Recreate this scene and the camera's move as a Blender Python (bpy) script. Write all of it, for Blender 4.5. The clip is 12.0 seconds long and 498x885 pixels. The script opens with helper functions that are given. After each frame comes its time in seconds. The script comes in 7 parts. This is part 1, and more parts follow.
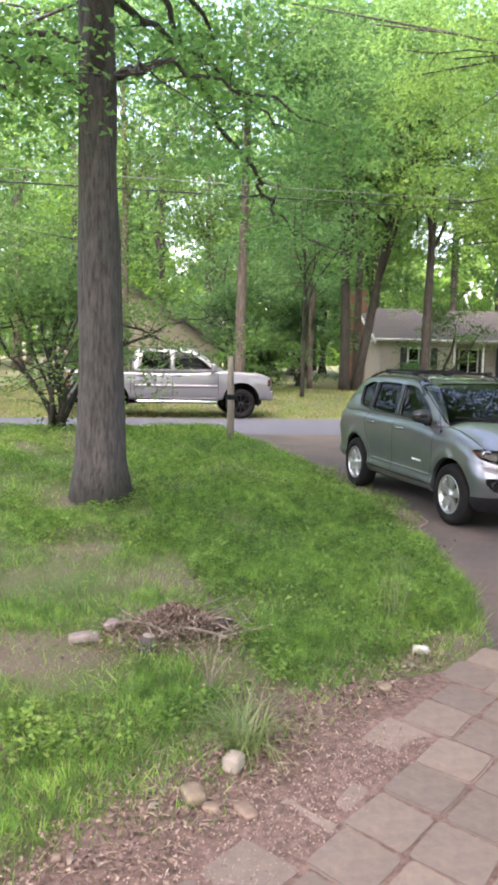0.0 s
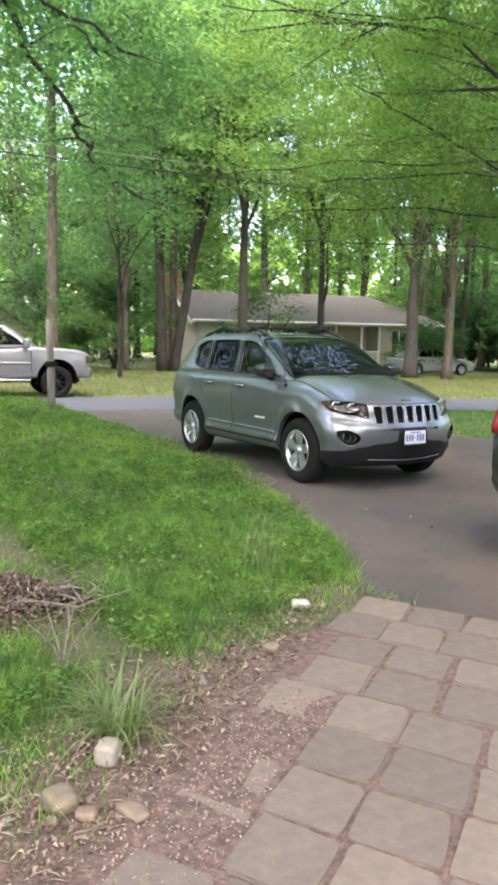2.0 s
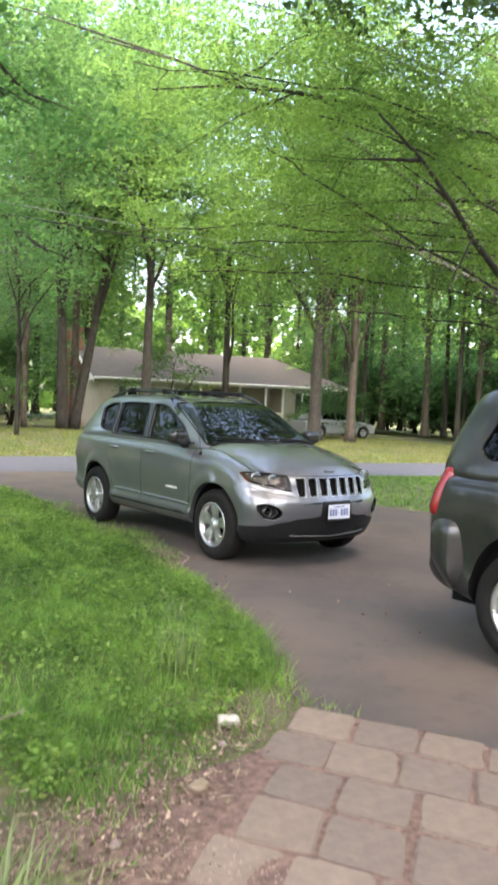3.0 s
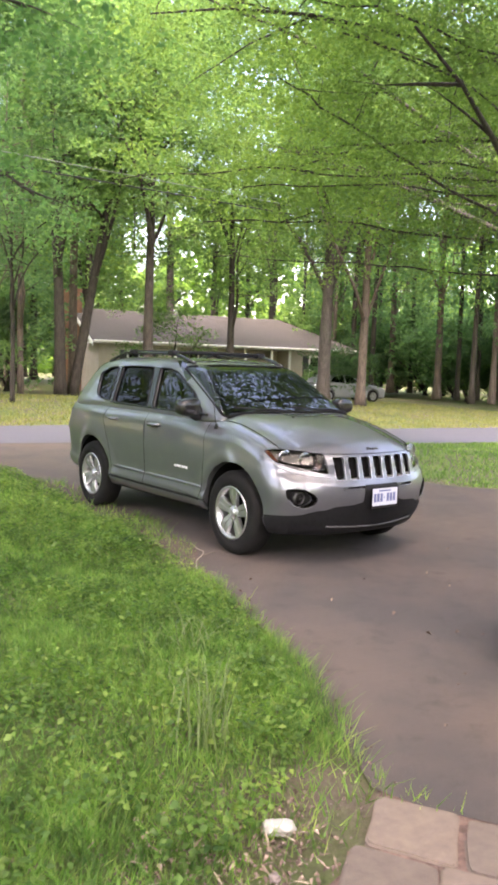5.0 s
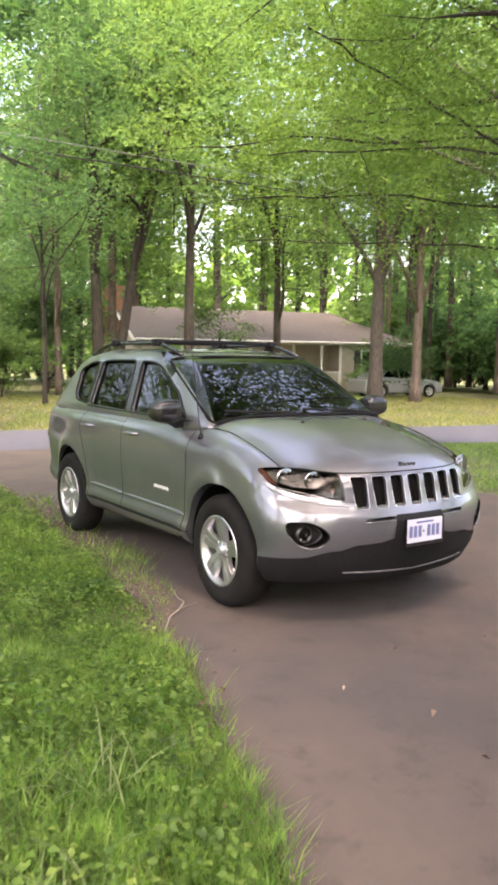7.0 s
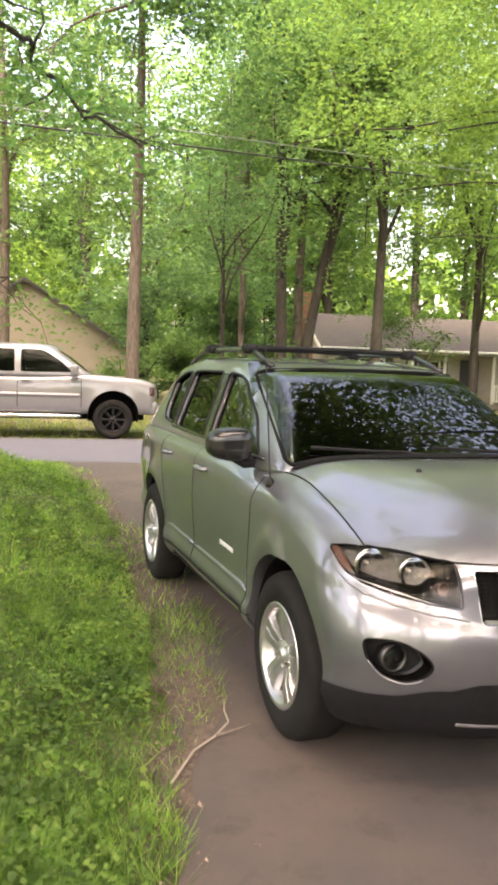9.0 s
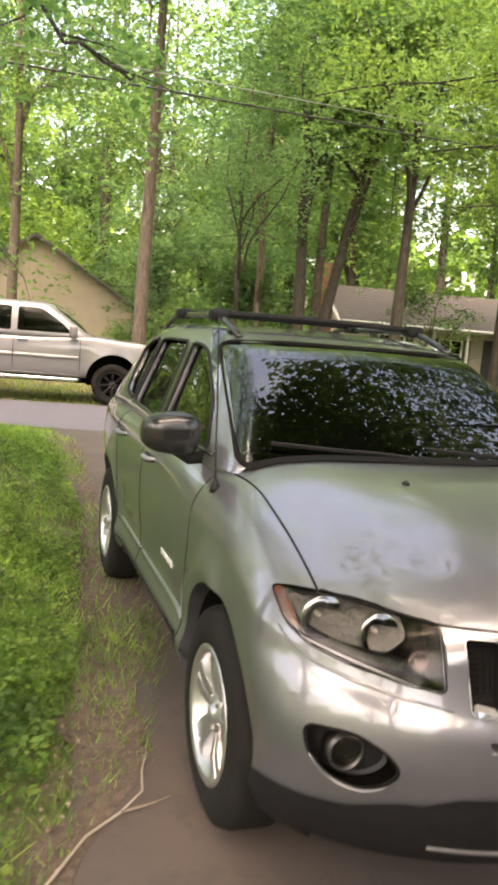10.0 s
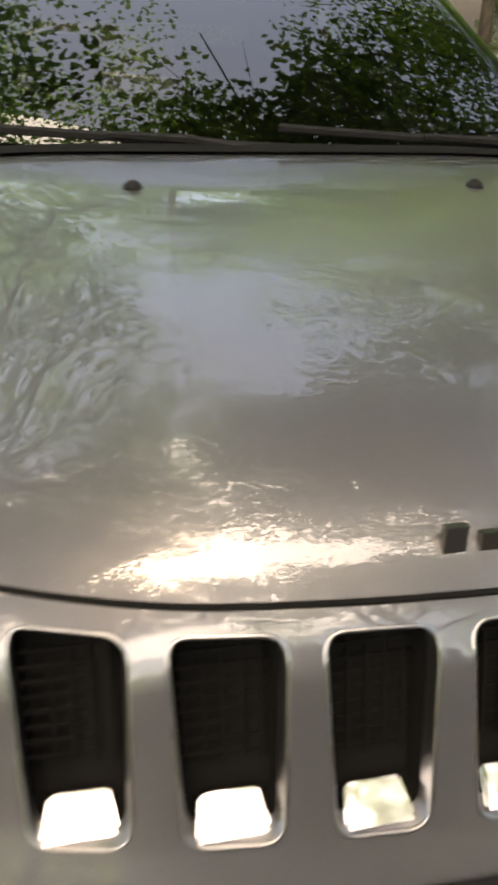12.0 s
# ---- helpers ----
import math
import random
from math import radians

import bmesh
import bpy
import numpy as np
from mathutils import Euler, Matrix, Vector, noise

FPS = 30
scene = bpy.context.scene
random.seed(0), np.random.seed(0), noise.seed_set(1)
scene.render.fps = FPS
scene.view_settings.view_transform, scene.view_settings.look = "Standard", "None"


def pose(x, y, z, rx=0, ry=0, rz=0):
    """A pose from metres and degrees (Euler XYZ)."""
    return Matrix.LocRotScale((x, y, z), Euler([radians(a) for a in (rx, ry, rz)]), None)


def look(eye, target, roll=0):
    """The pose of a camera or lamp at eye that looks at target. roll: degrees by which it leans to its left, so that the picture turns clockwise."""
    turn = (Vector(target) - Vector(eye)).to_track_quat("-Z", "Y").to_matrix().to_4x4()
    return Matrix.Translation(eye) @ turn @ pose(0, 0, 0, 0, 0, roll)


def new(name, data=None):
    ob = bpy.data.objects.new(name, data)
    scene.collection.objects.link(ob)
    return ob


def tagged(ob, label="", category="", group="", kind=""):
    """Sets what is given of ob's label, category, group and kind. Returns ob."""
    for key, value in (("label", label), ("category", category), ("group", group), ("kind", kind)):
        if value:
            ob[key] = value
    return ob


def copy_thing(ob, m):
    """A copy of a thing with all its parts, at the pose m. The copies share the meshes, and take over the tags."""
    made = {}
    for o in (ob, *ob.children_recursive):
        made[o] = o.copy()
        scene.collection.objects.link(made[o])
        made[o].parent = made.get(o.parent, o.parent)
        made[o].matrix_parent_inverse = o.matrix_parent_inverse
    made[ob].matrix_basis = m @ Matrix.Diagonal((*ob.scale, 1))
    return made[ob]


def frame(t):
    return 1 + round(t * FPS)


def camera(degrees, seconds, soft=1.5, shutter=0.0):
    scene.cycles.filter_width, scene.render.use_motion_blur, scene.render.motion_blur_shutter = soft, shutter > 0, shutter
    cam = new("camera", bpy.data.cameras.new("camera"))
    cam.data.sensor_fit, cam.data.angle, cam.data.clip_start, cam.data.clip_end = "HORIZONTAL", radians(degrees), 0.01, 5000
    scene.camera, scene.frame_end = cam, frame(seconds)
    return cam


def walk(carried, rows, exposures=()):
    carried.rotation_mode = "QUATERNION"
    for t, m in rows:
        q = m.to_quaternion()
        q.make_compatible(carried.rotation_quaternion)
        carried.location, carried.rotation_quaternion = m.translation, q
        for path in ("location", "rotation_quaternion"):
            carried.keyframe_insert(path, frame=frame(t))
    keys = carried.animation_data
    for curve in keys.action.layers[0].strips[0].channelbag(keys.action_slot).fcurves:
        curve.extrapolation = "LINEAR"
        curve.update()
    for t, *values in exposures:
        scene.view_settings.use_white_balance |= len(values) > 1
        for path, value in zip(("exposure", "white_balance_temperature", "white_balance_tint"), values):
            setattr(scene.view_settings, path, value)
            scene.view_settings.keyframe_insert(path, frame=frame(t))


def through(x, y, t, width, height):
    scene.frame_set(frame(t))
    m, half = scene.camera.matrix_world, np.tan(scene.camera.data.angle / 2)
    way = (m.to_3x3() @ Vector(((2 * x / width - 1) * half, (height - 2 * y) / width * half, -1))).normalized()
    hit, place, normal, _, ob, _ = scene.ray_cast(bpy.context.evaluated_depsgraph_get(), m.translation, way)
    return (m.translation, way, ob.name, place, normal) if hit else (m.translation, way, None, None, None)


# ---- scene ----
cam = camera(34.6, 12.0, soft=3.3, shutter=0.4)
PATH = [
    (0, (-5.895, -9.466, 2.031), (-5.308, -7.569, 1.789), 1.4),
    (0.5, (-5.899, -9.267, 1.91), (-5.213, -7.396, 1.745), 2.1),
    (1, (-5.904, -9.074, 1.819), (-4.985, -7.3, 1.719), 1.4),
    (1.5, (-5.919, -8.882, 1.709), (-4.939, -7.145, 1.56), 1.9),
    (2, (-5.86, -8.646, 1.566), (-4.85, -6.939, 1.31), 1),
    (2.5, (-5.824, -8.337, 1.547), (-4.742, -6.677, 1.277), 0.9),
    (3, (-5.612, -7.982, 1.629), (-4.392, -6.401, 1.525), 2.4),
    (3.5, (-5.498, -7.679, 1.683), (-4.291, -6.086, 1.603), 1),
    (5.5, (-4.597, -6.402, 1.588), (-3.382, -4.828, 1.372), 2.1),
    (6, (-4.246, -6.077, 1.572), (-3.052, -4.479, 1.432), 2.5),
    (6.5, (-3.903, -5.863, 1.568), (-2.741, -4.244, 1.4), 1.5),
    (8.5, (-2.422, -4.775, 1.588), (-1.656, -2.944, 1.341), 2.1),
    (9, (-2.175, -4.47, 1.606), (-1.52, -2.59, 1.412), 2),
    (9.5, (-1.964, -4.081, 1.614), (-1.338, -2.2, 1.351), 1.6),
    (10, (-1.635, -3.753, 1.623), (-1.02, -1.869, 1.352), 4.8),
    (10.5, (-1.251, -3.362, 1.612), (-0.807, -1.437, 1.302), 2.8),
    (11, (-0.944, -3.024, 1.444), (-0.473, -1.163, 0.886), 4.8),
    (11.5, (-0.641, -2.821, 1.375), (-0.237, -1.027, 0.59), 5.1),
    (12, (-0.369, -2.63, 1.321), (0.02, -0.859, 0.477), 1.4),
]
EXPOSURES = [(0, 2.9, 6750, 23), (2, 2.92, 6750, 14), (3.5, 3.02, 7050, 19), (6, 3.17, 7500, 28), (8.5, 3.17, 8250, 26), (9.5, 3.12, 8700, 23), (10.5, 2.94, 8950, 22), (11, 2.95, 8800, 20), (11.5, 2.82, 9000, 18), (12, 2.48, 9200, 16)]
walk(cam, [(t, look(eye, target, roll)) for t, eye, target, roll in PATH], EXPOSURES)

# ---- world and light ----
SUN_EL, SUN_AZ = radians(60), radians(215)
world = bpy.data.worlds.new("sky")
scene.world = world
world.use_nodes = True
wn = world.node_tree.nodes
sky = wn.new("ShaderNodeTexSky")
sky.sky_type, sky.sun_disc = "NISHITA", False
sky.sun_elevation, sky.sun_rotation = SUN_EL, SUN_AZ
sky.air_density, sky.dust_density, sky.ozone_density = 1.2, 3.4, 1.0
wn["Background"].inputs["Strength"].default_value = 0.15
world.node_tree.links.new(sky.outputs["Color"], wn["Background"].inputs["Color"])
sun = new("sun", bpy.data.lights.new("sun", "SUN"))
sun.data.energy, sun.data.angle, sun.data.color = 1.55, radians(85), (1.0, 0.95, 0.86)
sun_dir = Vector((math.sin(SUN_AZ) * math.cos(SUN_EL), math.cos(SUN_AZ) * math.cos(SUN_EL), math.sin(SUN_EL)))
sun.matrix_world = look(sun_dir * 60, (0, 0, 0))


# ---- materials ----
def ramp(nt, fac, stops):
    node = nt.nodes.new("ShaderNodeValToRGB")
    el = node.color_ramp.elements
    while len(el) < len(stops):
        el.new(0.5)
    for e, (pos, col) in zip(el, stops):
        e.position, e.color = pos, (*col, 1)
    nt.links.new(fac, node.inputs[0])
    return node.outputs[0]


def noise_node(nt, scale, detail=6, rough=0.6, coord="Object", stretch=None):
    tc = nt.nodes.new("ShaderNodeTexCoord")
    out = tc.outputs[coord]
    if stretch:
        mp = nt.nodes.new("ShaderNodeMapping")
        mp.inputs["Scale"].default_value = stretch
        nt.links.new(out, mp.inputs[0])
        out = mp.outputs[0]
    n = nt.nodes.new("ShaderNodeTexNoise")
    n.inputs["Scale"].default_value, n.inputs["Detail"].default_value, n.inputs["Roughness"].default_value = scale, detail, rough
    nt.links.new(out, n.inputs["Vector"])
    return n.outputs["Fac"]


def mix(nt, fac, a, b, mode="MIX"):
    n = nt.nodes.new("ShaderNodeMix")
    n.data_type, n.blend_type = "RGBA", mode
    for sock, val in ((n.inputs[0], fac), (n.inputs[6], a), (n.inputs[7], b)):
        if isinstance(val, (int, float)):
            sock.default_value = val
        elif isinstance(val, tuple):
            sock.default_value = (*val, 1)
        else:
            nt.links.new(val, sock)
    return n.outputs[2]


def bump(nt, height, strength, distance, bsdf):
    b = nt.nodes.new("ShaderNodeBump")
    b.inputs["Strength"].default_value, b.inputs["Distance"].default_value = strength, distance
    nt.links.new(height, b.inputs["Height"])
    nt.links.new(b.outputs[0], bsdf.inputs["Normal"])


def mat(name, col, rough=0.6, metal=0.0, coat=0.0, spec=None, var=0.0, scale=8.0, bumps=0.0, bscale=60.0, alpha=None, stretch=None):
    m = bpy.data.materials.new(name)
    m.use_nodes = True
    nt = m.node_tree
    b = nt.nodes["Principled BSDF"]
    b.inputs["Base Color"].default_value = (*col, 1)
    b.inputs["Roughness"].default_value, b.inputs["Metallic"].default_value = rough, metal
    b.inputs["Coat Weight"].default_value = coat
    b.inputs["Coat Roughness"].default_value = 0.03
    if spec is not None:
        b.inputs["Specular IOR Level"].default_value = spec
    if var:
        f = noise_node(nt, scale, stretch=stretch)
        lo, hi = tuple(c * (1 - var) for c in col), tuple(min(1, c * (1 + var)) for c in col)
        nt.links.new(ramp(nt, f, [(0.3, lo), (0.7, hi)]), b.inputs["Base Color"])
    if bumps:
        bump(nt, noise_node(nt, bscale, stretch=stretch), bumps, 0.02, b)
    return m


def leaf_mat(name, dark, light, warm, through=0.45, patches=((0.66, 0.7, 0.72), (1.15, 1.1, 0.95)), tufts=0.0):
    """Leaves: diffuse and translucent, varied leaf by leaf and tree by tree."""
    m = bpy.data.materials.new(name)
    m.use_nodes = True
    nt = m.node_tree
    b = nt.nodes["Principled BSDF"]
    geo, info = nt.nodes.new("ShaderNodeNewGeometry"), nt.nodes.new("ShaderNodeObjectInfo")
    c = ramp(nt, geo.outputs["Random Per Island"], [(0.0, dark), (0.55, light), (1.0, warm)])
    big = ramp(nt, noise_node(nt, 0.45, 3), [(0.36, patches[0]), (0.64, patches[1])])
    c = mix(nt, 1.0, c, big, "MULTIPLY")
    if tufts:
        small = ramp(nt, noise_node(nt, tufts, 3), [(0.4, (0.46, 0.53, 0.48)), (0.6, (1.34, 1.3, 1.2))])
        c = mix(nt, 1.0, c, small, "MULTIPLY")
    hsv = nt.nodes.new("ShaderNodeHueSaturation")
    mr = nt.nodes.new("ShaderNodeMapRange")
    mr.inputs["To Min"].default_value, mr.inputs["To Max"].default_value = 0.75, 1.2
    nt.links.new(info.outputs["Random"], mr.inputs["Value"])
    nt.links.new(mr.outputs[0], hsv.inputs["Value"])
    nt.links.new(c, hsv.inputs["Color"])
    nt.links.new(hsv.outputs[0], b.inputs["Base Color"])
    b.inputs["Roughness"].default_value = 0.5
    b.inputs["Specular IOR Level"].default_value = 0.3
    tr = nt.nodes.new("ShaderNodeBsdfTranslucent")
    boost = mix(nt, 1.0, hsv.outputs[0], (2.1, 2.2, 1.45), "MULTIPLY")
    nt.links.new(boost, tr.inputs["Color"])
    ms = nt.nodes.new("ShaderNodeMixShader")
    ms.inputs[0].default_value = through
    nt.links.new(b.outputs[0], ms.inputs[1])
    nt.links.new(tr.outputs[0], ms.inputs[2])
    nt.links.new(ms.outputs[0], nt.nodes["Material Output"].inputs["Surface"])
    return m


def bark_mat(name, lo, hi, scale=5.0):
    m = bpy.data.materials.new(name)
    m.use_nodes = True
    nt = m.node_tree
    b = nt.nodes["Principled BSDF"]
    b.inputs["Roughness"].default_value = 0.9
    f = noise_node(nt, scale * 4, 8, 0.7, stretch=(1, 1, 0.16))
    c = ramp(nt, f, [(0.35, lo), (0.65, hi)])
    c = mix(nt, ramp(nt, noise_node(nt, 1.1, 4), [(0.5, (0, 0, 0)), (0.75, (0.35, 0.35, 0.35))]), c, (0.09, 0.095, 0.065))
    nt.links.new(c, b.inputs["Base Color"])
    bump(nt, f, 1.0, 0.04, b)
    return m


M_LEAF = leaf_mat("leaf_green", (0.076, 0.14, 0.062), (0.1, 0.175, 0.074), (0.13, 0.21, 0.084), 0.6)
M_LEAF_DEEP = leaf_mat("leaf_deep", (0.06, 0.13, 0.068), (0.08, 0.158, 0.08), (0.105, 0.188, 0.088), 0.6)
M_LEAF_OAK = leaf_mat("leaf_oak", (0.07, 0.15, 0.066), (0.1, 0.19, 0.08), (0.135, 0.225, 0.09), 0.65)
M_LEAF_LIME = leaf_mat("leaf_lime", (0.105, 0.185, 0.054), (0.138, 0.228, 0.068), (0.17, 0.258, 0.078), 0.62)
# darker, more opaque copy of the leaf, so crowns overhead read as shaded
M_LEAF_SHADE = leaf_mat("leaf_shade_dark", (0.055, 0.095, 0.04), (0.075, 0.125, 0.05), (0.1, 0.15, 0.058), 0.3)
M_NEEDLE = leaf_mat("needle", (0.06, 0.12, 0.07), (0.095, 0.175, 0.095), (0.13, 0.21, 0.105), 0.55)
M_GRASS = leaf_mat("grass_blade", (0.068, 0.15, 0.042), (0.128, 0.235, 0.064), (0.205, 0.262, 0.1), 0.5, ((0.7, 0.78, 0.68), (1.22, 1.14, 1.02)), 7.0)
M_BARK = bark_mat("bark_oak", (0.022, 0.019, 0.018), (0.105, 0.09, 0.081), 7.0)
M_BARK_PINE = bark_mat("bark_pine", (0.045, 0.034, 0.029), (0.17, 0.13, 0.108))
M_BARK_DARK = bark_mat("bark_dark", (0.014, 0.012, 0.01), (0.06, 0.048, 0.04))


def ground_mat():
    m = bpy.data.materials.new("lawn_ground")
    m.use_nodes = True
    nt = m.node_tree
    b = nt.nodes["Principled BSDF"]
    b.inputs["Roughness"].default_value = 0.95
    fine = ramp(nt, noise_node(nt, 30, 8, 0.75), [(0.3, (0.05, 0.075, 0.018)), (0.55, (0.1, 0.145, 0.032)), (0.75, (0.19, 0.195, 0.075))])
    soil = ramp(nt, noise_node(nt, 45, 8, 0.8), [(0.3, (0.08, 0.055, 0.042)), (0.7, (0.24, 0.18, 0.135))])
    patch = ramp(nt, noise_node(nt, 0.9, 6, 0.65), [(0.44, (0, 0, 0)), (0.6, (0.9, 0.9, 0.9))])
    nt.links.new(mix(nt, patch, fine, soil), b.inputs["Base Color"])
    bump(nt, noise_node(nt, 40, 8, 0.8), 0.9, 0.04, b)
    return m


def asphalt_mat(name, lo, hi, warm):
    m = bpy.data.materials.new(name)
    m.use_nodes = True
    nt = m.node_tree
    b = nt.nodes["Principled BSDF"]
    b.inputs["Roughness"].default_value = 0.85
    c = ramp(nt, noise_node(nt, 160, 4, 0.8), [(0.25, lo), (0.75, hi)])
    c = mix(nt, ramp(nt, noise_node(nt, 0.7, 5, 0.6), [(0.38, (0, 0, 0)), (0.66, (0.85, 0.85, 0.85))]), c, warm)
    c = mix(nt, ramp(nt, noise_node(nt, 7, 6, 0.7), [(0.54, (0, 0, 0)), (0.72, (0.5, 0.5, 0.5))]), c, tuple(v * 0.55 for v in lo))
    nt.links.new(c, b.inputs["Base Color"])
    bump(nt, noise_node(nt, 220, 3, 0.7), 0.5, 0.006, b)
    return m


M_GROUND = ground_mat()
M_ROAD = asphalt_mat("road_asphalt", (0.054, 0.056, 0.074), (0.095, 0.098, 0.126), (0.08, 0.081, 0.1))
M_DRIVE = asphalt_mat("drive_asphalt", (0.034, 0.029, 0.0272), (0.072, 0.06, 0.055), (0.104, 0.075, 0.06))


# ---- mesh helpers ----
class Shape:
    """Collects vertices and faces of one mesh."""

    def __init__(self):
        self.v, self.f = [], []

    def add(self, verts, faces):
        o = len(self.v)
        self.v += [tuple(p) for p in verts]
        self.f += [tuple(i + o for i in q) for q in faces]
        return self

    def tube(self, pts, rad, n=8, caps=True, twist=0.0, bumpy=0.0):
        pts = [Vector(p) for p in pts]
        rad = [rad] * len(pts) if isinstance(rad, (int, float)) else rad
        rings, ref = [], Vector((0.31, 0.95, 0.1)).normalized()
        for i, p in enumerate(pts):
            d = (pts[min(i + 1, len(pts) - 1)] - pts[max(i - 1, 0)]).normalized()
            side = d.cross(ref)
            if side.length < 0.05:
                side = d.cross(Vector((1, 0, 0)))
            side.normalize()
            ref = side.cross(d).normalized()
            ring = []
            for k in range(n):
                a = 2 * math.pi * k / n
                r = rad[i] * (1 + bumpy * (noise.noise(Vector((math.cos(a) * 2, math.sin(a) * 2, p.z * 0.9))) + 0.5 * noise.noise(Vector((math.cos(a) * 5, math.sin(a) * 5, p.z * 2 + 7)))))
                ring.append(p + (side * math.cos(a) + ref * math.sin(a)) * r)
            rings.append(ring)
        faces = [(i * n + k, i * n + (k + 1) % n, (i + 1) * n + (k + 1) % n, (i + 1) * n + k) for i in range(len(pts) - 1) for k in range(n)]
        if caps:
            faces += [tuple(range(n - 1, -1, -1)), tuple((len(pts) - 1) * n + k for k in range(n))]
        return self.add([q for r in rings for q in r], faces)

    def box(self, lo, hi, m=None):
        x0, y0, z0 = lo
        x1, y1, z1 = hi
        vs = [Vector(p) for p in ((x0, y0, z0), (x1, y0, z0), (x1, y1, z0), (x0, y1, z0), (x0, y0, z1), (x1, y0, z1), (x1, y1, z1), (x0, y1, z1))]
        if m is not None:
            vs = [m @ p for p in vs]
        return self.add(vs, [(3, 2, 1, 0), (4, 5, 6, 7), (0, 1, 5, 4), (1, 2, 6, 5), (2, 3, 7, 6), (3, 0, 4, 7)])

    def prism(self, poly, h0, h1, axis="x"):
        """A closed polygon in the two other axes, pushed from h0 to h1 along the axis."""
        n = len(poly)
        put = {"x": lambda h, a, b: (h, a, b), "y": lambda h, a, b: (a, h, b), "z": lambda h, a, b: (a, b, h)}[axis]
        vs = [put(h0, a, b) for a, b in poly] + [put(h1, a, b) for a, b in poly]
        fs = [tuple(range(n)), tuple(range(2 * n - 1, n - 1, -1))] + [((k + 1) % n, k, k + n, (k + 1) % n + n) for k in range(n)]
        return self.add(vs, fs)

    def mesh(self, name, material, smooth=False, bevel=0.0):
        me = bpy.data.meshes.new(name)
        me.from_pydata([tuple(p) for p in self.v], [], self.f)
        bm = bmesh.new()
        bm.from_mesh(me)
        if bevel:
            sharp = [e for e in bm.edges if len(e.link_faces) == 2 and e.calc_face_angle(0) > 0.6]
            bmesh.ops.bevel(bm, geom=sharp, offset=bevel, segments=2, affect="EDGES", clamp_overlap=True)
        bmesh.ops.recalc_face_normals(bm, faces=bm.faces)
        bm.to_mesh(me)
        bm.free()
        if smooth:
            me.shade_smooth()
        me.materials.append(material)
        return me


def part(name, shape, material, parent, label="", smooth=False, bevel=0.0):
    """Links a Shape or a mesh as one mesh object under a thing."""
    me = shape.mesh(name, material, smooth, bevel) if isinstance(shape, Shape) else shape
    ob = new(name, me)
    ob.parent = parent
    if label:
        ob["label"] = label
    return ob


def thing(name, m, label, category, group="", kind=""):
    ob = new(name)
    ob.matrix_world = m
    ob.empty_display_size = 0.2
    return tagged(ob, label, category, group, kind)


def smooth01(a, b, x):
    t = np.clip((x - a) / (b - a), 0, 1)
    return t * t * (3 - 2 * t)


# ---- ground ----
EDGE_Y = [-14, -8, -5.4, -4.65, -3.3, -2.2, 0.0, 3.0, 5.0, 7.5, 9.6]
EDGE_X = [-1.2, -1.6, -2.18, -2.55, -1.93, -1.55, -1.1, -0.78, -0.68, -0.55, -0.9]


def far_edge(x):
    return 12.66 - 0.1 * x - 0.003 * x * x * (x > 0) * (x < 40)


def near_edge(x):
    return 8.7 - 0.2 * x - 0.004 * x * x * (x > 0) * (x < 40)


def ground_z(x, y):
    """Height of the ground: a grassy bank between the lawn and the road, a little lower by the path, rising again across the road."""
    bank = 0.42 * smooth01(-2.5, 4.6, y) * smooth01(8.4, 5.6, y) * smooth01(0.0, 1.5, np.interp(y, EDGE_Y, EDGE_X) - x)
    return bank - 0.025 - 0.085 * smooth01(-1.5, -4.8, y) - 0.075 * smooth01(4, 9, y + 0.2 * x) + 0.28 * smooth01(14, 24, y + 0.12 * x) - 0.2 * smooth01(3, 14, x) * smooth01(2, 9, y) - 0.14 * smooth01(8, 20, x) * smooth01(14, 24, y)


def grid_mesh(name, xs, ys, zf, material):
    X, Y = np.meshgrid(xs, ys)
    Z = zf(X, Y)
    nx, ny = len(xs), len(ys)
    v = np.stack([X, Y, Z], -1).reshape(-1, 3)
    i = np.arange(nx - 1)[None, :] + nx * np.arange(ny - 1)[:, None]
    f = np.stack([i, i + 1, i + 1 + nx, i + nx], -1).reshape(-1, 4)
    me = bpy.data.meshes.new(name)
    me.from_pydata(v.tolist(), [], f.tolist())
    me.shade_smooth()
    me.materials.append(material)
    return me


def lawn_bumps(X, Y):
    z = ground_z(X, Y)
    return z - 0.010 + 0.006 * np.sin(X * 2.3 + 1.1 * np.sin(Y * 1.7)) * np.cos(Y * 2.1 + X)


near_x = np.concatenate([[-900, -300, -120, -60], np.linspace(-40, 45, 171), [70, 130, 300, 900]])
near_y = np.concatenate([[-900, -300, -120, -60], np.linspace(-40, 60, 201), [80, 130, 300, 900]])
tagged(new("ground", grid_mesh("ground", near_x, near_y, lawn_bumps, M_GROUND)), "patchy green lawn with bare brown soil", "ground", kind="structure")


def strip_mesh(name, left, right, rows, material, lift):
    """A sheet between two edge functions of s, draped on the ground."""
    v, f = [], []
    n = 10
    for s in rows:
        a, b = Vector(left(s)), Vector(right(s))
        for k in range(n + 1):
            p = a.lerp(b, k / n)
            v.append((p.x, p.y, float(ground_z(p.x, p.y)) + lift))
    for i in range(len(rows) - 1):
        for k in range(n):
            q = i * (n + 1) + k
            f.append((q, q + 1, q + n + 2, q + n + 1))
    me = bpy.data.meshes.new(name)
    me.from_pydata(v, [], f)
    me.shade_smooth()
    me.materials.append(material)
    return me


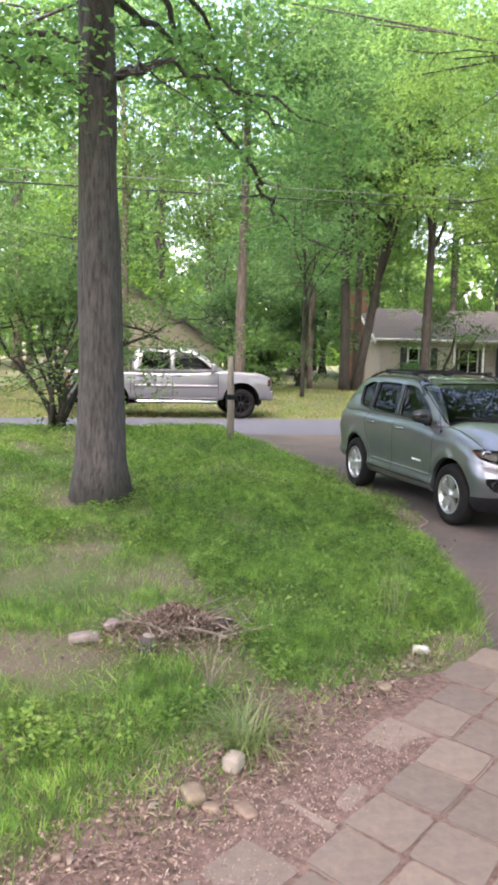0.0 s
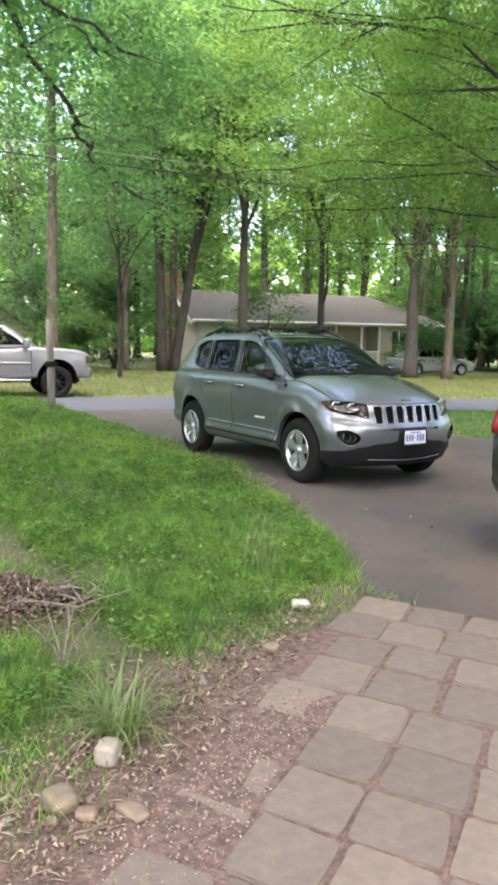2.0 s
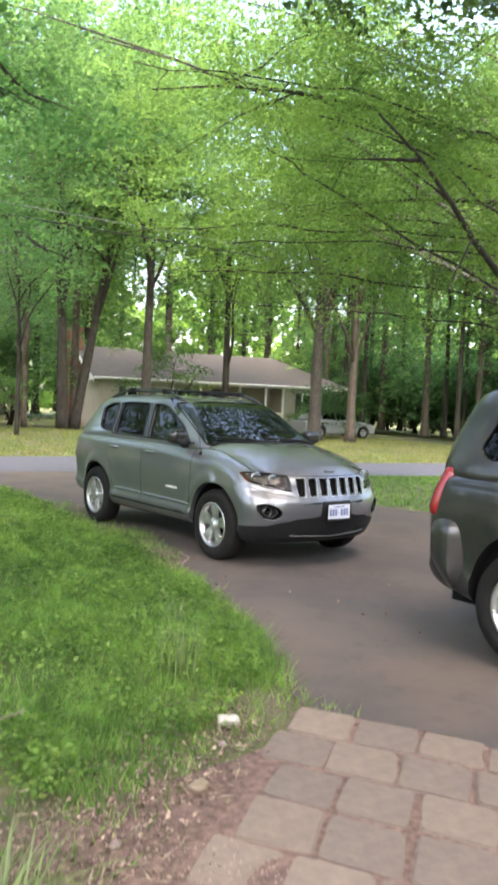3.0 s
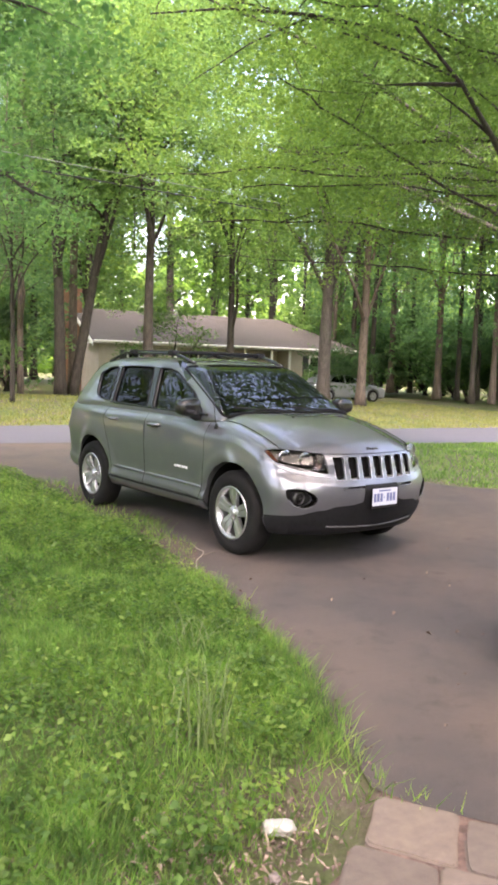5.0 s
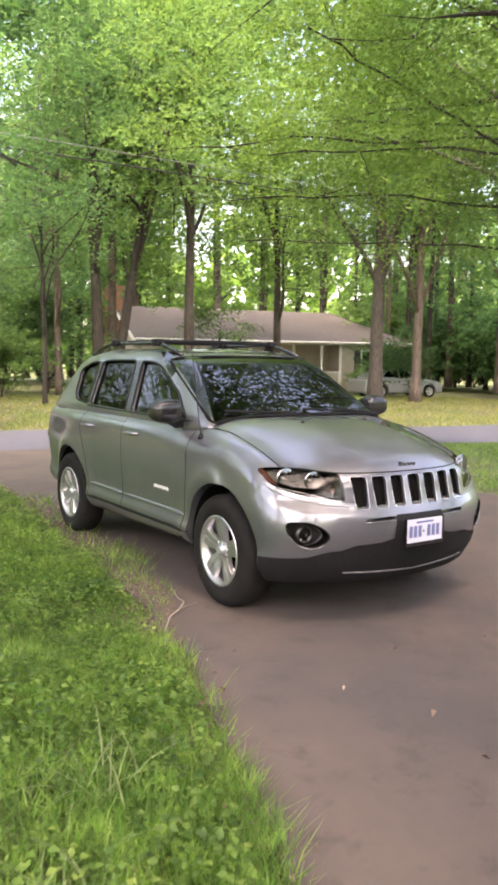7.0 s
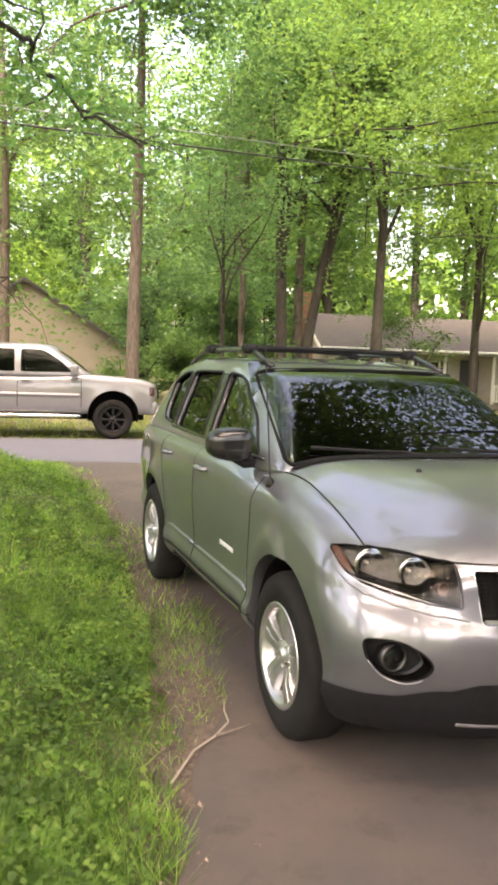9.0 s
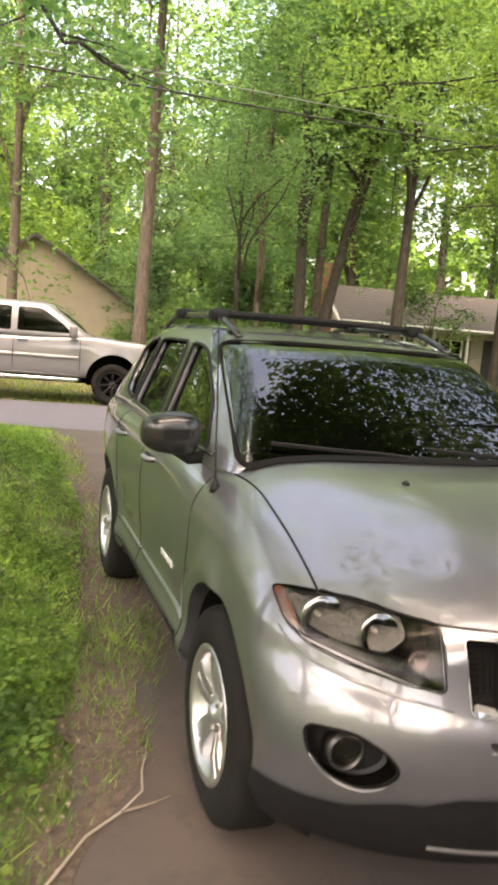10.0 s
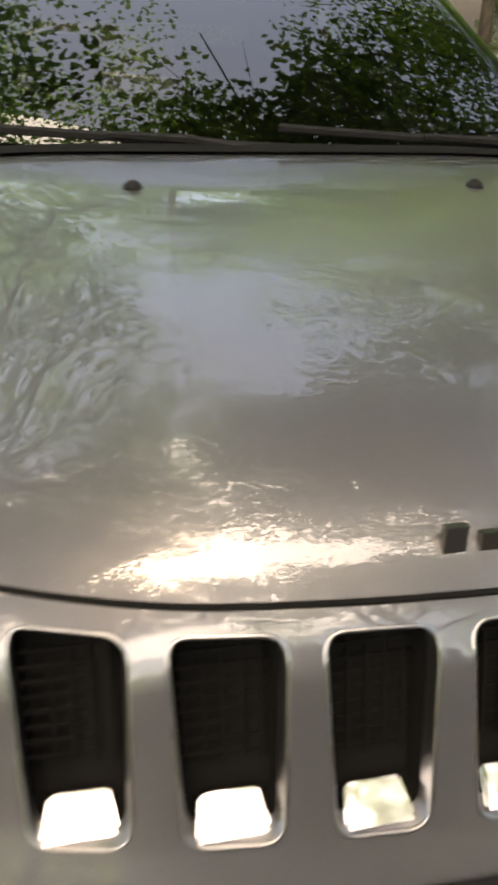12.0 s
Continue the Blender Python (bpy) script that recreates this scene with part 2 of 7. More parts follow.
tagged(new("road", strip_mesh("road", lambda s: (s, near_edge(s)), lambda s: (s, far_edge(s)), [float(s) for s in np.linspace(-60, 38, 99)], M_ROAD, 0.012)), "grey asphalt residential road", "road", kind="structure")


def drive_left(s):
    """Left edge of the driveway along s = y."""
    return float(np.interp(s, EDGE_Y, EDGE_X)) + 0.03 * math.sin(s * 3.1)


def drive_right(s):
    return float(np.interp(s, [-14, -3.0, -1.2, 0.3, 2.2, 5.0, 7.0, 9.6], [9, 8.5, 5.6, 4.3, 4.0, 4.3, 5.2, 7.5]))


tagged(new("driveway", strip_mesh("driveway", lambda s: (drive_left(s), s), lambda s: (drive_right(s), s - 0.17 * smooth01(2, 9, s) * (drive_right(s) + 0.6)), [float(s) for s in np.linspace(-14.0, 9.0, 116)], M_DRIVE, 0.006)), "dark asphalt driveway with a brownish worn surface", "driveway", kind="structure")

M_SOIL = mat("sandy_soil", (0.135, 0.085, 0.068), 0.95, var=0.5, scale=25, bumps=1.0, bscale=60)
tagged(new("soil_edge", strip_mesh("soil_edge", lambda s: (drive_left(s) - 0.24 * float(smooth01(-1.6, 0.6, s)) - 0.09 * math.sin(s * 2.7) - 0.06 * math.sin(s * 7.1) - 0.03 * math.sin(s * 17), s), lambda s: (drive_left(s) + 0.05 + 0.03 * math.sin(s * 5.3) + (0.26 + 0.05 * math.sin(s * 3.3)) * float(smooth01(-1.7, -0.6, s) * smooth01(4.2, 2.2, s)), s), [float(s) for s in np.linspace(-1.8, 7.5, 150)], mat("dark_soil", (0.095, 0.068, 0.052), 0.95, var=0.5, scale=25, bumps=1.0, bscale=60), 0.010)), "bare brown soil between the lawn and the driveway", "soil", kind="structure")


# ---- trees ----
def leaf_mesh(name, centers, normals, size, material, rng, curl=0.25, aspect=0.62):
    """Many small folded leaves, two faces each."""
    n = len(centers)
    nrm = normals / np.linalg.norm(normals, axis=1, keepdims=True)
    t = rng.normal(size=(n, 3))
    t -= (t * nrm).sum(1, keepdims=True) * nrm
    t /= np.linalg.norm(t, axis=1, keepdims=True)
    b = np.cross(nrm, t)
    s = (size * rng.uniform(0.65, 1.35, n))[:, None]
    base, tip = centers - t * s * 0.5, centers + t * s * 0.5 - nrm * s * curl * 0.4
    l = centers + b * s * aspect * 0.5 + nrm * s * curl - t * s * 0.08
    r = centers - b * s * aspect * 0.5 + nrm * s * curl - t * s * 0.08
    v = np.stack([base, l, tip, r], 1).reshape(-1, 3)
    o = 4 * np.arange(n)[:, None]
    f = np.concatenate([o + [[0, 2, 1]], o + [[0, 3, 2]]], 1).reshape(-1)
    me = bpy.data.meshes.new(name)
    me.vertices.add(4 * n)
    me.vertices.foreach_set("co", v.astype(np.float32).ravel())
    me.loops.add(6 * n)
    me.loops.foreach_set("vertex_index", f.astype(np.int32))
    me.polygons.add(2 * n)
    me.polygons.foreach_set("loop_start", np.arange(0, 6 * n, 3, dtype=np.int32))
    me.update(calc_edges=True)
    me.materials.append(material)
    return me


def sprays(anchors, rng, per, radius, flat=0.3, droop=0.15):
    """Leaf places in flat sprays round anchor points."""
    k = len(anchors)
    a = np.repeat(anchors, per, 0)
    ang, rr = rng.uniform(0, 2 * math.pi, k * per), np.sqrt(rng.uniform(0, 1, k * per)) * radius
    tilt = np.repeat(rng.normal(scale=0.35, size=(k, 2)), per, 0)
    off = np.stack([np.cos(ang) * rr, np.sin(ang) * rr, rng.normal(scale=flat * radius * 0.5, size=k * per)], 1)
    off[:, 2] += tilt[:, 0] * off[:, 0] + tilt[:, 1] * off[:, 1] - droop * rr * rr / radius
    nrm = rng.normal(scale=0.45, size=(k * per, 3)) + np.array([0, 0, 1.0])
    return a + off, nrm


def crown_anchors(rng, n, center, radii, hollow=0.45):
    p = rng.normal(size=(n * 3, 3))
    p /= np.linalg.norm(p, axis=1, keepdims=True)
    p *= rng.uniform(hollow * 0.5, 1.12, (n * 3, 1))
    keep = np.array([noise.noise(Vector(q) * 2.4 + Vector(center)) > -0.12 for q in p])
    p = p[keep][:n]
    return p * np.array(radii) + np.array(center)


def bend(a, b, k, rng, wob=0.08, sag=0.0):
    a, b = Vector(a), Vector(b)
    d = (b - a).length
    pts = []
    ph = rng.uniform(0, 6)
    for i in range(k + 1):
        t = i / k
        p = a.lerp(b, t)
        w = math.sin(math.pi * t) * d * wob
        p += Vector((math.sin(ph + 5 * t) * w, math.cos(ph + 4 * t) * w, -sag * d * 4 * t * (1 - t)))
        pts.append(p)
    return pts


def add_limb(s, a, b, rr, rng):
    """A bent limb from a to b with a few side branches."""
    a, b = Vector(a), Vector(b)
    line = bend(a, b, 7, rng, 0.06, -0.04)
    s.tube(line, [rr * (1 - q / 7.5) + 0.012 for q in range(8)], 6)
    for q in range(5):
        c0 = line[2 + q]
        c1 = c0 + Vector(rng.normal(size=3) * np.array([1.0, 1.0, 0.4])) * 0.25 * (b - a).length
        s.tube(bend(c0, c1, 3, rng, 0.08), [rr * 0.3 + 0.006, rr * 0.2 + 0.004, 0.008, 0.004], 4)


def build_shrub(x, y, height, radius, seed, leaf, clusters, leaves, label, stems=6, per=36, name="shrub", spray=0.35, boughs=()):
    """Stems from one root with leafy sprays."""
    rng = np.random.default_rng(seed)
    root = thing(name, pose(x, y, float(ground_z(x, y)) - 0.03), label, name)
    anchors = crown_anchors(rng, clusters, (0, 0, height * 0.55), (radius, radius, height * 0.48), 0.2)
    for j in range(stems):
        s = Shape()
        b = Vector(anchors[rng.integers(len(anchors))])
        add_limb(s, (rng.normal() * 0.08, rng.normal() * 0.08, 0), b, 0.0065 * height + 0.008, rng)
        part("stem", s, M_BARK_DARK, root, smooth=True)
    leaf, per = leaf * 0.82, int(per * 1.3)
    for line, r in boughs:
        s = Shape()
        line = [Vector(p) for p in line]
        fine = [a.lerp(b, q / 4) + Vector(rng.normal(size=3)) * 0.02 for a, b in zip(line, line[1:]) for q in range(4)] + [line[-1]]
        m = len(fine)
        s.tube(fine, [r * (1 - 0.85 * q / m) + 0.004 for q in range(m)], 6)
        extra = []
        for q in range(m // 3, m):
            for _ in range(2):
                tip = fine[q] + Vector(rng.normal(size=3) * np.array([0.45, 0.3, 0.35]))
                s.tube(bend(fine[q], tip, 3, rng, 0.1), [0.009, 0.007, 0.005, 0.003], 4)
                extra.append(tip)
        anchors = np.concatenate([anchors, np.array([tuple(e) for e in extra[::3]])])
        part("stem", s, M_BARK_DARK, root, smooth=True)
    c, nrm = sprays(anchors, rng, per, spray)
    part("foliage", leaf_mesh("foliage", c, nrm, leaf, leaves, rng), leaves, root)
    return root


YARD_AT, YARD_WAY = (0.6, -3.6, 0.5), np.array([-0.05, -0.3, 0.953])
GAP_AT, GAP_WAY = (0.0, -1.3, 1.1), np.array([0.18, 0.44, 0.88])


def build_tree(x, y, height, r0, crown_c, crown_r, seed, leaf=0.12, clusters=300, per=40, spray=0.55, bark=None, leaves=None, label="", lean=(0, 0), limbs=9, fork=0.45, sides=14, flare=1.5, boughs=()):
    rng = np.random.default_rng(seed)
    bark, leaves = bark or M_BARK, leaves or M_LEAF
    root = thing("tree", pose(x, y, float(ground_z(x, y)) - 0.04), label, "tree")
    s = Shape()
    k = 16
    top = Vector((lean[0], lean[1], height))
    pts, rad = [], []
    for i in range(k + 1):
        t = i / k
        t = t * t * 0.5 + t * 0.5
        p = top * t + Vector((math.sin(t * 5 + seed), math.cos(t * 4 + seed), 0)) * 0.10 * height / 10 * t
        pts.append(p)
        rad.append(r0 * ((1 - t) ** 0.8 * 0.9 + 0.08) * (1 + (flare - 1) * math.exp(-p.z / (r0 * 1.3))))
    s.tube(pts, rad, sides, bumpy=0.12)
    part("trunk", s, bark, root, smooth=True)
    near = -5 < y < 35
    clusters, leaf, per = int(clusters * 0.74), leaf * (0.74 if near else 0.86), int(per * (1.3 if near else 1.0))
    anchors = crown_anchors(rng, clusters, crown_c, crown_r)
    for j in range(limbs):
        s = Shape()
        t = fork + (0.95 - fork) * (j + rng.uniform(0, 1)) / limbs
        i = min(int(t * k), k - 1)
        add_limb(s, pts[i], Vector(anchors[rng.integers(len(anchors))]), rad[i] * 0.45, rng)
        part("limb", s, bark, root, smooth=True)
    for line, r, *bare in boughs:
        s = Shape()
        line = [Vector(p) for p in line]
        fine = []
        for a, b in zip(line, line[1:]):
            fine += [a.lerp(b, q / 5) + Vector(rng.normal(size=3)) * 0.025 for q in range(5)]
        fine.append(line[-1])
        m = len(fine)
        for q in range(1, m - 1):
            fine[q] = fine[q] + Vector((math.sin(q * 0.9 + r * 70), math.cos(q * 0.7 + r * 50), math.sin(q * 1.3 + r * 90))) * 0.035
        s.tube(fine, [r * (1 - 0.85 * q / m) + 0.006 for q in range(m)], 7)
        extra = []
        for q in range(m // 4, m, 2):
            tip = fine[q] + Vector(rng.normal(size=3) * np.array([0.55, 0.55, 0.28]))
            s.tube(bend(fine[q], tip, 3, rng, 0.08), [r * 0.3 + 0.004, 0.01, 0.007, 0.004], 4)
            extra += [tip, (tip + fine[q]) / 2] + [tip + Vector(rng.normal(size=3) * np.array([0.4, 0.4, 0.2])) for _ in range(3)]
        anchors = np.concatenate([anchors, np.array([tuple(e) for e in extra[::(4 if bare else 1)]])])
        part("limb", s, bark, root, smooth=True)
    # canopy gap above the road's near side, aimed so the car reflects sky
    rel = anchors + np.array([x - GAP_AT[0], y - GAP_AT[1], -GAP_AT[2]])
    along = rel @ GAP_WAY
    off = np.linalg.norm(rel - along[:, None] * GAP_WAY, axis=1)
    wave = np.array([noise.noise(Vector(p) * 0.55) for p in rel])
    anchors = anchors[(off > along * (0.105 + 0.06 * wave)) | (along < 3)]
    # unseen opening added over the yard behind the path, to brighten the hood front
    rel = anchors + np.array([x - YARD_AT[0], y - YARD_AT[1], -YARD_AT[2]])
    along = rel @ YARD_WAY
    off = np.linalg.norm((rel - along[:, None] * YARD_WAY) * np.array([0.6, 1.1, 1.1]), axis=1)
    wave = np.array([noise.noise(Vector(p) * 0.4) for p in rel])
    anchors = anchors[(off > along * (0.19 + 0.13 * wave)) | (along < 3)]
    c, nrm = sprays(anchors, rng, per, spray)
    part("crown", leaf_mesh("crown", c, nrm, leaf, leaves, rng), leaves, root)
    return root


# ---- vehicles ----
from mathutils.bvhtree import BVHTree


def glass_mat(name, tint, ior=1.5, rough=0.0):
    m = bpy.data.materials.new(name)
    m.use_nodes = True
    nt = m.node_tree
    fr, tr, gl, ms = (nt.nodes.new("ShaderNode" + k) for k in ("Fresnel", "BsdfTransparent", "BsdfGlossy", "MixShader"))
    fr.inputs["IOR"].default_value = ior
    tr.inputs["Color"].default_value = (*tint, 1)
    gl.inputs["Roughness"].default_value = rough
    gl.inputs["Color"].default_value = (1, 1, 1, 1)
    for a, b in ((fr.outputs[0], ms.inputs[0]), (tr.outputs[0], ms.inputs[1]), (gl.outputs[0], ms.inputs[2]), (ms.outputs[0], nt.nodes["Material Output"].inputs["Surface"])):
        nt.links.new(a, b)
    return m


def paint_mat(name, col, rough=0.42, metal=0.4, coat_ior=1.6):
    """Metallic car paint under a clear coat, with a little dust and fine flakes."""
    m = mat(name, col, rough, metal, coat=1.0)
    nt = m.node_tree
    b = nt.nodes["Principled BSDF"]
    b.inputs["Coat IOR"].default_value = coat_ior
    dust = ramp(nt, noise_node(nt, 3.5, 7, 0.7), [(0.4, (0, 0, 0)), (0.8, (0.1, 0.1, 0.1))])
    flake = ramp(nt, noise_node(nt, 900, 1, 0.5), [(0.3, tuple(c * 0.9 for c in col)), (0.7, tuple(c * 1.1 for c in col))])
    nt.links.new(mix(nt, dust, flake, (0.3, 0.28, 0.23)), b.inputs["Base Color"])
    r = ramp(nt, noise_node(nt, 5, 6, 0.7), [(0.4, (0.0, 0.0, 0.0)), (0.85, (0.02, 0.02, 0.02))])
    nt.links.new(r, b.inputs["Coat Roughness"])
    return m


M_PAINT = paint_mat("grey_metallic_paint", (0.102, 0.106, 0.12), 0.38, 0.5, 1.66)
M_PAINT_TRUCK = paint_mat("silver_truck_paint", (0.15, 0.148, 0.165), 0.42, 0.3, 1.6)
M_PAINT_DARK = paint_mat("charcoal_paint", (0.013, 0.0125, 0.015), 0.4, 0.3, 1.35)
M_PAINT_FAR = paint_mat("pale_silver_paint", (0.3, 0.31, 0.33), 0.35, 0.4, 1.5)
M_PLASTIC = mat("black_plastic", (0.009, 0.009, 0.01), 0.6, spec=0.18, var=0.25, scale=30, bumps=0.15, bscale=400)
M_GLOSSBLACK = mat("gloss_black", (0.012, 0.012, 0.013), 0.18)
M_RUBBER = mat("tyre_rubber", (0.0085, 0.008, 0.0078), 0.9, spec=0.2, var=0.3, scale=12, bumps=0.2, bscale=200)
M_ALLOY = mat("alloy_silver", (0.42, 0.42, 0.43), 0.34, 0.85, coat=0.4, var=0.08, scale=20)
# pale matte in place of chrome: its white reflection is put in the colour
M_BADGE = mat("pale_badge", (0.6, 0.6, 0.62), 0.4, 0.2)
M_SATIN = mat("satin_metal", (0.42, 0.42, 0.44), 0.28, 1.0)
M_CHROME = mat("chrome", (0.86, 0.86, 0.87), 0.06, 1.0)
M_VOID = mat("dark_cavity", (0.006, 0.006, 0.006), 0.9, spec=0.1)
M_BOWL = mat("lamp_bowl", (0.36, 0.36, 0.365), 0.16, 1.0)
M_BED = mat("lamp_bed_chrome", (0.075, 0.075, 0.075), 0.28, 1.0, bumps=0.5, bscale=45)
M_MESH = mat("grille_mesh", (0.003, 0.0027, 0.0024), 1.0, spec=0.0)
M_FOG = mat("fog_reflector", (0.07, 0.07, 0.07), 0.35, 0.8)
M_CLOTH = mat("grey_cloth", (0.05, 0.05, 0.052), 0.9, var=0.2, scale=60)
M_DASH = mat("dash_plastic", (0.03, 0.03, 0.031), 0.6)
M_AMBER = mat("amber_lens", (0.06, 0.018, 0.011), 0.2, coat=0.5)
M_RED = mat("red_lens", (0.2, 0.007, 0.014), 0.2, coat=0.4)
M_WHITE = mat("white_plate", (0.46, 0.49, 0.56), 0.45, var=0.06, scale=20)
M_NAVY = mat("navy_print", (0.1, 0.12, 0.25), 0.5)
M_MARKER = mat("marker_bulb", (0.07, 0.045, 0.042), 0.25, 0.5)
M_SKID = mat("grey_plastic", (0.07, 0.07, 0.074), 0.6, var=0.15, scale=30)
M_GLASS = glass_mat("windscreen_glass", (0.09, 0.1, 0.092), 1.75)
M_GLASS_DARK = glass_mat("privacy_glass", (0.03, 0.033, 0.032), 1.16)
M_BULB = mat("bulb_glass", (0.3, 0.29, 0.26), 0.15)
M_GLASS_SIDE = glass_mat("side_glass", (0.06, 0.066, 0.062), 1.32)
M_GLASS_TRUCK = glass_mat("truck_glass", (0.04, 0.045, 0.042), 1.28)
M_LENS = glass_mat("clear_lens", (0.86, 0.86, 0.84), 1.3)


def rbox(lo, hi, r, n):
    """The lattice of a box with rounded edges: vertices, their places in the box from 0 to 1, and faces."""
    axes = []
    for a, b, k in zip(lo, hi, n):
        ends = [r * q for q in (0.0, 0.12, 0.3, 0.55, 1.0)]
        axes.append(np.array([a + e for e in ends] + list(np.linspace(a + r, b - r, k))[1:-1] + [b - e for e in reversed(ends)]))
    index, raw, faces = {}, [], []

    def vid(i, j, k):
        if (i, j, k) not in index:
            index[i, j, k] = len(raw)
            raw.append((axes[0][i], axes[1][j], axes[2][k]))
        return index[i, j, k]

    N = [len(a) - 1 for a in axes]
    for i in range(N[0]):
        for j in range(N[1]):
            faces.append((vid(i, j, 0), vid(i, j + 1, 0), vid(i + 1, j + 1, 0), vid(i + 1, j, 0)))
            faces.append((vid(i, j, N[2]), vid(i + 1, j, N[2]), vid(i + 1, j + 1, N[2]), vid(i, j + 1, N[2])))
    for i in range(N[0]):
        for k in range(N[2]):
            faces.append((vid(i, 0, k), vid(i + 1, 0, k), vid(i + 1, 0, k + 1), vid(i, 0, k + 1)))
            faces.append((vid(i, N[1], k), vid(i, N[1], k + 1), vid(i + 1, N[1], k + 1), vid(i + 1, N[1], k)))
    for j in range(N[1]):
        for k in range(N[2]):
            faces.append((vid(0, j, k), vid(0, j, k + 1), vid(0, j + 1, k + 1), vid(0, j + 1, k)))
            faces.append((vid(N[0], j, k), vid(N[0], j + 1, k), vid(N[0], j + 1, k + 1), vid(N[0], j, k + 1)))
    p = np.array(raw)
    lo, hi = np.array(lo), np.array(hi)
    core = np.clip(p, lo + r, hi - r)
    d = p - core
    ln = np.linalg.norm(d, axis=1, keepdims=True)
    q = np.where(ln > 1e-9, core + d / np.maximum(ln, 1e-9) * r, p)
    return q, faces


def solid(q, faces):
    s = Shape()
    s.v, s.f = [tuple(map(float, v)) for v in q], faces
    return s


def carve(shape, material, cutters, extra=(), angle=32):
    """The shape with the cutters taken out of it."""
    ob = new("carved", shape.mesh("carved", material))
    temps = []
    for c in cutters:
        t = new("cutter", c.mesh("cutter", material))
        temps.append(t)
        md = ob.modifiers.new("cut", "BOOLEAN")
        md.operation, md.solver, md.object = "DIFFERENCE", "EXACT", t
    deps = bpy.context.evaluated_depsgraph_get()
    me = bpy.data.meshes.new_from_object(ob.evaluated_get(deps))
    for o in (ob, *temps):
        bpy.data.objects.remove(o)
    me.shade_smooth()
    me.set_sharp_from_angle(angle=radians(angle))
    return me


def tree_of(me):
    return BVHTree.FromPolygons([v.co for v in me.vertices], [tuple(p.vertices) for p in me.polygons])


def onto(bvh, p, way, lift=0.0):
    """The place where a ray from p meets a surface, lifted off it against the ray."""
    way = Vector(way).normalized()
    hit = bvh.ray_cast(Vector(p), way)
    if hit[0] is None:
        hit = bvh.find_nearest(Vector(p))
        return hit[0]
    return hit[0] - way * lift


def rounded(poly, r, k=4):
    """A polygon with its corners rounded."""
    out, n = [], len(poly)
    for i in range(n):
        a, b, c = (Vector(poly[(i + j) % n]) for j in (-1, 0, 1))
        u, w = (a - b), (c - b)
        d = min(r, u.length * 0.45, w.length * 0.45)
        p0, p1 = b + u.normalized() * d, b + w.normalized() * d
        for j in range(k + 1):
            t = j / k
            q = p0 * (1 - t) ** 2 + b * 2 * t * (1 - t) + p1 * t * t
            out.append((q.x, q.y))
    return out


def patch(bvh, poly, frm, way, lift, rings=5):
    """A patch of the surface inside a polygon of 3D points or pairs, pushed along way onto it."""
    pts = [Vector(frm(*p)) for p in poly]
    c = sum(pts, Vector()) / len(pts)
    n, s = len(pts), Shape()
    vs = []
    for k in range(rings):
        t = 1 - k / rings
        vs += [onto(bvh, c + (p - c) * t, way, lift) for p in pts]
    vs.append(onto(bvh, c, way, lift))
    fs = [(k * n + i, k * n + (i + 1) % n, (k + 1) * n + (i + 1) % n, (k + 1) * n + i) for k in range(rings - 1) for i in range(n)]
    fs += [((rings - 1) * n + i, (rings - 1) * n + (i + 1) % n, rings * n) for i in range(n)]
    return s.add(vs, fs)


def lathe(profile, n=40, axis="x", center=(0, 0, 0)):
    """A closed profile of (along, radius) turned round an axis."""
    s, k = Shape(), len(profile)
    vs = []
    for i in range(n):
        a = 2 * math.pi * i / n
        for h, r in profile:
            q = {"x": (h, r * math.cos(a), r * math.sin(a)), "y": (r * math.cos(a), h, r * math.sin(a)), "z": (r * math.cos(a), r * math.sin(a), h)}[axis]
            vs.append(Vector(q) + Vector(center))
    fs = [(i * k + j, i * k + (j + 1) % k, ((i + 1) % n) * k + (j + 1) % k, ((i + 1) % n) * k + j) for i in range(n) for j in range(k)]
    return s.add(vs, fs)


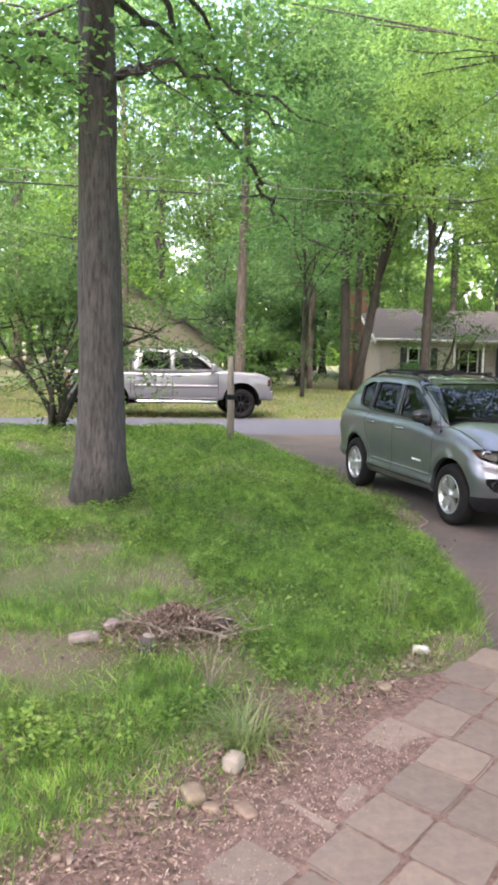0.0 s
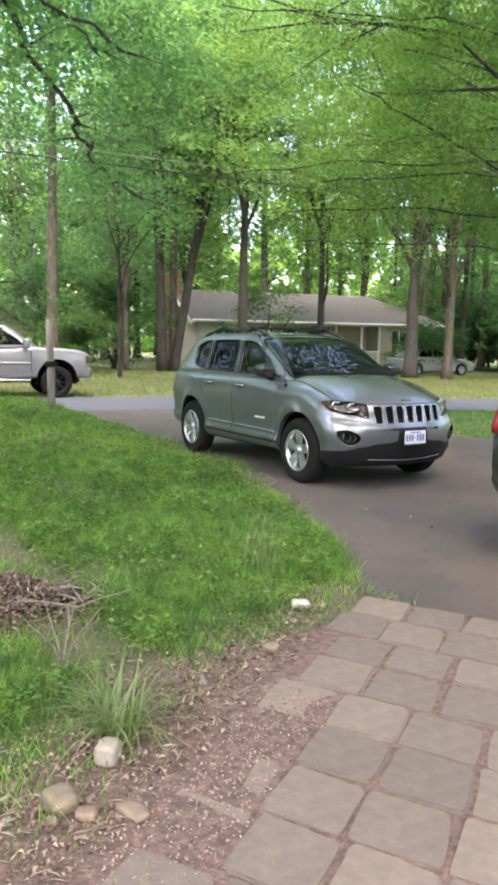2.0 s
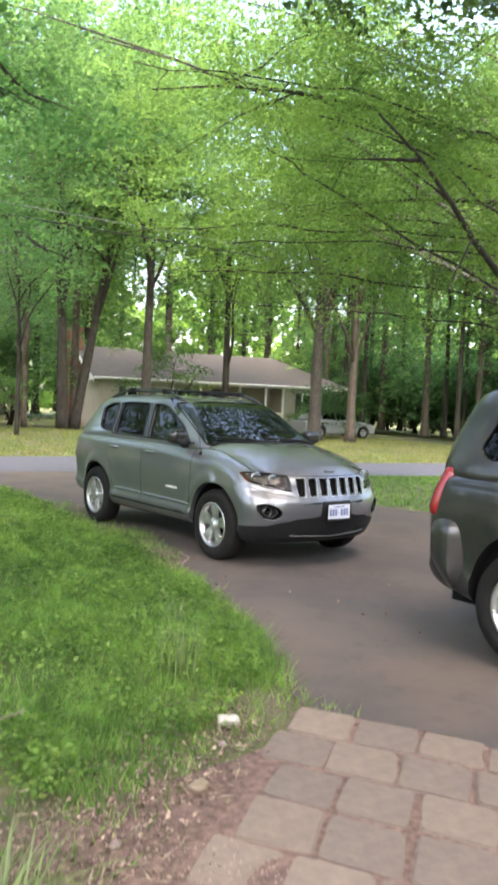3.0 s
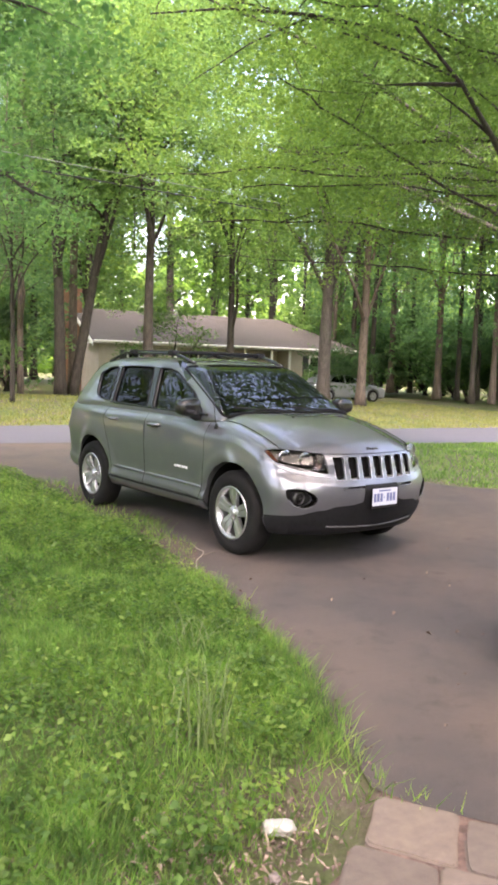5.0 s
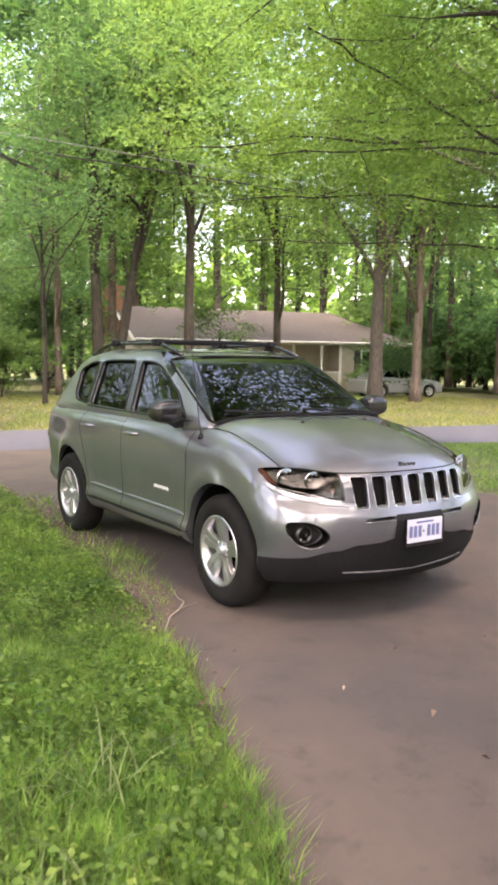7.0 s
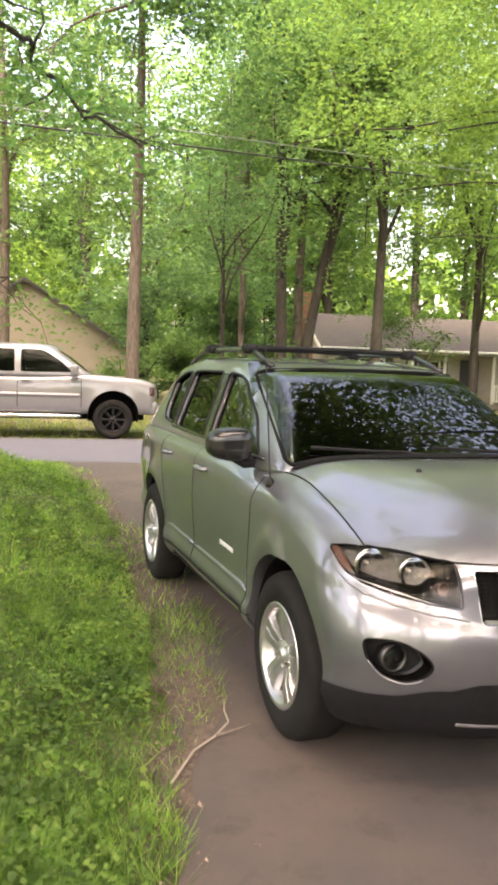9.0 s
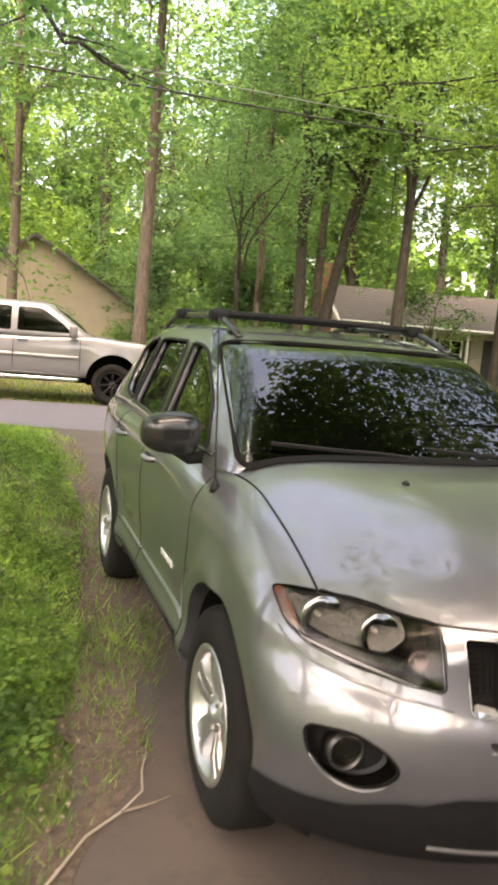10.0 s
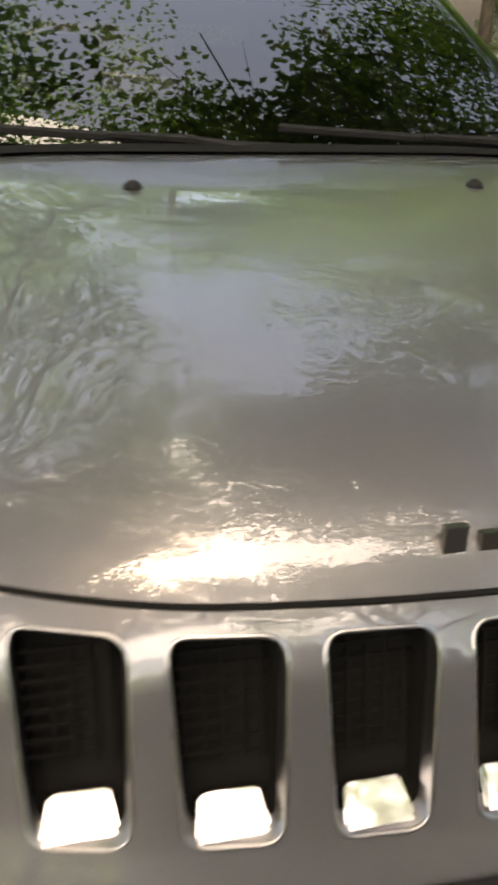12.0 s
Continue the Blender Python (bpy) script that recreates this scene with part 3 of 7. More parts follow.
def wheel(parent, x, y, z, r=0.345, width=0.22, rim_r=0.235, spokes=5, rim_mat=None, side=-1, split=True, turn=0.0, tyre_mat=None):
    """A wheel at a hub, its face towards side: tyre with its rim, spokes and hub cap."""
    rim_mat = rim_mat or M_ALLOY
    w, sx = width / 2, side
    prof = [(-w, rim_r), (-w * 1.02, r * 0.85), (-w * 0.85, r * 0.965), (-w * 0.55, r), (w * 0.55, r), (w * 0.85, r * 0.965), (w * 1.02, r * 0.85), (w, rim_r)]
    tyre = lathe([(h * sx, q) for h, q in prof], 44, "x")
    hub = new("wheel")
    hub.parent = parent
    hub.location = (x, y, z)
    part("tyre", tyre, M_RUBBER, hub, smooth=True)
    barrel = lathe([(h * sx, q) for h, q in ((w, rim_r + 0.004), (w + 0.006, rim_r - 0.006), (w - 0.004, rim_r - 0.022), (w * 0.2, rim_r - 0.035), (-w * 0.7, rim_r - 0.03), (-w * 0.7, rim_r + 0.002))], 44, "x")
    part("rim", barrel, rim_mat, hub, smooth=True)
    back = lathe([(h * sx, q) for h, q in ((-w * 0.3, 0.0), (-w * 0.3, rim_r - 0.03), (-w * 0.4, rim_r - 0.03), (-w * 0.4, 0.0))], 32, "x")
    part("brake_disc", back, M_VOID, hub)
    for i in range(spokes):
        s = Shape()
        a = 2 * math.pi * i / spokes + turn
        for off in ((-0.5, 0.5) if split else (0.0,)):
            lo, hi, e0, e1 = 0.052, rim_r - 0.018, w * 0.72, w * 0.98
            bw0, bw1 = (0.033, 0.056) if split else (0.03, 0.04)
            o0, o1 = off * 0.036, off * 0.066
            q = []
            for rr, oo, bb, ee in ((lo, o0, bw0, e0), ((lo + hi) / 2, (o0 + o1) / 2, (bw0 + bw1) / 2, (e0 + e1) / 2 + 0.004), (hi, o1, bw1, e1 - 0.01)):
                for dx, db in ((ee, -bb * 0.5), (ee, bb * 0.5), (ee - 0.03, bb * 0.68), (ee - 0.03, -bb * 0.68)):
                    t = oo + db
                    q.append((dx * sx, rr * math.cos(a) - t * math.sin(a), rr * math.sin(a) + t * math.cos(a)))
            fs = [(0, 1, 2, 3), (11, 10, 9, 8)] + [(b * 4 + k, b * 4 + (k + 1) % 4, b * 4 + 4 + (k + 1) % 4, b * 4 + 4 + k) for b in range(2) for k in range(4)]
            s.add(q, fs)
        part("spoke", s, rim_mat, hub, bevel=0.004)
    cap = lathe([(h * sx, q) for h, q in ((w * 0.4, 0.0001), (w * 0.4, 0.075), (w * 0.68, 0.07), (w * 0.78, 0.055), (w * 0.8, 0.034), (w * 0.92, 0.03), (w * 0.95, 0.0001))], 28, "x")
    part("hub_cap", cap, rim_mat, hub, smooth=True)
    for i in range(5):
        a = 2 * math.pi * (i + 0.5) / 5 + turn
        part("lug_nut", Shape().tube([((w * 0.7) * sx, 0.056 * math.cos(a), 0.056 * math.sin(a)), ((w * 0.84) * sx, 0.056 * math.cos(a), 0.056 * math.sin(a))], 0.009, 6), M_CHROME, hub)
    return hub


def pw(x, xs, ys):
    """Smooth curve through a few points."""
    xs, ys = np.array(xs, float), np.array(ys, float)
    m = np.gradient(ys, xs)
    x = np.clip(x, xs[0], xs[-1])
    i = np.clip(np.searchsorted(xs, x) - 1, 0, len(xs) - 2)
    h = xs[i + 1] - xs[i]
    t = (x - xs[i]) / h
    return ys[i] * (1 + 2 * t) * (1 - t) ** 2 + m[i] * h * t * (1 - t) ** 2 + ys[i + 1] * t * t * (3 - 2 * t) + m[i + 1] * h * t * t * (t - 1)


# the grey SUV on the driveway, facing -y, its hubs 2.634 m apart
def suv_lower(q, grow=0.0):
    x, y, z = q[:, 0] / 0.9, q[:, 1], (q[:, 2] - 0.24) / 0.86
    ax = np.abs(x)
    front, back = smooth01(-0.9, -2.2, y), smooth01(1.2, 2.26, y)
    run = np.clip((-0.95 - y) / 1.25, 0, 1)
    top_c = 1.188 - 0.222 * run ** 2.3 - 0.028 * np.clip((run - 0.85) / 0.15, 0, 1) ** 2 - 0.05 * smooth01(-0.95, 1.2, y)
    edge = pw(y, [-2.2, -1.7, -1.3, -0.9, -0.5, 0.0, 2.26], [0.05, 0.085, 0.12, 0.13, 0.085, 0.05, 0.0])
    crease = pw(y, [-2.2, -2.05, -1.7, -1.2, -0.9], [0.31, 0.30, 0.30, 0.31, 0.32])
    dome = 0.17 * np.log1p(np.exp((ax * 0.9 - crease) / 0.014)) * 0.014 * smooth01(-1.0, -1.65, y)
    top = top_c - 0.012 - edge * 1.1 * ax ** 6 - dome * smooth01(1.0, 0.7, ax)
    bot = pw(y, [-2.2, -1.8, -1.2, 1.2, 1.9, 2.26], [0.235, 0.24, 0.27, 0.27, 0.3, 0.36])
    Z = bot + z * (top - bot)
    width = pw(z, [0.0, 0.06, 0.14, 0.19, 0.24, 0.31, 0.45, 0.62, 0.8, 0.93, 1.0], [0.85, 0.875, 0.898, 0.902, 0.890, 0.886, 0.898, 0.911, 0.908, 0.895, 0.872])
    width = width - 0.05 * back
    flare = np.exp(-((np.hypot(y + 1.317, Z - 0.345) - 0.47) / 0.075) ** 2) + np.exp(-((np.hypot(y - 1.317, Z - 0.345) - 0.47) / 0.075) ** 2)
    X = x * (width + 0.02 * flare * smooth01(0.6, 1.0, ax))
    sweep = (0.176 * ax ** 2 + (0.24 - 0.1 * smooth01(0.78, 0.52, Z)) * ax ** 4 + 0.04) * front
    nose = pw(Z - 0.09 * ax ** 2.5, [0.12, 0.23, 0.32, 0.45, 0.58, 0.64, 0.70, 0.76, 0.85, 0.92, 1.0], [0.12, 0.09, 0.02, -0.025, -0.045, -0.038, -0.01, 0.008, 0.028, 0.055, 0.09])
    on_top = smooth01(0.84, 0.98, Z + 0.05 * ax ** 2)
    nose = nose * (smooth01(-1.55, -2.1, y) * (1 - on_top) + np.clip((-0.95 - y) / 1.25, 0, 1) ** 2 * on_top)
    tail = -(0.2 * ax ** 4) * back - 0.1 * smooth01(0.8, 1.15, Z) * smooth01(1.8, 2.26, y)
    return np.stack([X, y + sweep + nose + tail, Z], 1)


def suv_upper(q, inset=0.0):
    """The cabin: q in a box x -1..1, y 0..1, z 0..1."""
    u, v, w = q[:, 0], q[:, 1], q[:, 2]
    zc = 1.06 + w * 0.6
    hw = pw(w, [0.0, 0.2, 0.5, 0.8, 1.0], [0.86, 0.815, 0.735, 0.66, 0.60]) - inset
    yf = -1.12 + 0.70 * w + 0.11 * w * w + inset
    yr = pw(w, [0.0, 0.3, 0.6, 1.0], [2.14, 2.08, 1.98, 1.80]) - inset
    yy = yf + v * (yr - yf)
    au = np.abs(u)
    yy = yy + 0.018 * au ** 2 * (1 - v) ** 2 - 0.10 * au ** 3 * v ** 4
    crown = -0.012 * au ** 2.5 - 0.045 * smooth01(0.3, 0.0, v) - 0.05 * smooth01(0.65, 1.0, v)
    return np.stack([u * hw, yy, zc + w * (crown - inset * 0.9)], 1)


def build_suv():
    car = thing("suv", pose(0, 0, 0), "grey metallic compact suv with roof bars parked on the driveway", "car")
    q, f = rbox((-0.9, -2.2, 0.24), (0.9, 2.26, 1.1), 0.085, (84, 150, 56))
    lower = solid(suv_lower(q), f)
    plain = lower.mesh("plain", M_PAINT)
    bvh = tree_of(plain)
    cut = []
    for y in (-1.317, 1.317):
        for sx in (-1, 1):
            ring = [(y + 0.425 * math.cos(a), 0.36 + 0.425 * math.sin(a)) for a in np.linspace(0, 2 * math.pi, 40, endpoint=False)]
            cut.append(Shape().prism(ring, sx * 0.52, sx * 1.2, "x"))
    slots = []
    for i in range(7):
        c = (i - 3) * 0.1335
        slots.append(rounded([(c - 0.052, 0.886), (c + 0.052, 0.886), (c + 0.044, 0.702), (c - 0.044, 0.702)], 0.022, 8))
    cut += [Shape().prism(p, -2.6, -1.98, "y") for p in slots]
    fogs, lamps = [], []
    for sx in (-1, 1):
        fogs.append(rounded([(sx * 0.83, 0.63), (sx * 0.72, 0.635), (sx * 0.645, 0.595), (sx * 0.612, 0.548), (sx * 0.645, 0.50), (sx * 0.70, 0.477), (sx * 0.77, 0.50), (sx * 0.82, 0.56)], 0.03))
        lamps.append(rounded([(sx * 0.856, 0.918), (sx * 0.80, 0.93), (sx * 0.66, 0.927), (sx * 0.497, 0.91), (sx * 0.503, 0.752), (sx * 0.60, 0.764), (sx * 0.72, 0.786), (sx * 0.80, 0.81), (sx * 0.846, 0.845)], 0.02))
    cut += [Shape().prism(p, -2.6, -1.87 if abs(p[0][0]) > 0.6 else -1.9, "y") for p in fogs]
    for p in lamps:
        s = Shape()
        n = len(p)
        deep = [onto(bvh, (a, -3, b), (0, 1, 0), -0.11) for a, b in p]
        s.add([(a, -2.6, b) for a, b in p] + [tuple(v) for v in deep], [tuple(range(n)), tuple(range(2 * n - 1, n - 1, -1))] + [((k + 1) % n, k, k + n, (k + 1) % n + n) for k in range(n)])
        cut.append(s)
    for sx in (-1, 1):
        cut.append(Shape().prism(rounded([(sx * 0.41, 0.652), (sx * 0.19, 0.652), (sx * 0.19, 0.628), (sx * 0.40, 0.628)], 0.01), -2.6, -2.1, "y"))
    # the well under the cabin
    cut.append(Shape().box((-0.74, -0.95, 0.42), (0.74, 1.9, 1.5)))
    part("body", carve(lower, M_PAINT, cut), M_PAINT, car)

    # cabin shell
    q, f = rbox((-1, 0, 0), (1, 1, 1), 0.13, (22, 40, 14))
    outer = solid(suv_upper(q), f)
    cplain = tree_of(outer.mesh("plain", M_PAINT))
    inner = solid(suv_upper(q, 0.05) + np.array([0, 0, -0.02]), f)
    wins = [
        ("front_window", [(-0.73, 1.15), (-0.47, 1.325), (-0.05, 1.515), (0.10, 1.545), (0.30, 1.553), (0.16, 1.15)], M_GLASS_SIDE),
        ("rear_window", [(0.27, 1.15), (0.42, 1.555), (0.9, 1.553), (1.09, 1.545), (1.01, 1.165)], M_GLASS_DARK),
        ("quarter_window", [(1.08, 1.17), (1.16, 1.543), (1.36, 1.53), (1.55, 1.46), (1.46, 1.25), (1.36, 1.195)], M_GLASS_DARK),
    ]
    cut = [inner]
    for _, poly, _ in wins:
        cut.append(Shape().prism(rounded(poly, 0.05), -1.3, 1.3, "x"))
    shield = rounded([(-0.765, 1.135), (0.765, 1.135), (0.63, 1.575), (0.35, 1.59), (-0.35, 1.59), (-0.63, 1.575)], 0.05)
    cut.append(Shape().prism(shield, -2.0, 0.3, "y"))
    cut.append(Shape().prism(rounded([(-0.62, 1.2), (0.62, 1.2), (0.52, 1.52), (-0.52, 1.52)], 0.06), 1.6, 3.0, "y"))
    part("cabin", carve(outer, M_PAINT, cut), M_PAINT, car)
    for name, poly, m in wins:
        cy, cz = sum(p[0] for p in poly) / len(poly), sum(p[1] for p in poly) / len(poly)
        big = rounded([(max(-0.74, cy + (a - cy) * 1.05), cz + (b - cz) * 1.06) for a, b in poly], 0.05)
        for sx in (-1, 1):
            g = patch(cplain, big, lambda a, b: (sx * 1.5, a, b), (-sx, 0, 0), -0.02)
            ob = part(name, g, m, car, smooth=True)
            ob.visible_shadow = False
            edge = [onto(cplain, (sx * 1.5, a, b), (-sx, 0, 0), 0.001) for a, b in rounded(poly, 0.05)]
            part("window_seal", Shape().tube(edge + edge[:2], 0.009, 6, caps=False), M_PLASTIC, ob, smooth=True)
    fine = []
    for (a0, b0), (a1, b1) in zip(shield, shield[1:] + shield[:1]):
        m = max(1, int(math.hypot(a1 - a0, b1 - b0) / 0.05))
        fine += [(a0 + (a1 - a0) * q / m, b0 + (b1 - b0) * q / m) for q in range(m)]
    big = [(a * 1.02, 1.36 + (b - 1.36) * 1.04) for a, b in fine]
    def screen(x, z):
        """A point of the windscreen's own smooth surface."""
        w = (z - 1.06) / 0.6
        for _ in range(6):
            u = x / float(pw(np.array([w]), [0.0, 0.2, 0.5, 0.8, 1.0], [0.86, 0.815, 0.735, 0.66, 0.60])[0])
            w = (z - 1.06) / (0.6 - 0.012 * abs(u) ** 2.5 - 0.045)
        cu, cw = min(max(u, -0.87), 0.87), min(max(w, 0.13), 0.87)
        dd = Vector((u - cu, 0, w - cw))
        v = 0.13 - math.sqrt(max(0.0, 0.13 ** 2 - dd.length ** 2))
        q = suv_upper(np.array([[u, v, w]]))[0]
        return Vector((q[0], q[1] + 0.016, q[2]))

    gx, gz, sv = 64, 28, []
    for k in range(gz + 1):
        z = 1.118 + 0.49 * k / gz
        hw = 0.79 - 0.15 * k / gz
        sv += [screen(hw * (2 * i / gx - 1), z) for i in range(gx + 1)]
    sf = [(k * (gx + 1) + i, k * (gx + 1) + i + 1, (k + 1) * (gx + 1) + i + 1, (k + 1) * (gx + 1) + i) for k in range(gz) for i in range(gx)]
    ws = part("windscreen", Shape().add(sv, sf), M_GLASS, car, smooth=True)
    ws.visible_shadow = False
    edge = [onto(cplain, (a, -3, b), (0, 1, 0), -0.004) for a, b in shield]
    part("windscreen_seal", Shape().tube(edge + edge[:2], 0.012, 6, caps=False), M_VOID, ws, smooth=True)
    # black cowl under the windscreen with the wipers
    cowl = Shape()
    n = 24
    for k in range(n + 1):
        x = -0.79 + 1.58 * k / n
        a = onto(cplain, (x, -3, 1.135), (0, 1, 0), 0.0)
        base = onto(bvh, (x, a.y - 0.03, 2), (0, 0, -1), 0.006)
        deep = onto(bvh, (x, a.y + 0.3, 2), (0, 0, -1), 0.006)
        cowl.v += [(x, a.y - 0.035, base.z), (x, a.y + 0.03, max(base.z + 0.008, 1.15)), (x, a.y + 0.34, 1.19 - 0.1 * abs(x))]
        if k:
            o = 3 * k
            cowl.f += [(o - 3, o, o + 1, o - 2), (o - 2, o + 1, o + 2, o - 1)]
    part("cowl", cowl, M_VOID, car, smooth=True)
    for x0, x1 in ((-0.62, 0.02), (0.05, 0.66)):
        pts = []
        for k in range(9):
            x = x0 + (x1 - x0) * k / 8
            z = 1.182 + 0.034 * (1 - k / 8)
            pts.append(onto(cplain, (x, -3, z), (0, 1, 0), 0.022))
        w = part("wiper", Shape().tube(pts, 0.009, 6), M_PLASTIC, car, "black wiper")
        arm = [pts[-1] + Vector((0.05, -0.03, -0.02)), pts[6] + Vector((0, -0.012, 0.006)), pts[4] + Vector((0, -0.008, 0.004))]
        part("wiper_arm", Shape().tube(arm, [0.014, 0.009, 0.007], 6), M_PLASTIC, w)

    # grille
    for p in slots:
        c = sum(a for a, b in p) / len(p)
        sl = [(c + (a - c) * 0.96, 0.794 + (b - 0.794) * 0.985) for a, b in p]
        front = [onto(bvh, (a, -3, b), (0, 1, 0), -0.012) for a, b in sl]
        n = len(sl)
        sleeve = Shape().add([tuple(v) for v in front] + [(v.x, v.y + 0.06, v.z) for v in front], [(k, (k + 1) % n, (k + 1) % n + n, k + n) for k in range(n)])
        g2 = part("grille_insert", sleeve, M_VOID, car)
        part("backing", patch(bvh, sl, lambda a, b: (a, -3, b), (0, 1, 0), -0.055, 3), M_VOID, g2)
        s = Shape()
        for k in range(10):
            z = 0.746 + 0.0145 * k
            y = onto(bvh, (c, -3, z), (0, 1, 0), -0.05).y
            s.box((c - 0.045, y, z), (c + 0.045, y + 0.004, z + 0.0035))
        for k in range(5):
            s.tube([onto(bvh, (c - 0.036 + 0.018 * k, -3, z), (0, 1, 0), -0.048) for z in (0.746, 0.82, 0.876)], 0.0025, 4)
        part("mesh_screen", s, M_VOID, g2)
        rim_in = [onto(bvh, (c + (a - c) * 0.93, -3, 0.794 + (b - 0.794) * 0.955), (0, 1, 0), -0.02) for a, b in p]
        rim_out = [onto(bvh, (a, -3, b), (0, 1, 0), -0.001) for a, b in p]
        trim = Shape().add([tuple(v) for v in rim_out + rim_in], [(q, (q + 1) % n, (q + 1) % n + n, q + n) for q in range(n)])
        trim.tube(rim_out + rim_out[:2], 0.0022, 6, caps=False)
        part("chrome_surround", trim, M_SATIN, g2, "bright metal trim ring", smooth=True)
        y0, y1 = onto(bvh, (c, -3, 0.708), (0, 1, 0), 0.0).y, onto(bvh, (c, -3, 0.73), (0, 1, 0), -0.03).y
        foot = Shape().add([(c - 0.034, y0, 0.707), (c + 0.034, y0, 0.707), (c + 0.026, y1, 0.728), (c - 0.026, y1, 0.728), (c - 0.036, y1 + 0.02, 0.703), (c + 0.036, y1 + 0.02, 0.703)], [(0, 1, 2, 3), (3, 2, 5, 4), (1, 0, 4, 5), (0, 3, 4), (1, 5, 2)])
        part("chrome_foot", foot, M_CHROME, g2, bevel=0.003)

    for sx in (-1, 1):
        slot = [onto(bvh, (sx * x, -3, 0.625), (0, 1, 0), 0.001) for x in np.linspace(0.19, 0.405, 9)]
        part("slot_lip", Shape().tube(slot, [0.003] + [0.006] * 7 + [0.003], 8), M_PAINT, car, "grey lip under the grille slot", smooth=True)

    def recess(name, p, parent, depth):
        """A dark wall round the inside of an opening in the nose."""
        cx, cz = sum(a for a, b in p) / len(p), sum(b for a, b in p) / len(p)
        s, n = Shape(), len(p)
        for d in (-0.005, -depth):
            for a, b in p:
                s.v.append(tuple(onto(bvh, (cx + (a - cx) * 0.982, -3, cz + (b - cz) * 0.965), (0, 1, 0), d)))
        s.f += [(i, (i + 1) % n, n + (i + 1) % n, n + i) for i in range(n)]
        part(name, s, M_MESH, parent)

    # head lamps
    for sx, p in zip((-1, 1), lamps):
        lamp = part("headlight", patch(bvh, p, lambda a, b: (a, -3, b), (0, 1, 0), -0.1, 4), M_MESH, car, "clear headlight with chrome bowls and an amber corner")
        for cx, cz, r in ((0.757, 0.872, 0.062), (0.635, 0.862, 0.056)):
            o = onto(bvh, (sx * cx, -3, cz), (0, 1, 0), -0.02)
            bowl = lathe([(0.0, r), (0.012, r * 0.93), (0.028, r * 0.78), (0.043, r * 0.5), (0.05, 0.001)], 28, "y", o)
            part("reflector", bowl, M_BOWL, lamp, smooth=True)
            bulb = lathe([(0.014, 0.001), (0.016, 0.005), (0.026, 0.008), (0.05, 0.008), (0.055, 0.001)], 14, "y", o + Vector((0, 0.0, 0)))
            part("bulb", bulb, M_BULB, lamp, smooth=True)
            ring = [o + Vector((r * math.cos(a), -0.002, r * math.sin(a))) for a in np.linspace(0, 2 * math.pi, 30)]
            part("bowl_ring", Shape().tube(ring, 0.0009, 6, caps=False), M_CHROME, lamp, smooth=True)
        o = onto(bvh, (sx * 0.553, -3, 0.815), (0, 1, 0), -0.03)
        part("marker_bulb", lathe([(0.0, 0.024), (0.015, 0.02), (0.024, 0.001), (0.028, 0.001), (0.018, 0.024), (0.0, 0.027)], 18, "y", o), M_MARKER, lamp, smooth=True)
        bed = rounded([(sx * 0.825, 0.912), (sx * 0.66, 0.916), (sx * 0.57, 0.905), (sx * 0.565, 0.86), (sx * 0.62, 0.816), (sx * 0.72, 0.822), (sx * 0.80, 0.848)], 0.02)
        part("reflector_bed", patch(bvh, bed, lambda a, b: (a, -3, b), (0, 1, 0), -0.05, 6), M_BED, lamp, smooth=True)
        low = [onto(bvh, (sx * x, -3, 0.818 - 0.26 * (0.80 - x) + 0.001), (0, 1, 0), -0.012) for x in np.linspace(0.55, 0.82, 14)]
        part("lamp_strip", Shape().tube(low, 0.0025, 6), M_SATIN, lamp, smooth=True)
        am = rounded([(sx * 0.853, 0.914), (sx * 0.826, 0.92), (sx * 0.812, 0.835), (sx * 0.842, 0.85)], 0.008)
        part("amber_reflector", patch(bvh, am, lambda a, b: (a, -3, b), (0, 1, 0), -0.012, 3), M_AMBER, lamp)
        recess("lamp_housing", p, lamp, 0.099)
        ln = part("lens", patch(bvh, p, lambda a, b: (a, -3, b), (0, 1, 0), -0.003, 5), M_LENS, lamp, smooth=True)
        ln.visible_shadow = False
        rim = [onto(bvh, (a, -3, b), (0, 1, 0), 0.0) for a, b in p]
        part("lamp_seal", Shape().tube(rim + rim[:2], 0.0017, 6, caps=False), M_VOID, lamp)
        sill_line = [onto(bvh, (sx * x, -3, z - 0.034), (0, 1, 0), 0.0) for x, z in ((0.86, 0.87), (0.845, 0.845), (0.80, 0.812), (0.72, 0.787), (0.60, 0.765), (0.49, 0.75))]
        part("lamp_sill", Shape().tube(sill_line, [0.002, 0.005, 0.006, 0.006, 0.006, 0.003], 8), M_PAINT, lamp, "grey ridge under the headlight", smooth=True)

    # fog lamps
    for sx, p in zip((-1, 1), fogs):
        o = onto(bvh, (sx * 0.715, -3, 0.556), (0, 1, 0), -0.05)
        fl = part("fog_light", lathe([(0.0, 0.045), (0.03, 0.04), (0.05, 0.02), (0.055, 0.001), (0.06, 0.001), (0.06, 0.05), (0.0, 0.052)], 22, "y", o), M_FOG, car, "round fog light in a dark recess", smooth=True)
        recess("fog_recess", p, fl, 0.06)
        part("fog_lens", lathe([(-0.004, 0.001), (0.0, 0.03), (0.006, 0.044), (0.01, 0.044), (0.004, 0.001)], 22, "y", o), M_LENS, fl, smooth=True)
        back = patch(bvh, p, lambda a, b: (a, -3, b), (0, 1, 0), -0.085, 4)
        part("recess", back, M_PLASTIC, fl)
        loop = [onto(bvh, (a, -3, b), (0, 1, 0), 0.001) for a, b in p]
        n = len(loop)
        low = [v for v in loop if v.z < 0.57 and (v.z < 0.52 or abs(v.x) > 0.7)]
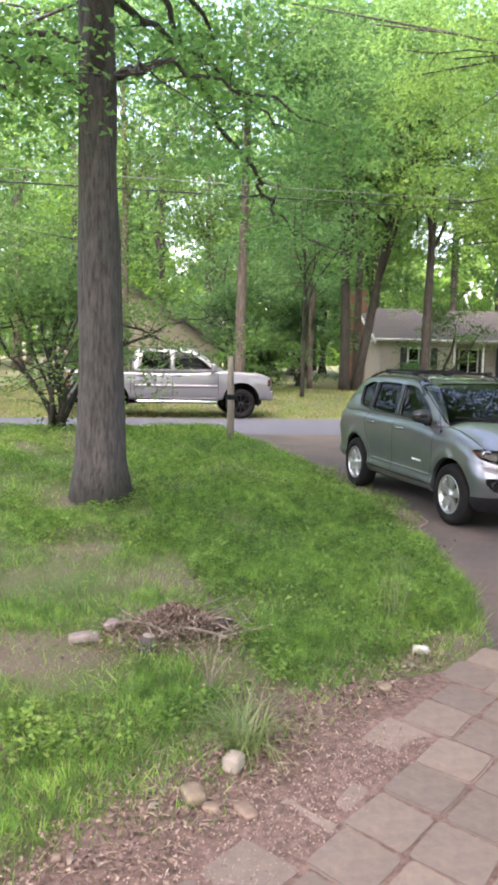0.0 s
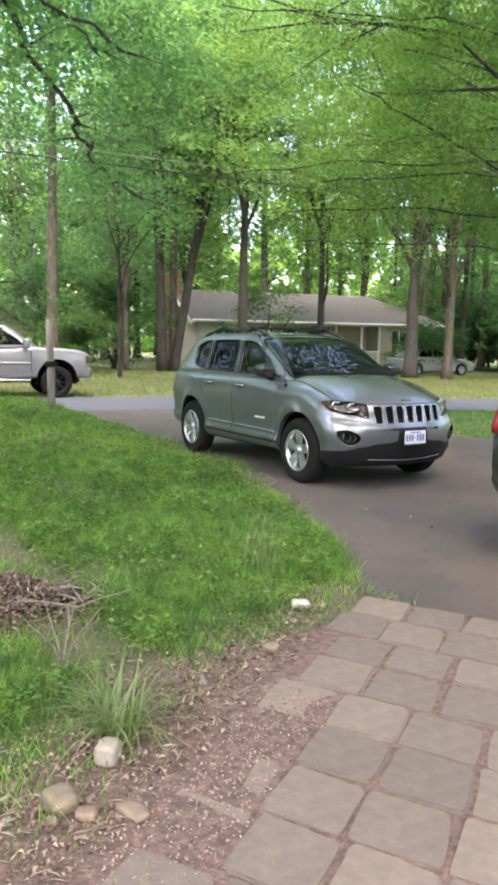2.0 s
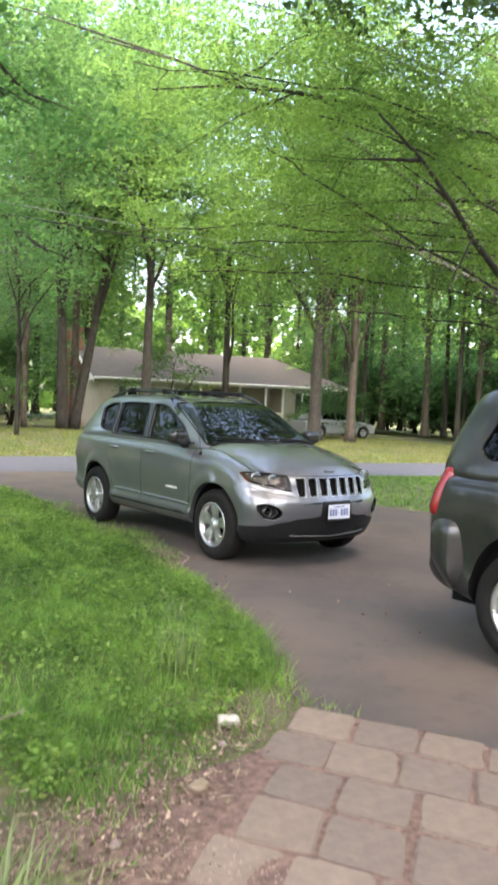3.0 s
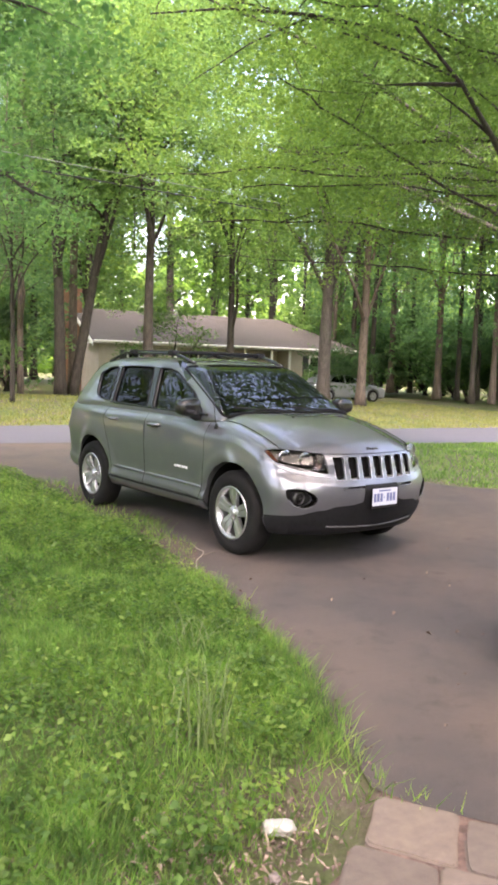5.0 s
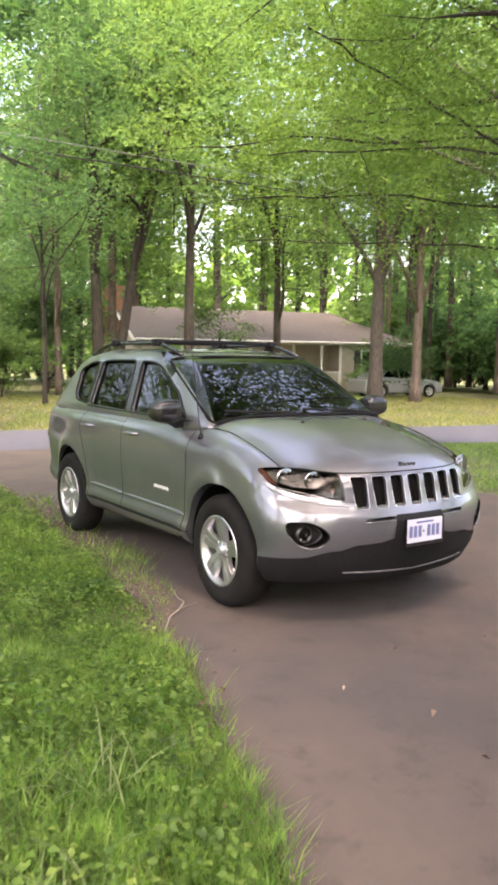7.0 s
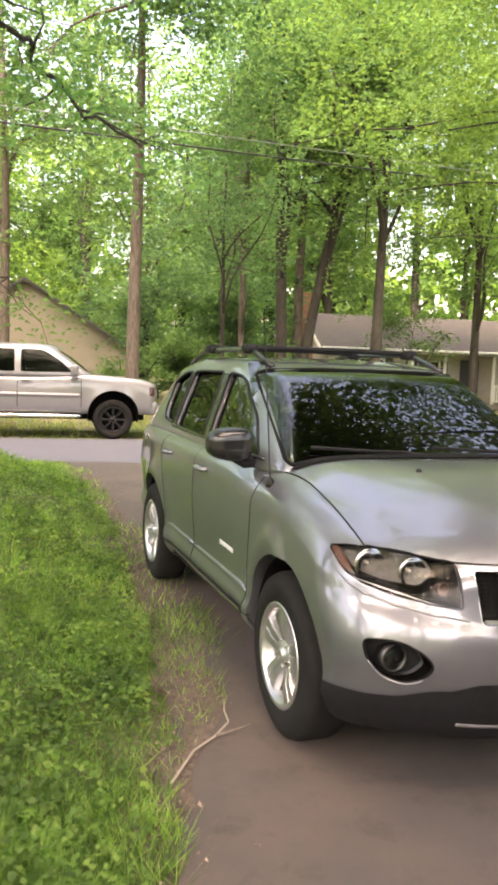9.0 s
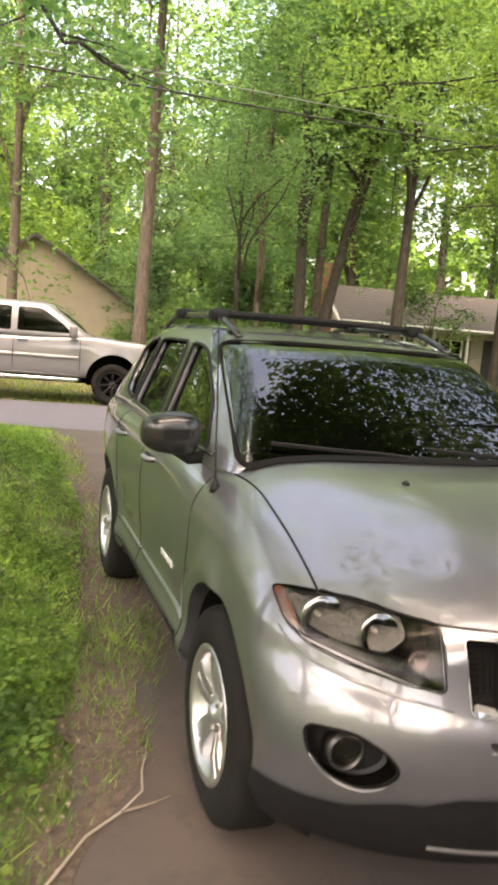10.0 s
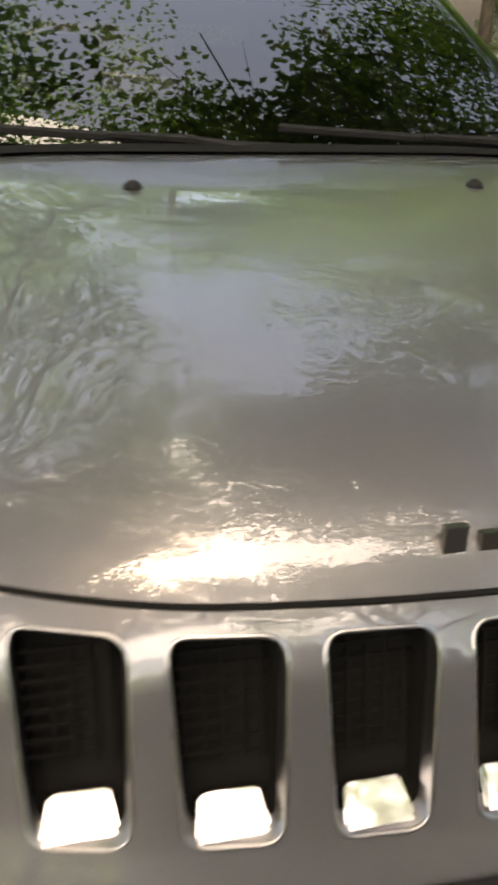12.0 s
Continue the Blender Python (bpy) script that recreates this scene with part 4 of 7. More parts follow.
        part("fog_lip", Shape().tube([v + Vector((0, -0.004, -0.006)) for v in low], [0.001] + [0.0045] * (len(low) - 2) + [0.001], 8), M_PAINT, fl, smooth=True)
        part("fog_trim", Shape().tube(loop + loop[:2], 0.005, 6, caps=False), M_VOID, fl)

    # lower bumper, sills and arches in black plastic
    bum = Shape()
    rows = [0.245, 0.27, 0.31, 0.36, 0.40, 0.435]
    rays = [((-2.0, y), (1, 0)) for y in (-1.75, -1.79, -1.83, -1.87)]
    rays += [((u * 1.75, -2.9), (-1.35 * u, 1.4)) for u in np.linspace(-1, 1, 45)]
    rays += [((2.0, y), (-1, 0)) for y in (-1.87, -1.83, -1.79, -1.75)]
    cols = len(rays) - 1
    for j, z in enumerate(rows):
        for i, (o, d) in enumerate(rays):
            u = -1 + 2 * i / cols
            zz = z
            if j == len(rows) - 1:
                zz += 0.035 * float(smooth01(0.72, 0.5, abs(u))) - 0.03 * abs(u) ** 2
            inset = (0.06, 0.03, 0.008, 0, 0, 0)[j]
            p0 = onto(bvh, (o[0], o[1], max(zz, 0.33)), (d[0], d[1], 0), 0.008 - inset)
            bum.v.append((p0.x, p0.y, zz))
    for j in range(len(rows) - 1):
        for i in range(cols):
            a = j * (cols + 1) + i
            bum.f.append((a, a + 1, a + cols + 2, a + cols + 1))
    lb = part("lower_bumper", bum, M_PLASTIC, car, "black plastic lower bumper", smooth=True)
    lip = [onto(bvh, (-0.5 + 1.0 * k / 16, -3, 0.30 + 0.02 * abs(k / 8 - 1)), (0, 1, 0), 0.012) for k in range(17)]
    part("skid_strip", Shape().tube(lip, 0.008, 8), M_SKID, lb, "grey skid strip", smooth=True)
    for sx in (-1, 1):
        sill = Shape()
        for k in range(21):
            y = -0.92 + 1.85 * k / 20
            for z, l in ((0.272, -0.01), (0.29, 0.006), (0.392, 0.007), (0.404, -0.004)):
                sill.v.append(tuple(onto(bvh, (sx * 2, y, z), (-sx, 0, 0), l)))
            if k:
                for j in range(3):
                    o = 4 * k + j
                    sill.f.append((o - 4, o, o + 1, o - 3))
        part("sill", sill, M_PLASTIC, car, smooth=True)
        for y0, y1 in ((-0.84, 0.17), (0.2, 0.82)):
            strip = [onto(bvh, (sx * 2, y0 + (y1 - y0) * k / 10, 0.5), (-sx, 0, 0), -0.002) for k in range(11)]
            part("door_moulding", Shape().tube(strip, [0.008] + [0.016] * 9 + [0.008], 8), M_PAINT, car, smooth=True)
        for poly in ([(0.172, 1.155), (0.302, 1.548), (0.418, 1.55), (0.264, 1.155)], [(1.017, 1.17), (1.093, 1.541), (1.157, 1.539), (1.076, 1.174)]):
            part("pillar_cover", patch(cplain, rounded(poly, 0.01), lambda a, b: (sx * 2, a, b), (-sx, 0, 0), 0.004, 4), M_GLOSSBLACK, car, smooth=True)
        for y in (-1.317, 1.317):
            lin = Shape()
            angs = np.linspace(radians(-11), radians(191), 25)
            for k, a in enumerate(angs):
                for x in (0.52, 0.86):
                    lin.v.append((sx * x, y + 0.418 * math.cos(a), 0.36 + 0.418 * math.sin(a)))
                if k:
                    o = 2 * k
                    lin.f.append((o - 2, o, o + 1, o - 1))
            lin.prism([(y + 0.418 * math.cos(a), 0.36 + 0.418 * math.sin(a)) for a in angs], sx * 0.525, sx * 0.53, "x")
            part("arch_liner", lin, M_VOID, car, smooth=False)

    # seams
    def seam(pts, frm, way, r=0.0026):
        line = [onto(bvh, frm(*p), way, 0.0) for p in pts]
        return part("seam", Shape().tube(line, r, 5), M_VOID, car)

    def dense(pts, k=10):
        out = []
        for a, b in zip(pts, pts[1:]):
            out += [tuple(np.array(a) + (np.array(b) - np.array(a)) * i / k) for i in range(k)]
        return out + [pts[-1]]

    top = lambda x, y: (x, y, 3)
    seam([(x, float(np.interp(abs(x), [0, 0.5, 0.66, 0.8], [0.904, 0.907, 0.921, 0.938]))) for x in np.linspace(-0.742, 0.742, 60)], lambda x, z: (x, -3, z), (0, 1, 0), 0.004)
    for sx in (-1, 1):
        seam(dense([(sx * 0.75, -1.79), (sx * 0.75, -1.6), (sx * 0.755, -1.25), (sx * 0.775, -0.98)]), top, (0, 0, -1), 0.0042)
        frm, way = (lambda y, z: (sx * 2, y, z)), (-sx, 0, 0)
        seam(dense([(-0.86, 1.08), (-0.89, 0.8), (-0.86, 0.5), (-0.82, 0.38)]), frm, way)
        seam(dense([(0.18, 1.10), (0.17, 0.8), (0.19, 0.5), (0.2, 0.38)]), frm, way)
        seam(dense([(1.02, 1.12), (1.06, 0.98), (0.92, 0.72), (0.86, 0.5), (0.84, 0.38)]), frm, way)
        seam(dense([(-0.82, 0.38), (0.0, 0.375), (0.84, 0.38)]), frm, way)
        # belt line seal
        belt = [onto(cplain, (sx * 2, y, 1.145 + 0.012 * (y + 0.8) / 1.8), (-sx, 0, 0), 0.003) for y in np.linspace(-0.8, 1.05, 24)]
        part("belt_moulding", Shape().tube(belt, 0.010, 6), M_GLOSSBLACK, car, smooth=True)
        # door handles
        for y in (-0.03, 0.83):
            a, b = (onto(bvh, (sx * 2, y + d, 1.0), (-sx, 0, 0), 0.0) for d in (-0.095, 0.095))
            out = Vector((sx, 0, 0))
            s = Shape().tube([a - out * 0.01, a + out * 0.03 + Vector((0, 0.025, 0)), (a + b) / 2 + out * 0.038, b + out * 0.03 - Vector((0, 0.025, 0)), b - out * 0.01], [0.012, 0.016, 0.0175, 0.016, 0.012], 8)
            part("door_handle", s, M_PAINT, car, smooth=True)
        # mirror
        c = Vector((sx * 0.945, -0.70, 1.21))
        qm, fm = rbox((-0.115, -0.075, -0.085), (0.115, 0.075, 0.085), 0.06, (6, 5, 6))
        qm = np.array([(v[0] + sx * 0.02, v[1] + 0.10 * (v[0] * sx + 0.1) ** 1 * 0.6, v[2] * (1 - 0.25 * max(0, v[0] * sx) / 0.115)) for v in qm]) + np.array(c)
        mir = part("door_mirror", solid(qm, fm), M_GLOSSBLACK, car, "black door mirror", smooth=True)
        part("mirror_stalk", Shape().tube([(sx * 0.80, -0.68, 1.12), (sx * 0.88, -0.69, 1.11), (sx * 0.94, -0.70, 1.14)], [0.03, 0.026, 0.02], 8), M_PLASTIC, mir, smooth=True)
        glass = Shape().prism(rounded([(c.x - 0.09, 1.15), (c.x + 0.09, 1.15), (c.x + 0.09, 1.26), (c.x - 0.09, 1.27)], 0.03), c.y + 0.07, c.y + 0.082, "y")
        part("mirror_glass", glass, M_CHROME, mir)
        # roof rail
        rail = []
        for k in range(15):
            y = -0.18 + 1.75 * k / 14
            p = onto(cplain, (sx * 0.555, y, 3), (0, 0, -1), 0.0)
            h = 0.05 * min(1, 5 * k / 14, 5 * (14 - k) / 14)
            rail.append(p + Vector((0, 0, h + 0.004)))
        part("roof_rail", Shape().tube(rail, 0.017, 8), M_GLOSSBLACK, car, smooth=True)
    for y in (0.22, 1.02):
        z = onto(cplain, (0, y, 3), (0, 0, -1), 0.0).z
        bar = Shape().tube([(x, y, z + 0.058 - 0.006 * (x / 0.55) ** 2) for x in np.linspace(-0.56, 0.56, 11)], 0.016, 8)
        cb = part("crossbar", bar, M_PLASTIC, car, "black roof crossbar", smooth=True)
        for sx in (-1, 1):
            qm, fm = rbox((-0.045, -0.05, -0.03), (0.045, 0.05, 0.03), 0.02, (3, 3, 3))
            part("clamp", solid(qm + np.array((sx * 0.555, y, z + 0.045)), fm), M_PLASTIC, cb, smooth=True)
    # small parts
    an = onto(bvh, (-0.845, -0.98, 3), (0, 0, -1), 0.0)
    ant = part("antenna", lathe([(-0.01, 0.001), (-0.01, 0.022), (0.01, 0.019), (0.03, 0.009), (0.04, 0.001)], 14, "z", an), M_PLASTIC, car, smooth=True)
    part("mast", Shape().tube([an, an + Vector((0.004, 0.1, 0.42)), an + Vector((0.008, 0.19, 0.78))], [0.004, 0.003, 0.0022], 6), M_PLASTIC, ant)
    for x in (-0.28, 0.28):
        o = onto(bvh, (x, -1.36, 3), (0, 0, -1), 0.0)
        part("washer_nozzle", lathe([(-0.004, 0.001), (-0.004, 0.016), (0.006, 0.013), (0.012, 0.005), (0.012, 0.001)], 12, "z", o), M_PLASTIC, car, smooth=True)
    intake = [(-0.63, 0.40), (-0.53, 0.468), (-0.46, 0.492), (-0.30, 0.50), (-0.21, 0.52), (-0.19, 0.66), (0.19, 0.66), (0.21, 0.52), (0.30, 0.50), (0.46, 0.492), (0.53, 0.468), (0.63, 0.40)]
    fine = []
    for (a0, b0), (a1, b1) in zip(intake, intake[1:] + intake[:1]):
        fine += [(a0 + (a1 - a0) * q / 6, b0 + (b1 - b0) * q / 6) for q in range(6)]
    part("bumper_intake", patch(bvh, fine, lambda a, b: (a, -3, b), (0, 1, 0), 0.006, 7), M_PLASTIC, lb, "black plastic intake round the plate", smooth=True)
    py = onto(bvh, (0, -3, 0.58), (0, 1, 0), 0.02).y
    pl = part("number_plate", Shape().box((-0.152, py - 0.012, 0.474), (0.152, py, 0.627)), M_WHITE, car, "white number plate with dark blue marks", bevel=0.004)
    for k in range(7):
        part("plate_mark", Shape().box((-0.128 + k * 0.0375, py - 0.0155, 0.518 + 0.028 * (k == 3)), (-0.128 + k * 0.0375 + (0.024 if k != 3 else 0.012), py - 0.011, 0.588 - 0.03 * (k == 3))), M_NAVY, pl)
    for a, b in ((-0.07, 0.07),):
        part("plate_print", Shape().box((a, py - 0.0145, 0.602), (b, py - 0.011, 0.614)), M_NAVY, pl)
    part("plate_frame", Shape().box((-0.158, py - 0.016, 0.466), (0.158, py - 0.004, 0.487)).box((-0.158, py - 0.016, 0.487), (-0.150, py - 0.004, 0.632)).box((0.150, py - 0.016, 0.487), (0.158, py - 0.004, 0.632)), M_GLOSSBLACK, pl, "dark plate frame")
    for k in range(7):
        o = onto(bvh, (-2, -0.60 + k * 0.033, 0.646), (1, 0, 0), 0.002)
        part("door_badge_mark", Shape().box(o - Vector((0.003, 0.011, 0.012 - 0.004 * (k % 2))), o + Vector((0.003, 0.011, 0.012))), M_BADGE, car)
    for k in range(4):
        o = onto(bvh, (-0.054 + k * 0.036, -3, 0.936), (0, 1, 0), 0.002)
        part("hood_badge_mark", Shape().box(o - Vector((0.011, 0.004, 0.019 - 0.005 * (k > 0))), o + Vector((0.011, 0.005, 0.021 - 0.009 * (k > 0)))), M_FOG, car)
    # cabin fittings
    dash = Shape().prism(rounded([(-0.98, 1.08), (-0.55, 1.13), (-0.45, 1.06), (-0.5, 0.75), (-0.9, 0.6)], 0.06), -0.72, 0.72, "x")
    part("dashboard", dash, M_DASH, car, smooth=True)
    wheel_pts = [(0.37 + 0.185 * math.cos(a), -0.36 + 0.06 * math.sin(a), 1.06 + 0.175 * math.sin(a)) for a in np.linspace(0, 2 * math.pi, 29)]
    sw = part("steering_wheel", Shape().tube(wheel_pts, 0.016, 8, caps=False), M_DASH, car, smooth=True)
    part("steering_spoke", Shape().tube([(0.2, -0.37, 1.05), (0.37, -0.38, 1.04), (0.54, -0.37, 1.05)], [0.02, 0.05, 0.02], 8), M_DASH, sw, smooth=True)
    for x in (-0.37, 0.37):
        for y in (0.12, 1.0):
            qm, fm = rbox((-0.24, -0.08, 0.45), (0.24, 0.08, 1.2), 0.07, (5, 4, 7))
            qm[:, 1] += y + 0.2 + (qm[:, 2] - 0.5) * 0.22
            st = part("seat", solid(qm + np.array((x, 0, 0)), fm), M_CLOTH, car, smooth=True)
            qm, fm = rbox((-0.13, -0.05, 1.24), (0.13, 0.05, 1.42), 0.045, (4, 3, 4))
            qm[:, 1] += y + 0.37
            part("headrest", solid(qm + np.array((x, 0, 0)), fm), M_CLOTH, st, smooth=True)
            qm, fm = rbox((-0.25, -0.3, 0.5), (0.25, 0.25, 0.66), 0.06, (5, 5, 3))
            part("cushion", solid(qm + np.array((x, y, 0)), fm), M_CLOTH, st, smooth=True)
    part("cabin_floor", Shape().box((-0.735, -0.94, 0.43), (0.735, 1.89, 0.45)), M_VOID, car)
    # tail lamps
    for sx in (-1, 1):
        tl = rounded([(1.98, 1.05), (2.2, 1.06), (2.2, 0.78), (2.04, 0.8)], 0.03)
        part("tail_light", patch(bvh, tl, lambda a, b: (sx * 2, a, b), (-sx, 0, 0), 0.006, 3), M_RED, car)
    for x, sd in ((-0.80, -1), (0.80, 1)):
        for k, y in enumerate((-1.317, 1.317)):
            wheel(car, x, y, 0.345, 0.362, 0.215, 0.228, 5, side=sd, turn=0.35 + 0.5 * k)
    part("underbody", Shape().box((-0.55, -1.85, 0.26), (0.55, 2.0, 0.34)), M_VOID, car)
    return car


build_suv()


def simple_cabin(fun, wins, glass, paint, car, front=None, rear=None):
    """A cabin shell with its windows cut through and glazed."""
    q, f = rbox((-1, 0, 0), (1, 1, 1), 0.13, (14, 26, 9))
    outer = solid(fun(q, 0.0), f)
    skin = tree_of(outer.mesh("plain", paint))
    cut = [solid(fun(q, 0.05) + np.array([0, 0, -0.02]), f)]
    for name, poly in wins:
        cut.append(Shape().prism(rounded(poly, 0.05), -1.5, 1.5, "x"))
    for poly, a, b in [v for v in (front, rear) if v]:
        cut.append(Shape().prism(rounded(poly, 0.06), a, b, "y"))
    part("cabin", carve(outer, paint, cut), paint, car)
    for name, poly in wins:
        cy, cz = sum(p[0] for p in poly) / len(poly), sum(p[1] for p in poly) / len(poly)
        big = rounded([(cy + (a - cy) * 1.05, cz + (b - cz) * 1.07) for a, b in poly], 0.05)
        for sx in (-1, 1):
            ob = part(name, patch(skin, big, lambda a, b: (sx * 2, a, b), (-sx, 0, 0), -0.02, 4), glass, car, smooth=True)
            ob.visible_shadow = False
    for nm, v, s in (("windscreen", front, 1), ("rear_screen", rear, -1)):
        if v:
            big = rounded([(a * 1.03, b) for a, b in v[0]], 0.06)
            ob = part(nm, patch(skin, big, lambda a, b: (a, -4 * s, b), (0, s, 0), -0.02, 5), glass, car, smooth=True)
            ob.visible_shadow = False
    return skin


# the silver pickup across the road
def build_pickup():
    car = thing("pickup_truck", pose(0.70, 12.75, -0.1, 0, 0, 84) @ Matrix.Diagonal((1.03, 1.03, 1.03, 1)) @ pose(0.93, 1.82, 0), "silver crew cab pickup with black wheels on the far verge", "pickup truck")
    FA, RA = -1.82, 1.825
    q, f = rbox((-1.0, -2.80, 0.52), (1.0, 3.05, 1.30), 0.09, (12, 50, 9))

    def low(q):
        x, y, z = q[:, 0], q[:, 1], (q[:, 2] - 0.52) / 0.78
        top = pw(y, [-2.8, -2.6, -2.0, -1.2, -0.9, 3.05], [1.16, 1.235, 1.295, 1.335, 1.31, 1.31])
        Z = 0.52 + z * (top - 0.52)
        w = pw(z, [0, 0.15, 0.4, 0.75, 1], [0.96, 0.985, 1.0, 0.995, 0.96])
        fl = np.exp(-((np.hypot(y - FA, Z - 0.42) - 0.56) / 0.08) ** 2) + np.exp(-((np.hypot(y - RA, Z - 0.42) - 0.56) / 0.08) ** 2)
        sweep = 0.16 * np.abs(x) ** 3 * smooth01(-2.0, -2.8, y)
        return np.stack([x * (w + 0.02 * fl), y + sweep, Z], 1)

    shape = solid(low(q), f)
    bvh = tree_of(shape.mesh("plain", M_PAINT_TRUCK))
    cut = []
    for y in (FA, RA):
        for sx in (-1, 1):
            ring = [(y + 0.53 * math.cos(a), 0.49 + 0.53 * math.sin(a)) for a in np.linspace(0, 2 * math.pi, 36, endpoint=False)]
            cut.append(Shape().prism(ring, sx * 0.55, sx * 1.4, "x"))
    cut.append(Shape().box((-0.88, 1.3, 0.85), (0.88, 2.95, 1.7)))
    cut.append(Shape().box((-0.85, -1.1, 0.7), (0.85, 1.1, 1.6)))
    part("body", carve(shape, M_PAINT_TRUCK, cut), M_PAINT_TRUCK, car)

    def up(q, inset):
        u, v, w = q[:, 0], q[:, 1], q[:, 2]
        hw = pw(w, [0, 0.5, 1], [0.97, 0.87, 0.72]) - inset
        yf = pw(w, [0, 0.5, 1], [-1.58, -1.1, -0.64]) + inset
        yr = pw(w, [0, 0.5, 1], [1.22, 1.2, 1.1]) - inset
        yy = yf + v * (yr - yf) + 0.14 * np.abs(u) ** 2.2 * (1 - v) ** 2
        return np.stack([u * hw, yy, 1.24 + w * (0.72 - 0.03 * u * u - inset)], 1)

    wins = [("front_window", [(-1.0, 1.37), (-0.74, 1.60), (-0.42, 1.80), (-0.3, 1.82), (0.05, 1.82), (0.05, 1.36)]), ("rear_window", [(0.17, 1.36), (0.17, 1.82), (0.92, 1.82), (0.98, 1.40), (0.95, 1.36)])]
    simple_cabin(up, wins, M_GLASS_TRUCK, M_PAINT_TRUCK, car, ([(-0.8, 1.36), (0.8, 1.36), (0.68, 1.84), (-0.68, 1.84)], -2.4, -0.3), ([(-0.6, 1.42), (0.6, 1.42), (0.55, 1.8), (-0.55, 1.8)], 0.8, 2))
    for sx in (-1, 1):
        side = lambda y, z, l=0.0: onto(bvh, (sx * 3, y, z), (-sx, 0, 0), l)
        for a, b in ((-1.12, 0.09), (0.13, 1.15)):
            s = Shape()
            for k in range(9):
                y = a + (b - a) * k / 8
                s.v += [tuple(side(y, 0.86, 0.0)), tuple(side(y, 0.865, 0.012)), tuple(side(y, 0.93, 0.012)), tuple(side(y, 0.935, 0.0))]
                if k:
                    for j in range(3):
                        o = 4 * k + j
                        s.f.append((o - 4, o, o + 1, o - 3))
            part("side_moulding", s, M_PAINT_TRUCK, car, smooth=True)
        for y in (-0.06, 0.98):
            a = side(y, 1.19, 0.0)
            part("door_handle", Shape().tube([a + Vector((0, -0.1, 0)), a + Vector((sx * 0.035, -0.06, 0)), a + Vector((sx * 0.035, 0.06, 0)), a + Vector((0, 0.1, 0))], 0.018, 6), M_PAINT_TRUCK, car, smooth=True)
        for pts in ([(-1.16, 1.28), (-1.16, 0.56)], [(0.11, 1.30), (0.11, 0.56)], [(1.17, 1.30), (1.17, 0.85), (1.1, 0.56)], [(1.26, 1.3), (1.26, 0.56)]):
            line = []
            for a, b in zip(pts, pts[1:]):
                line += [side(a[0] + (b[0] - a[0]) * k / 6, a[1] + (b[1] - a[1]) * k / 6) for k in range(7)]
            part("seam", Shape().tube(line, 0.007, 5), M_VOID, car)
        part("step_bar", Shape().tube([(sx * 0.86, -1.2, 0.5), (sx * 0.98, -1.1, 0.47), (sx * 0.98, 1.05, 0.47), (sx * 0.86, 1.15, 0.5)], 0.04, 8), M_CHROME, car, "chrome step bar", smooth=True)
        qm, fm = rbox((-0.13, -0.08, -0.12), (0.13, 0.08, 0.12), 0.05, (4, 3, 4))
        mir = part("door_mirror", solid(qm + np.array((sx * 1.12, -1.02, 1.42)), fm), M_PAINT_TRUCK, car, smooth=True)
        part("mirror_base", Shape().tube([(sx * 0.93, -1.0, 1.33), (sx * 1.05, -1.02, 1.36)], 0.04, 6), M_PLASTIC, mir)
        part("headlight", patch(bvh, rounded([(sx * 0.5, 1.06), (sx * 0.93, 1.08), (sx * 0.93, 0.86), (sx * 0.5, 0.86)], 0.03), lambda a, b: (a, -5, b), (0, 1, 0), 0.006, 3), M_ALLOY, car)
        part("amber_marker", patch(bvh, rounded([(-2.66, 1.10), (-2.56, 1.11), (-2.56, 0.93), (-2.66, 0.93)], 0.02), lambda a, b: (sx * 3, a, b), (-sx, 0, 0), 0.006, 3), M_AMBER, car)
        part("tail_light", patch(bvh, rounded([(2.86, 1.22), (3.0, 1.22), (3.0, 0.85), (2.9, 0.85)], 0.03), lambda a, b: (sx * 3, a, b), (-sx, 0, 0), 0.006, 3), M_RED, car)
        for y in (FA, RA):
            lin = Shape()
            angs = np.linspace(radians(-15), radians(195), 21)
            lin.prism([(y + 0.525 * math.cos(a), 0.49 + 0.525 * math.sin(a)) for a in angs], sx * 0.56, sx * 0.57, "x")
            for k, a in enumerate(angs):
                o = len(lin.v)
                lin.v += [(sx * 0.56, y + 0.522 * math.cos(a), 0.49 + 0.522 * math.sin(a)), (sx * 0.985, y + 0.522 * math.cos(a), 0.49 + 0.522 * math.sin(a))]
                if k:
                    lin.f.append((o - 2, o, o + 1, o - 1))
            part("arch_liner", lin, M_VOID, car)
            wheel(car, sx * 0.85, y, 0.41, 0.412, 0.26, 0.27, 8, rim_mat=M_PLASTIC, side=sx, split=False)
    qb, fb = rbox((-0.97, -2.86, 0.52), (0.97, -2.62, 0.80), 0.06, (10, 4, 4))
    qb[:, 1] += 0.16 * np.abs(qb[:, 0]) ** 3
    part("front_bumper", solid(qb, fb), M_PAINT_TRUCK, car, smooth=True)
    qb, fb = rbox((-0.95, 3.0, 0.55), (0.95, 3.15, 0.75), 0.04, (8, 3, 3))
    part("rear_bumper", solid(qb, fb), M_CHROME, car, "chrome rear bumper", smooth=True)
    part("grille", Shape().box((-0.48, -2.815, 0.84), (0.48, -2.77, 1.08)), M_MESH, car, bevel=0.02)
    part("chassis", Shape().box((-0.5, -2.5, 0.38), (0.5, 2.9, 0.53)), M_VOID, car)
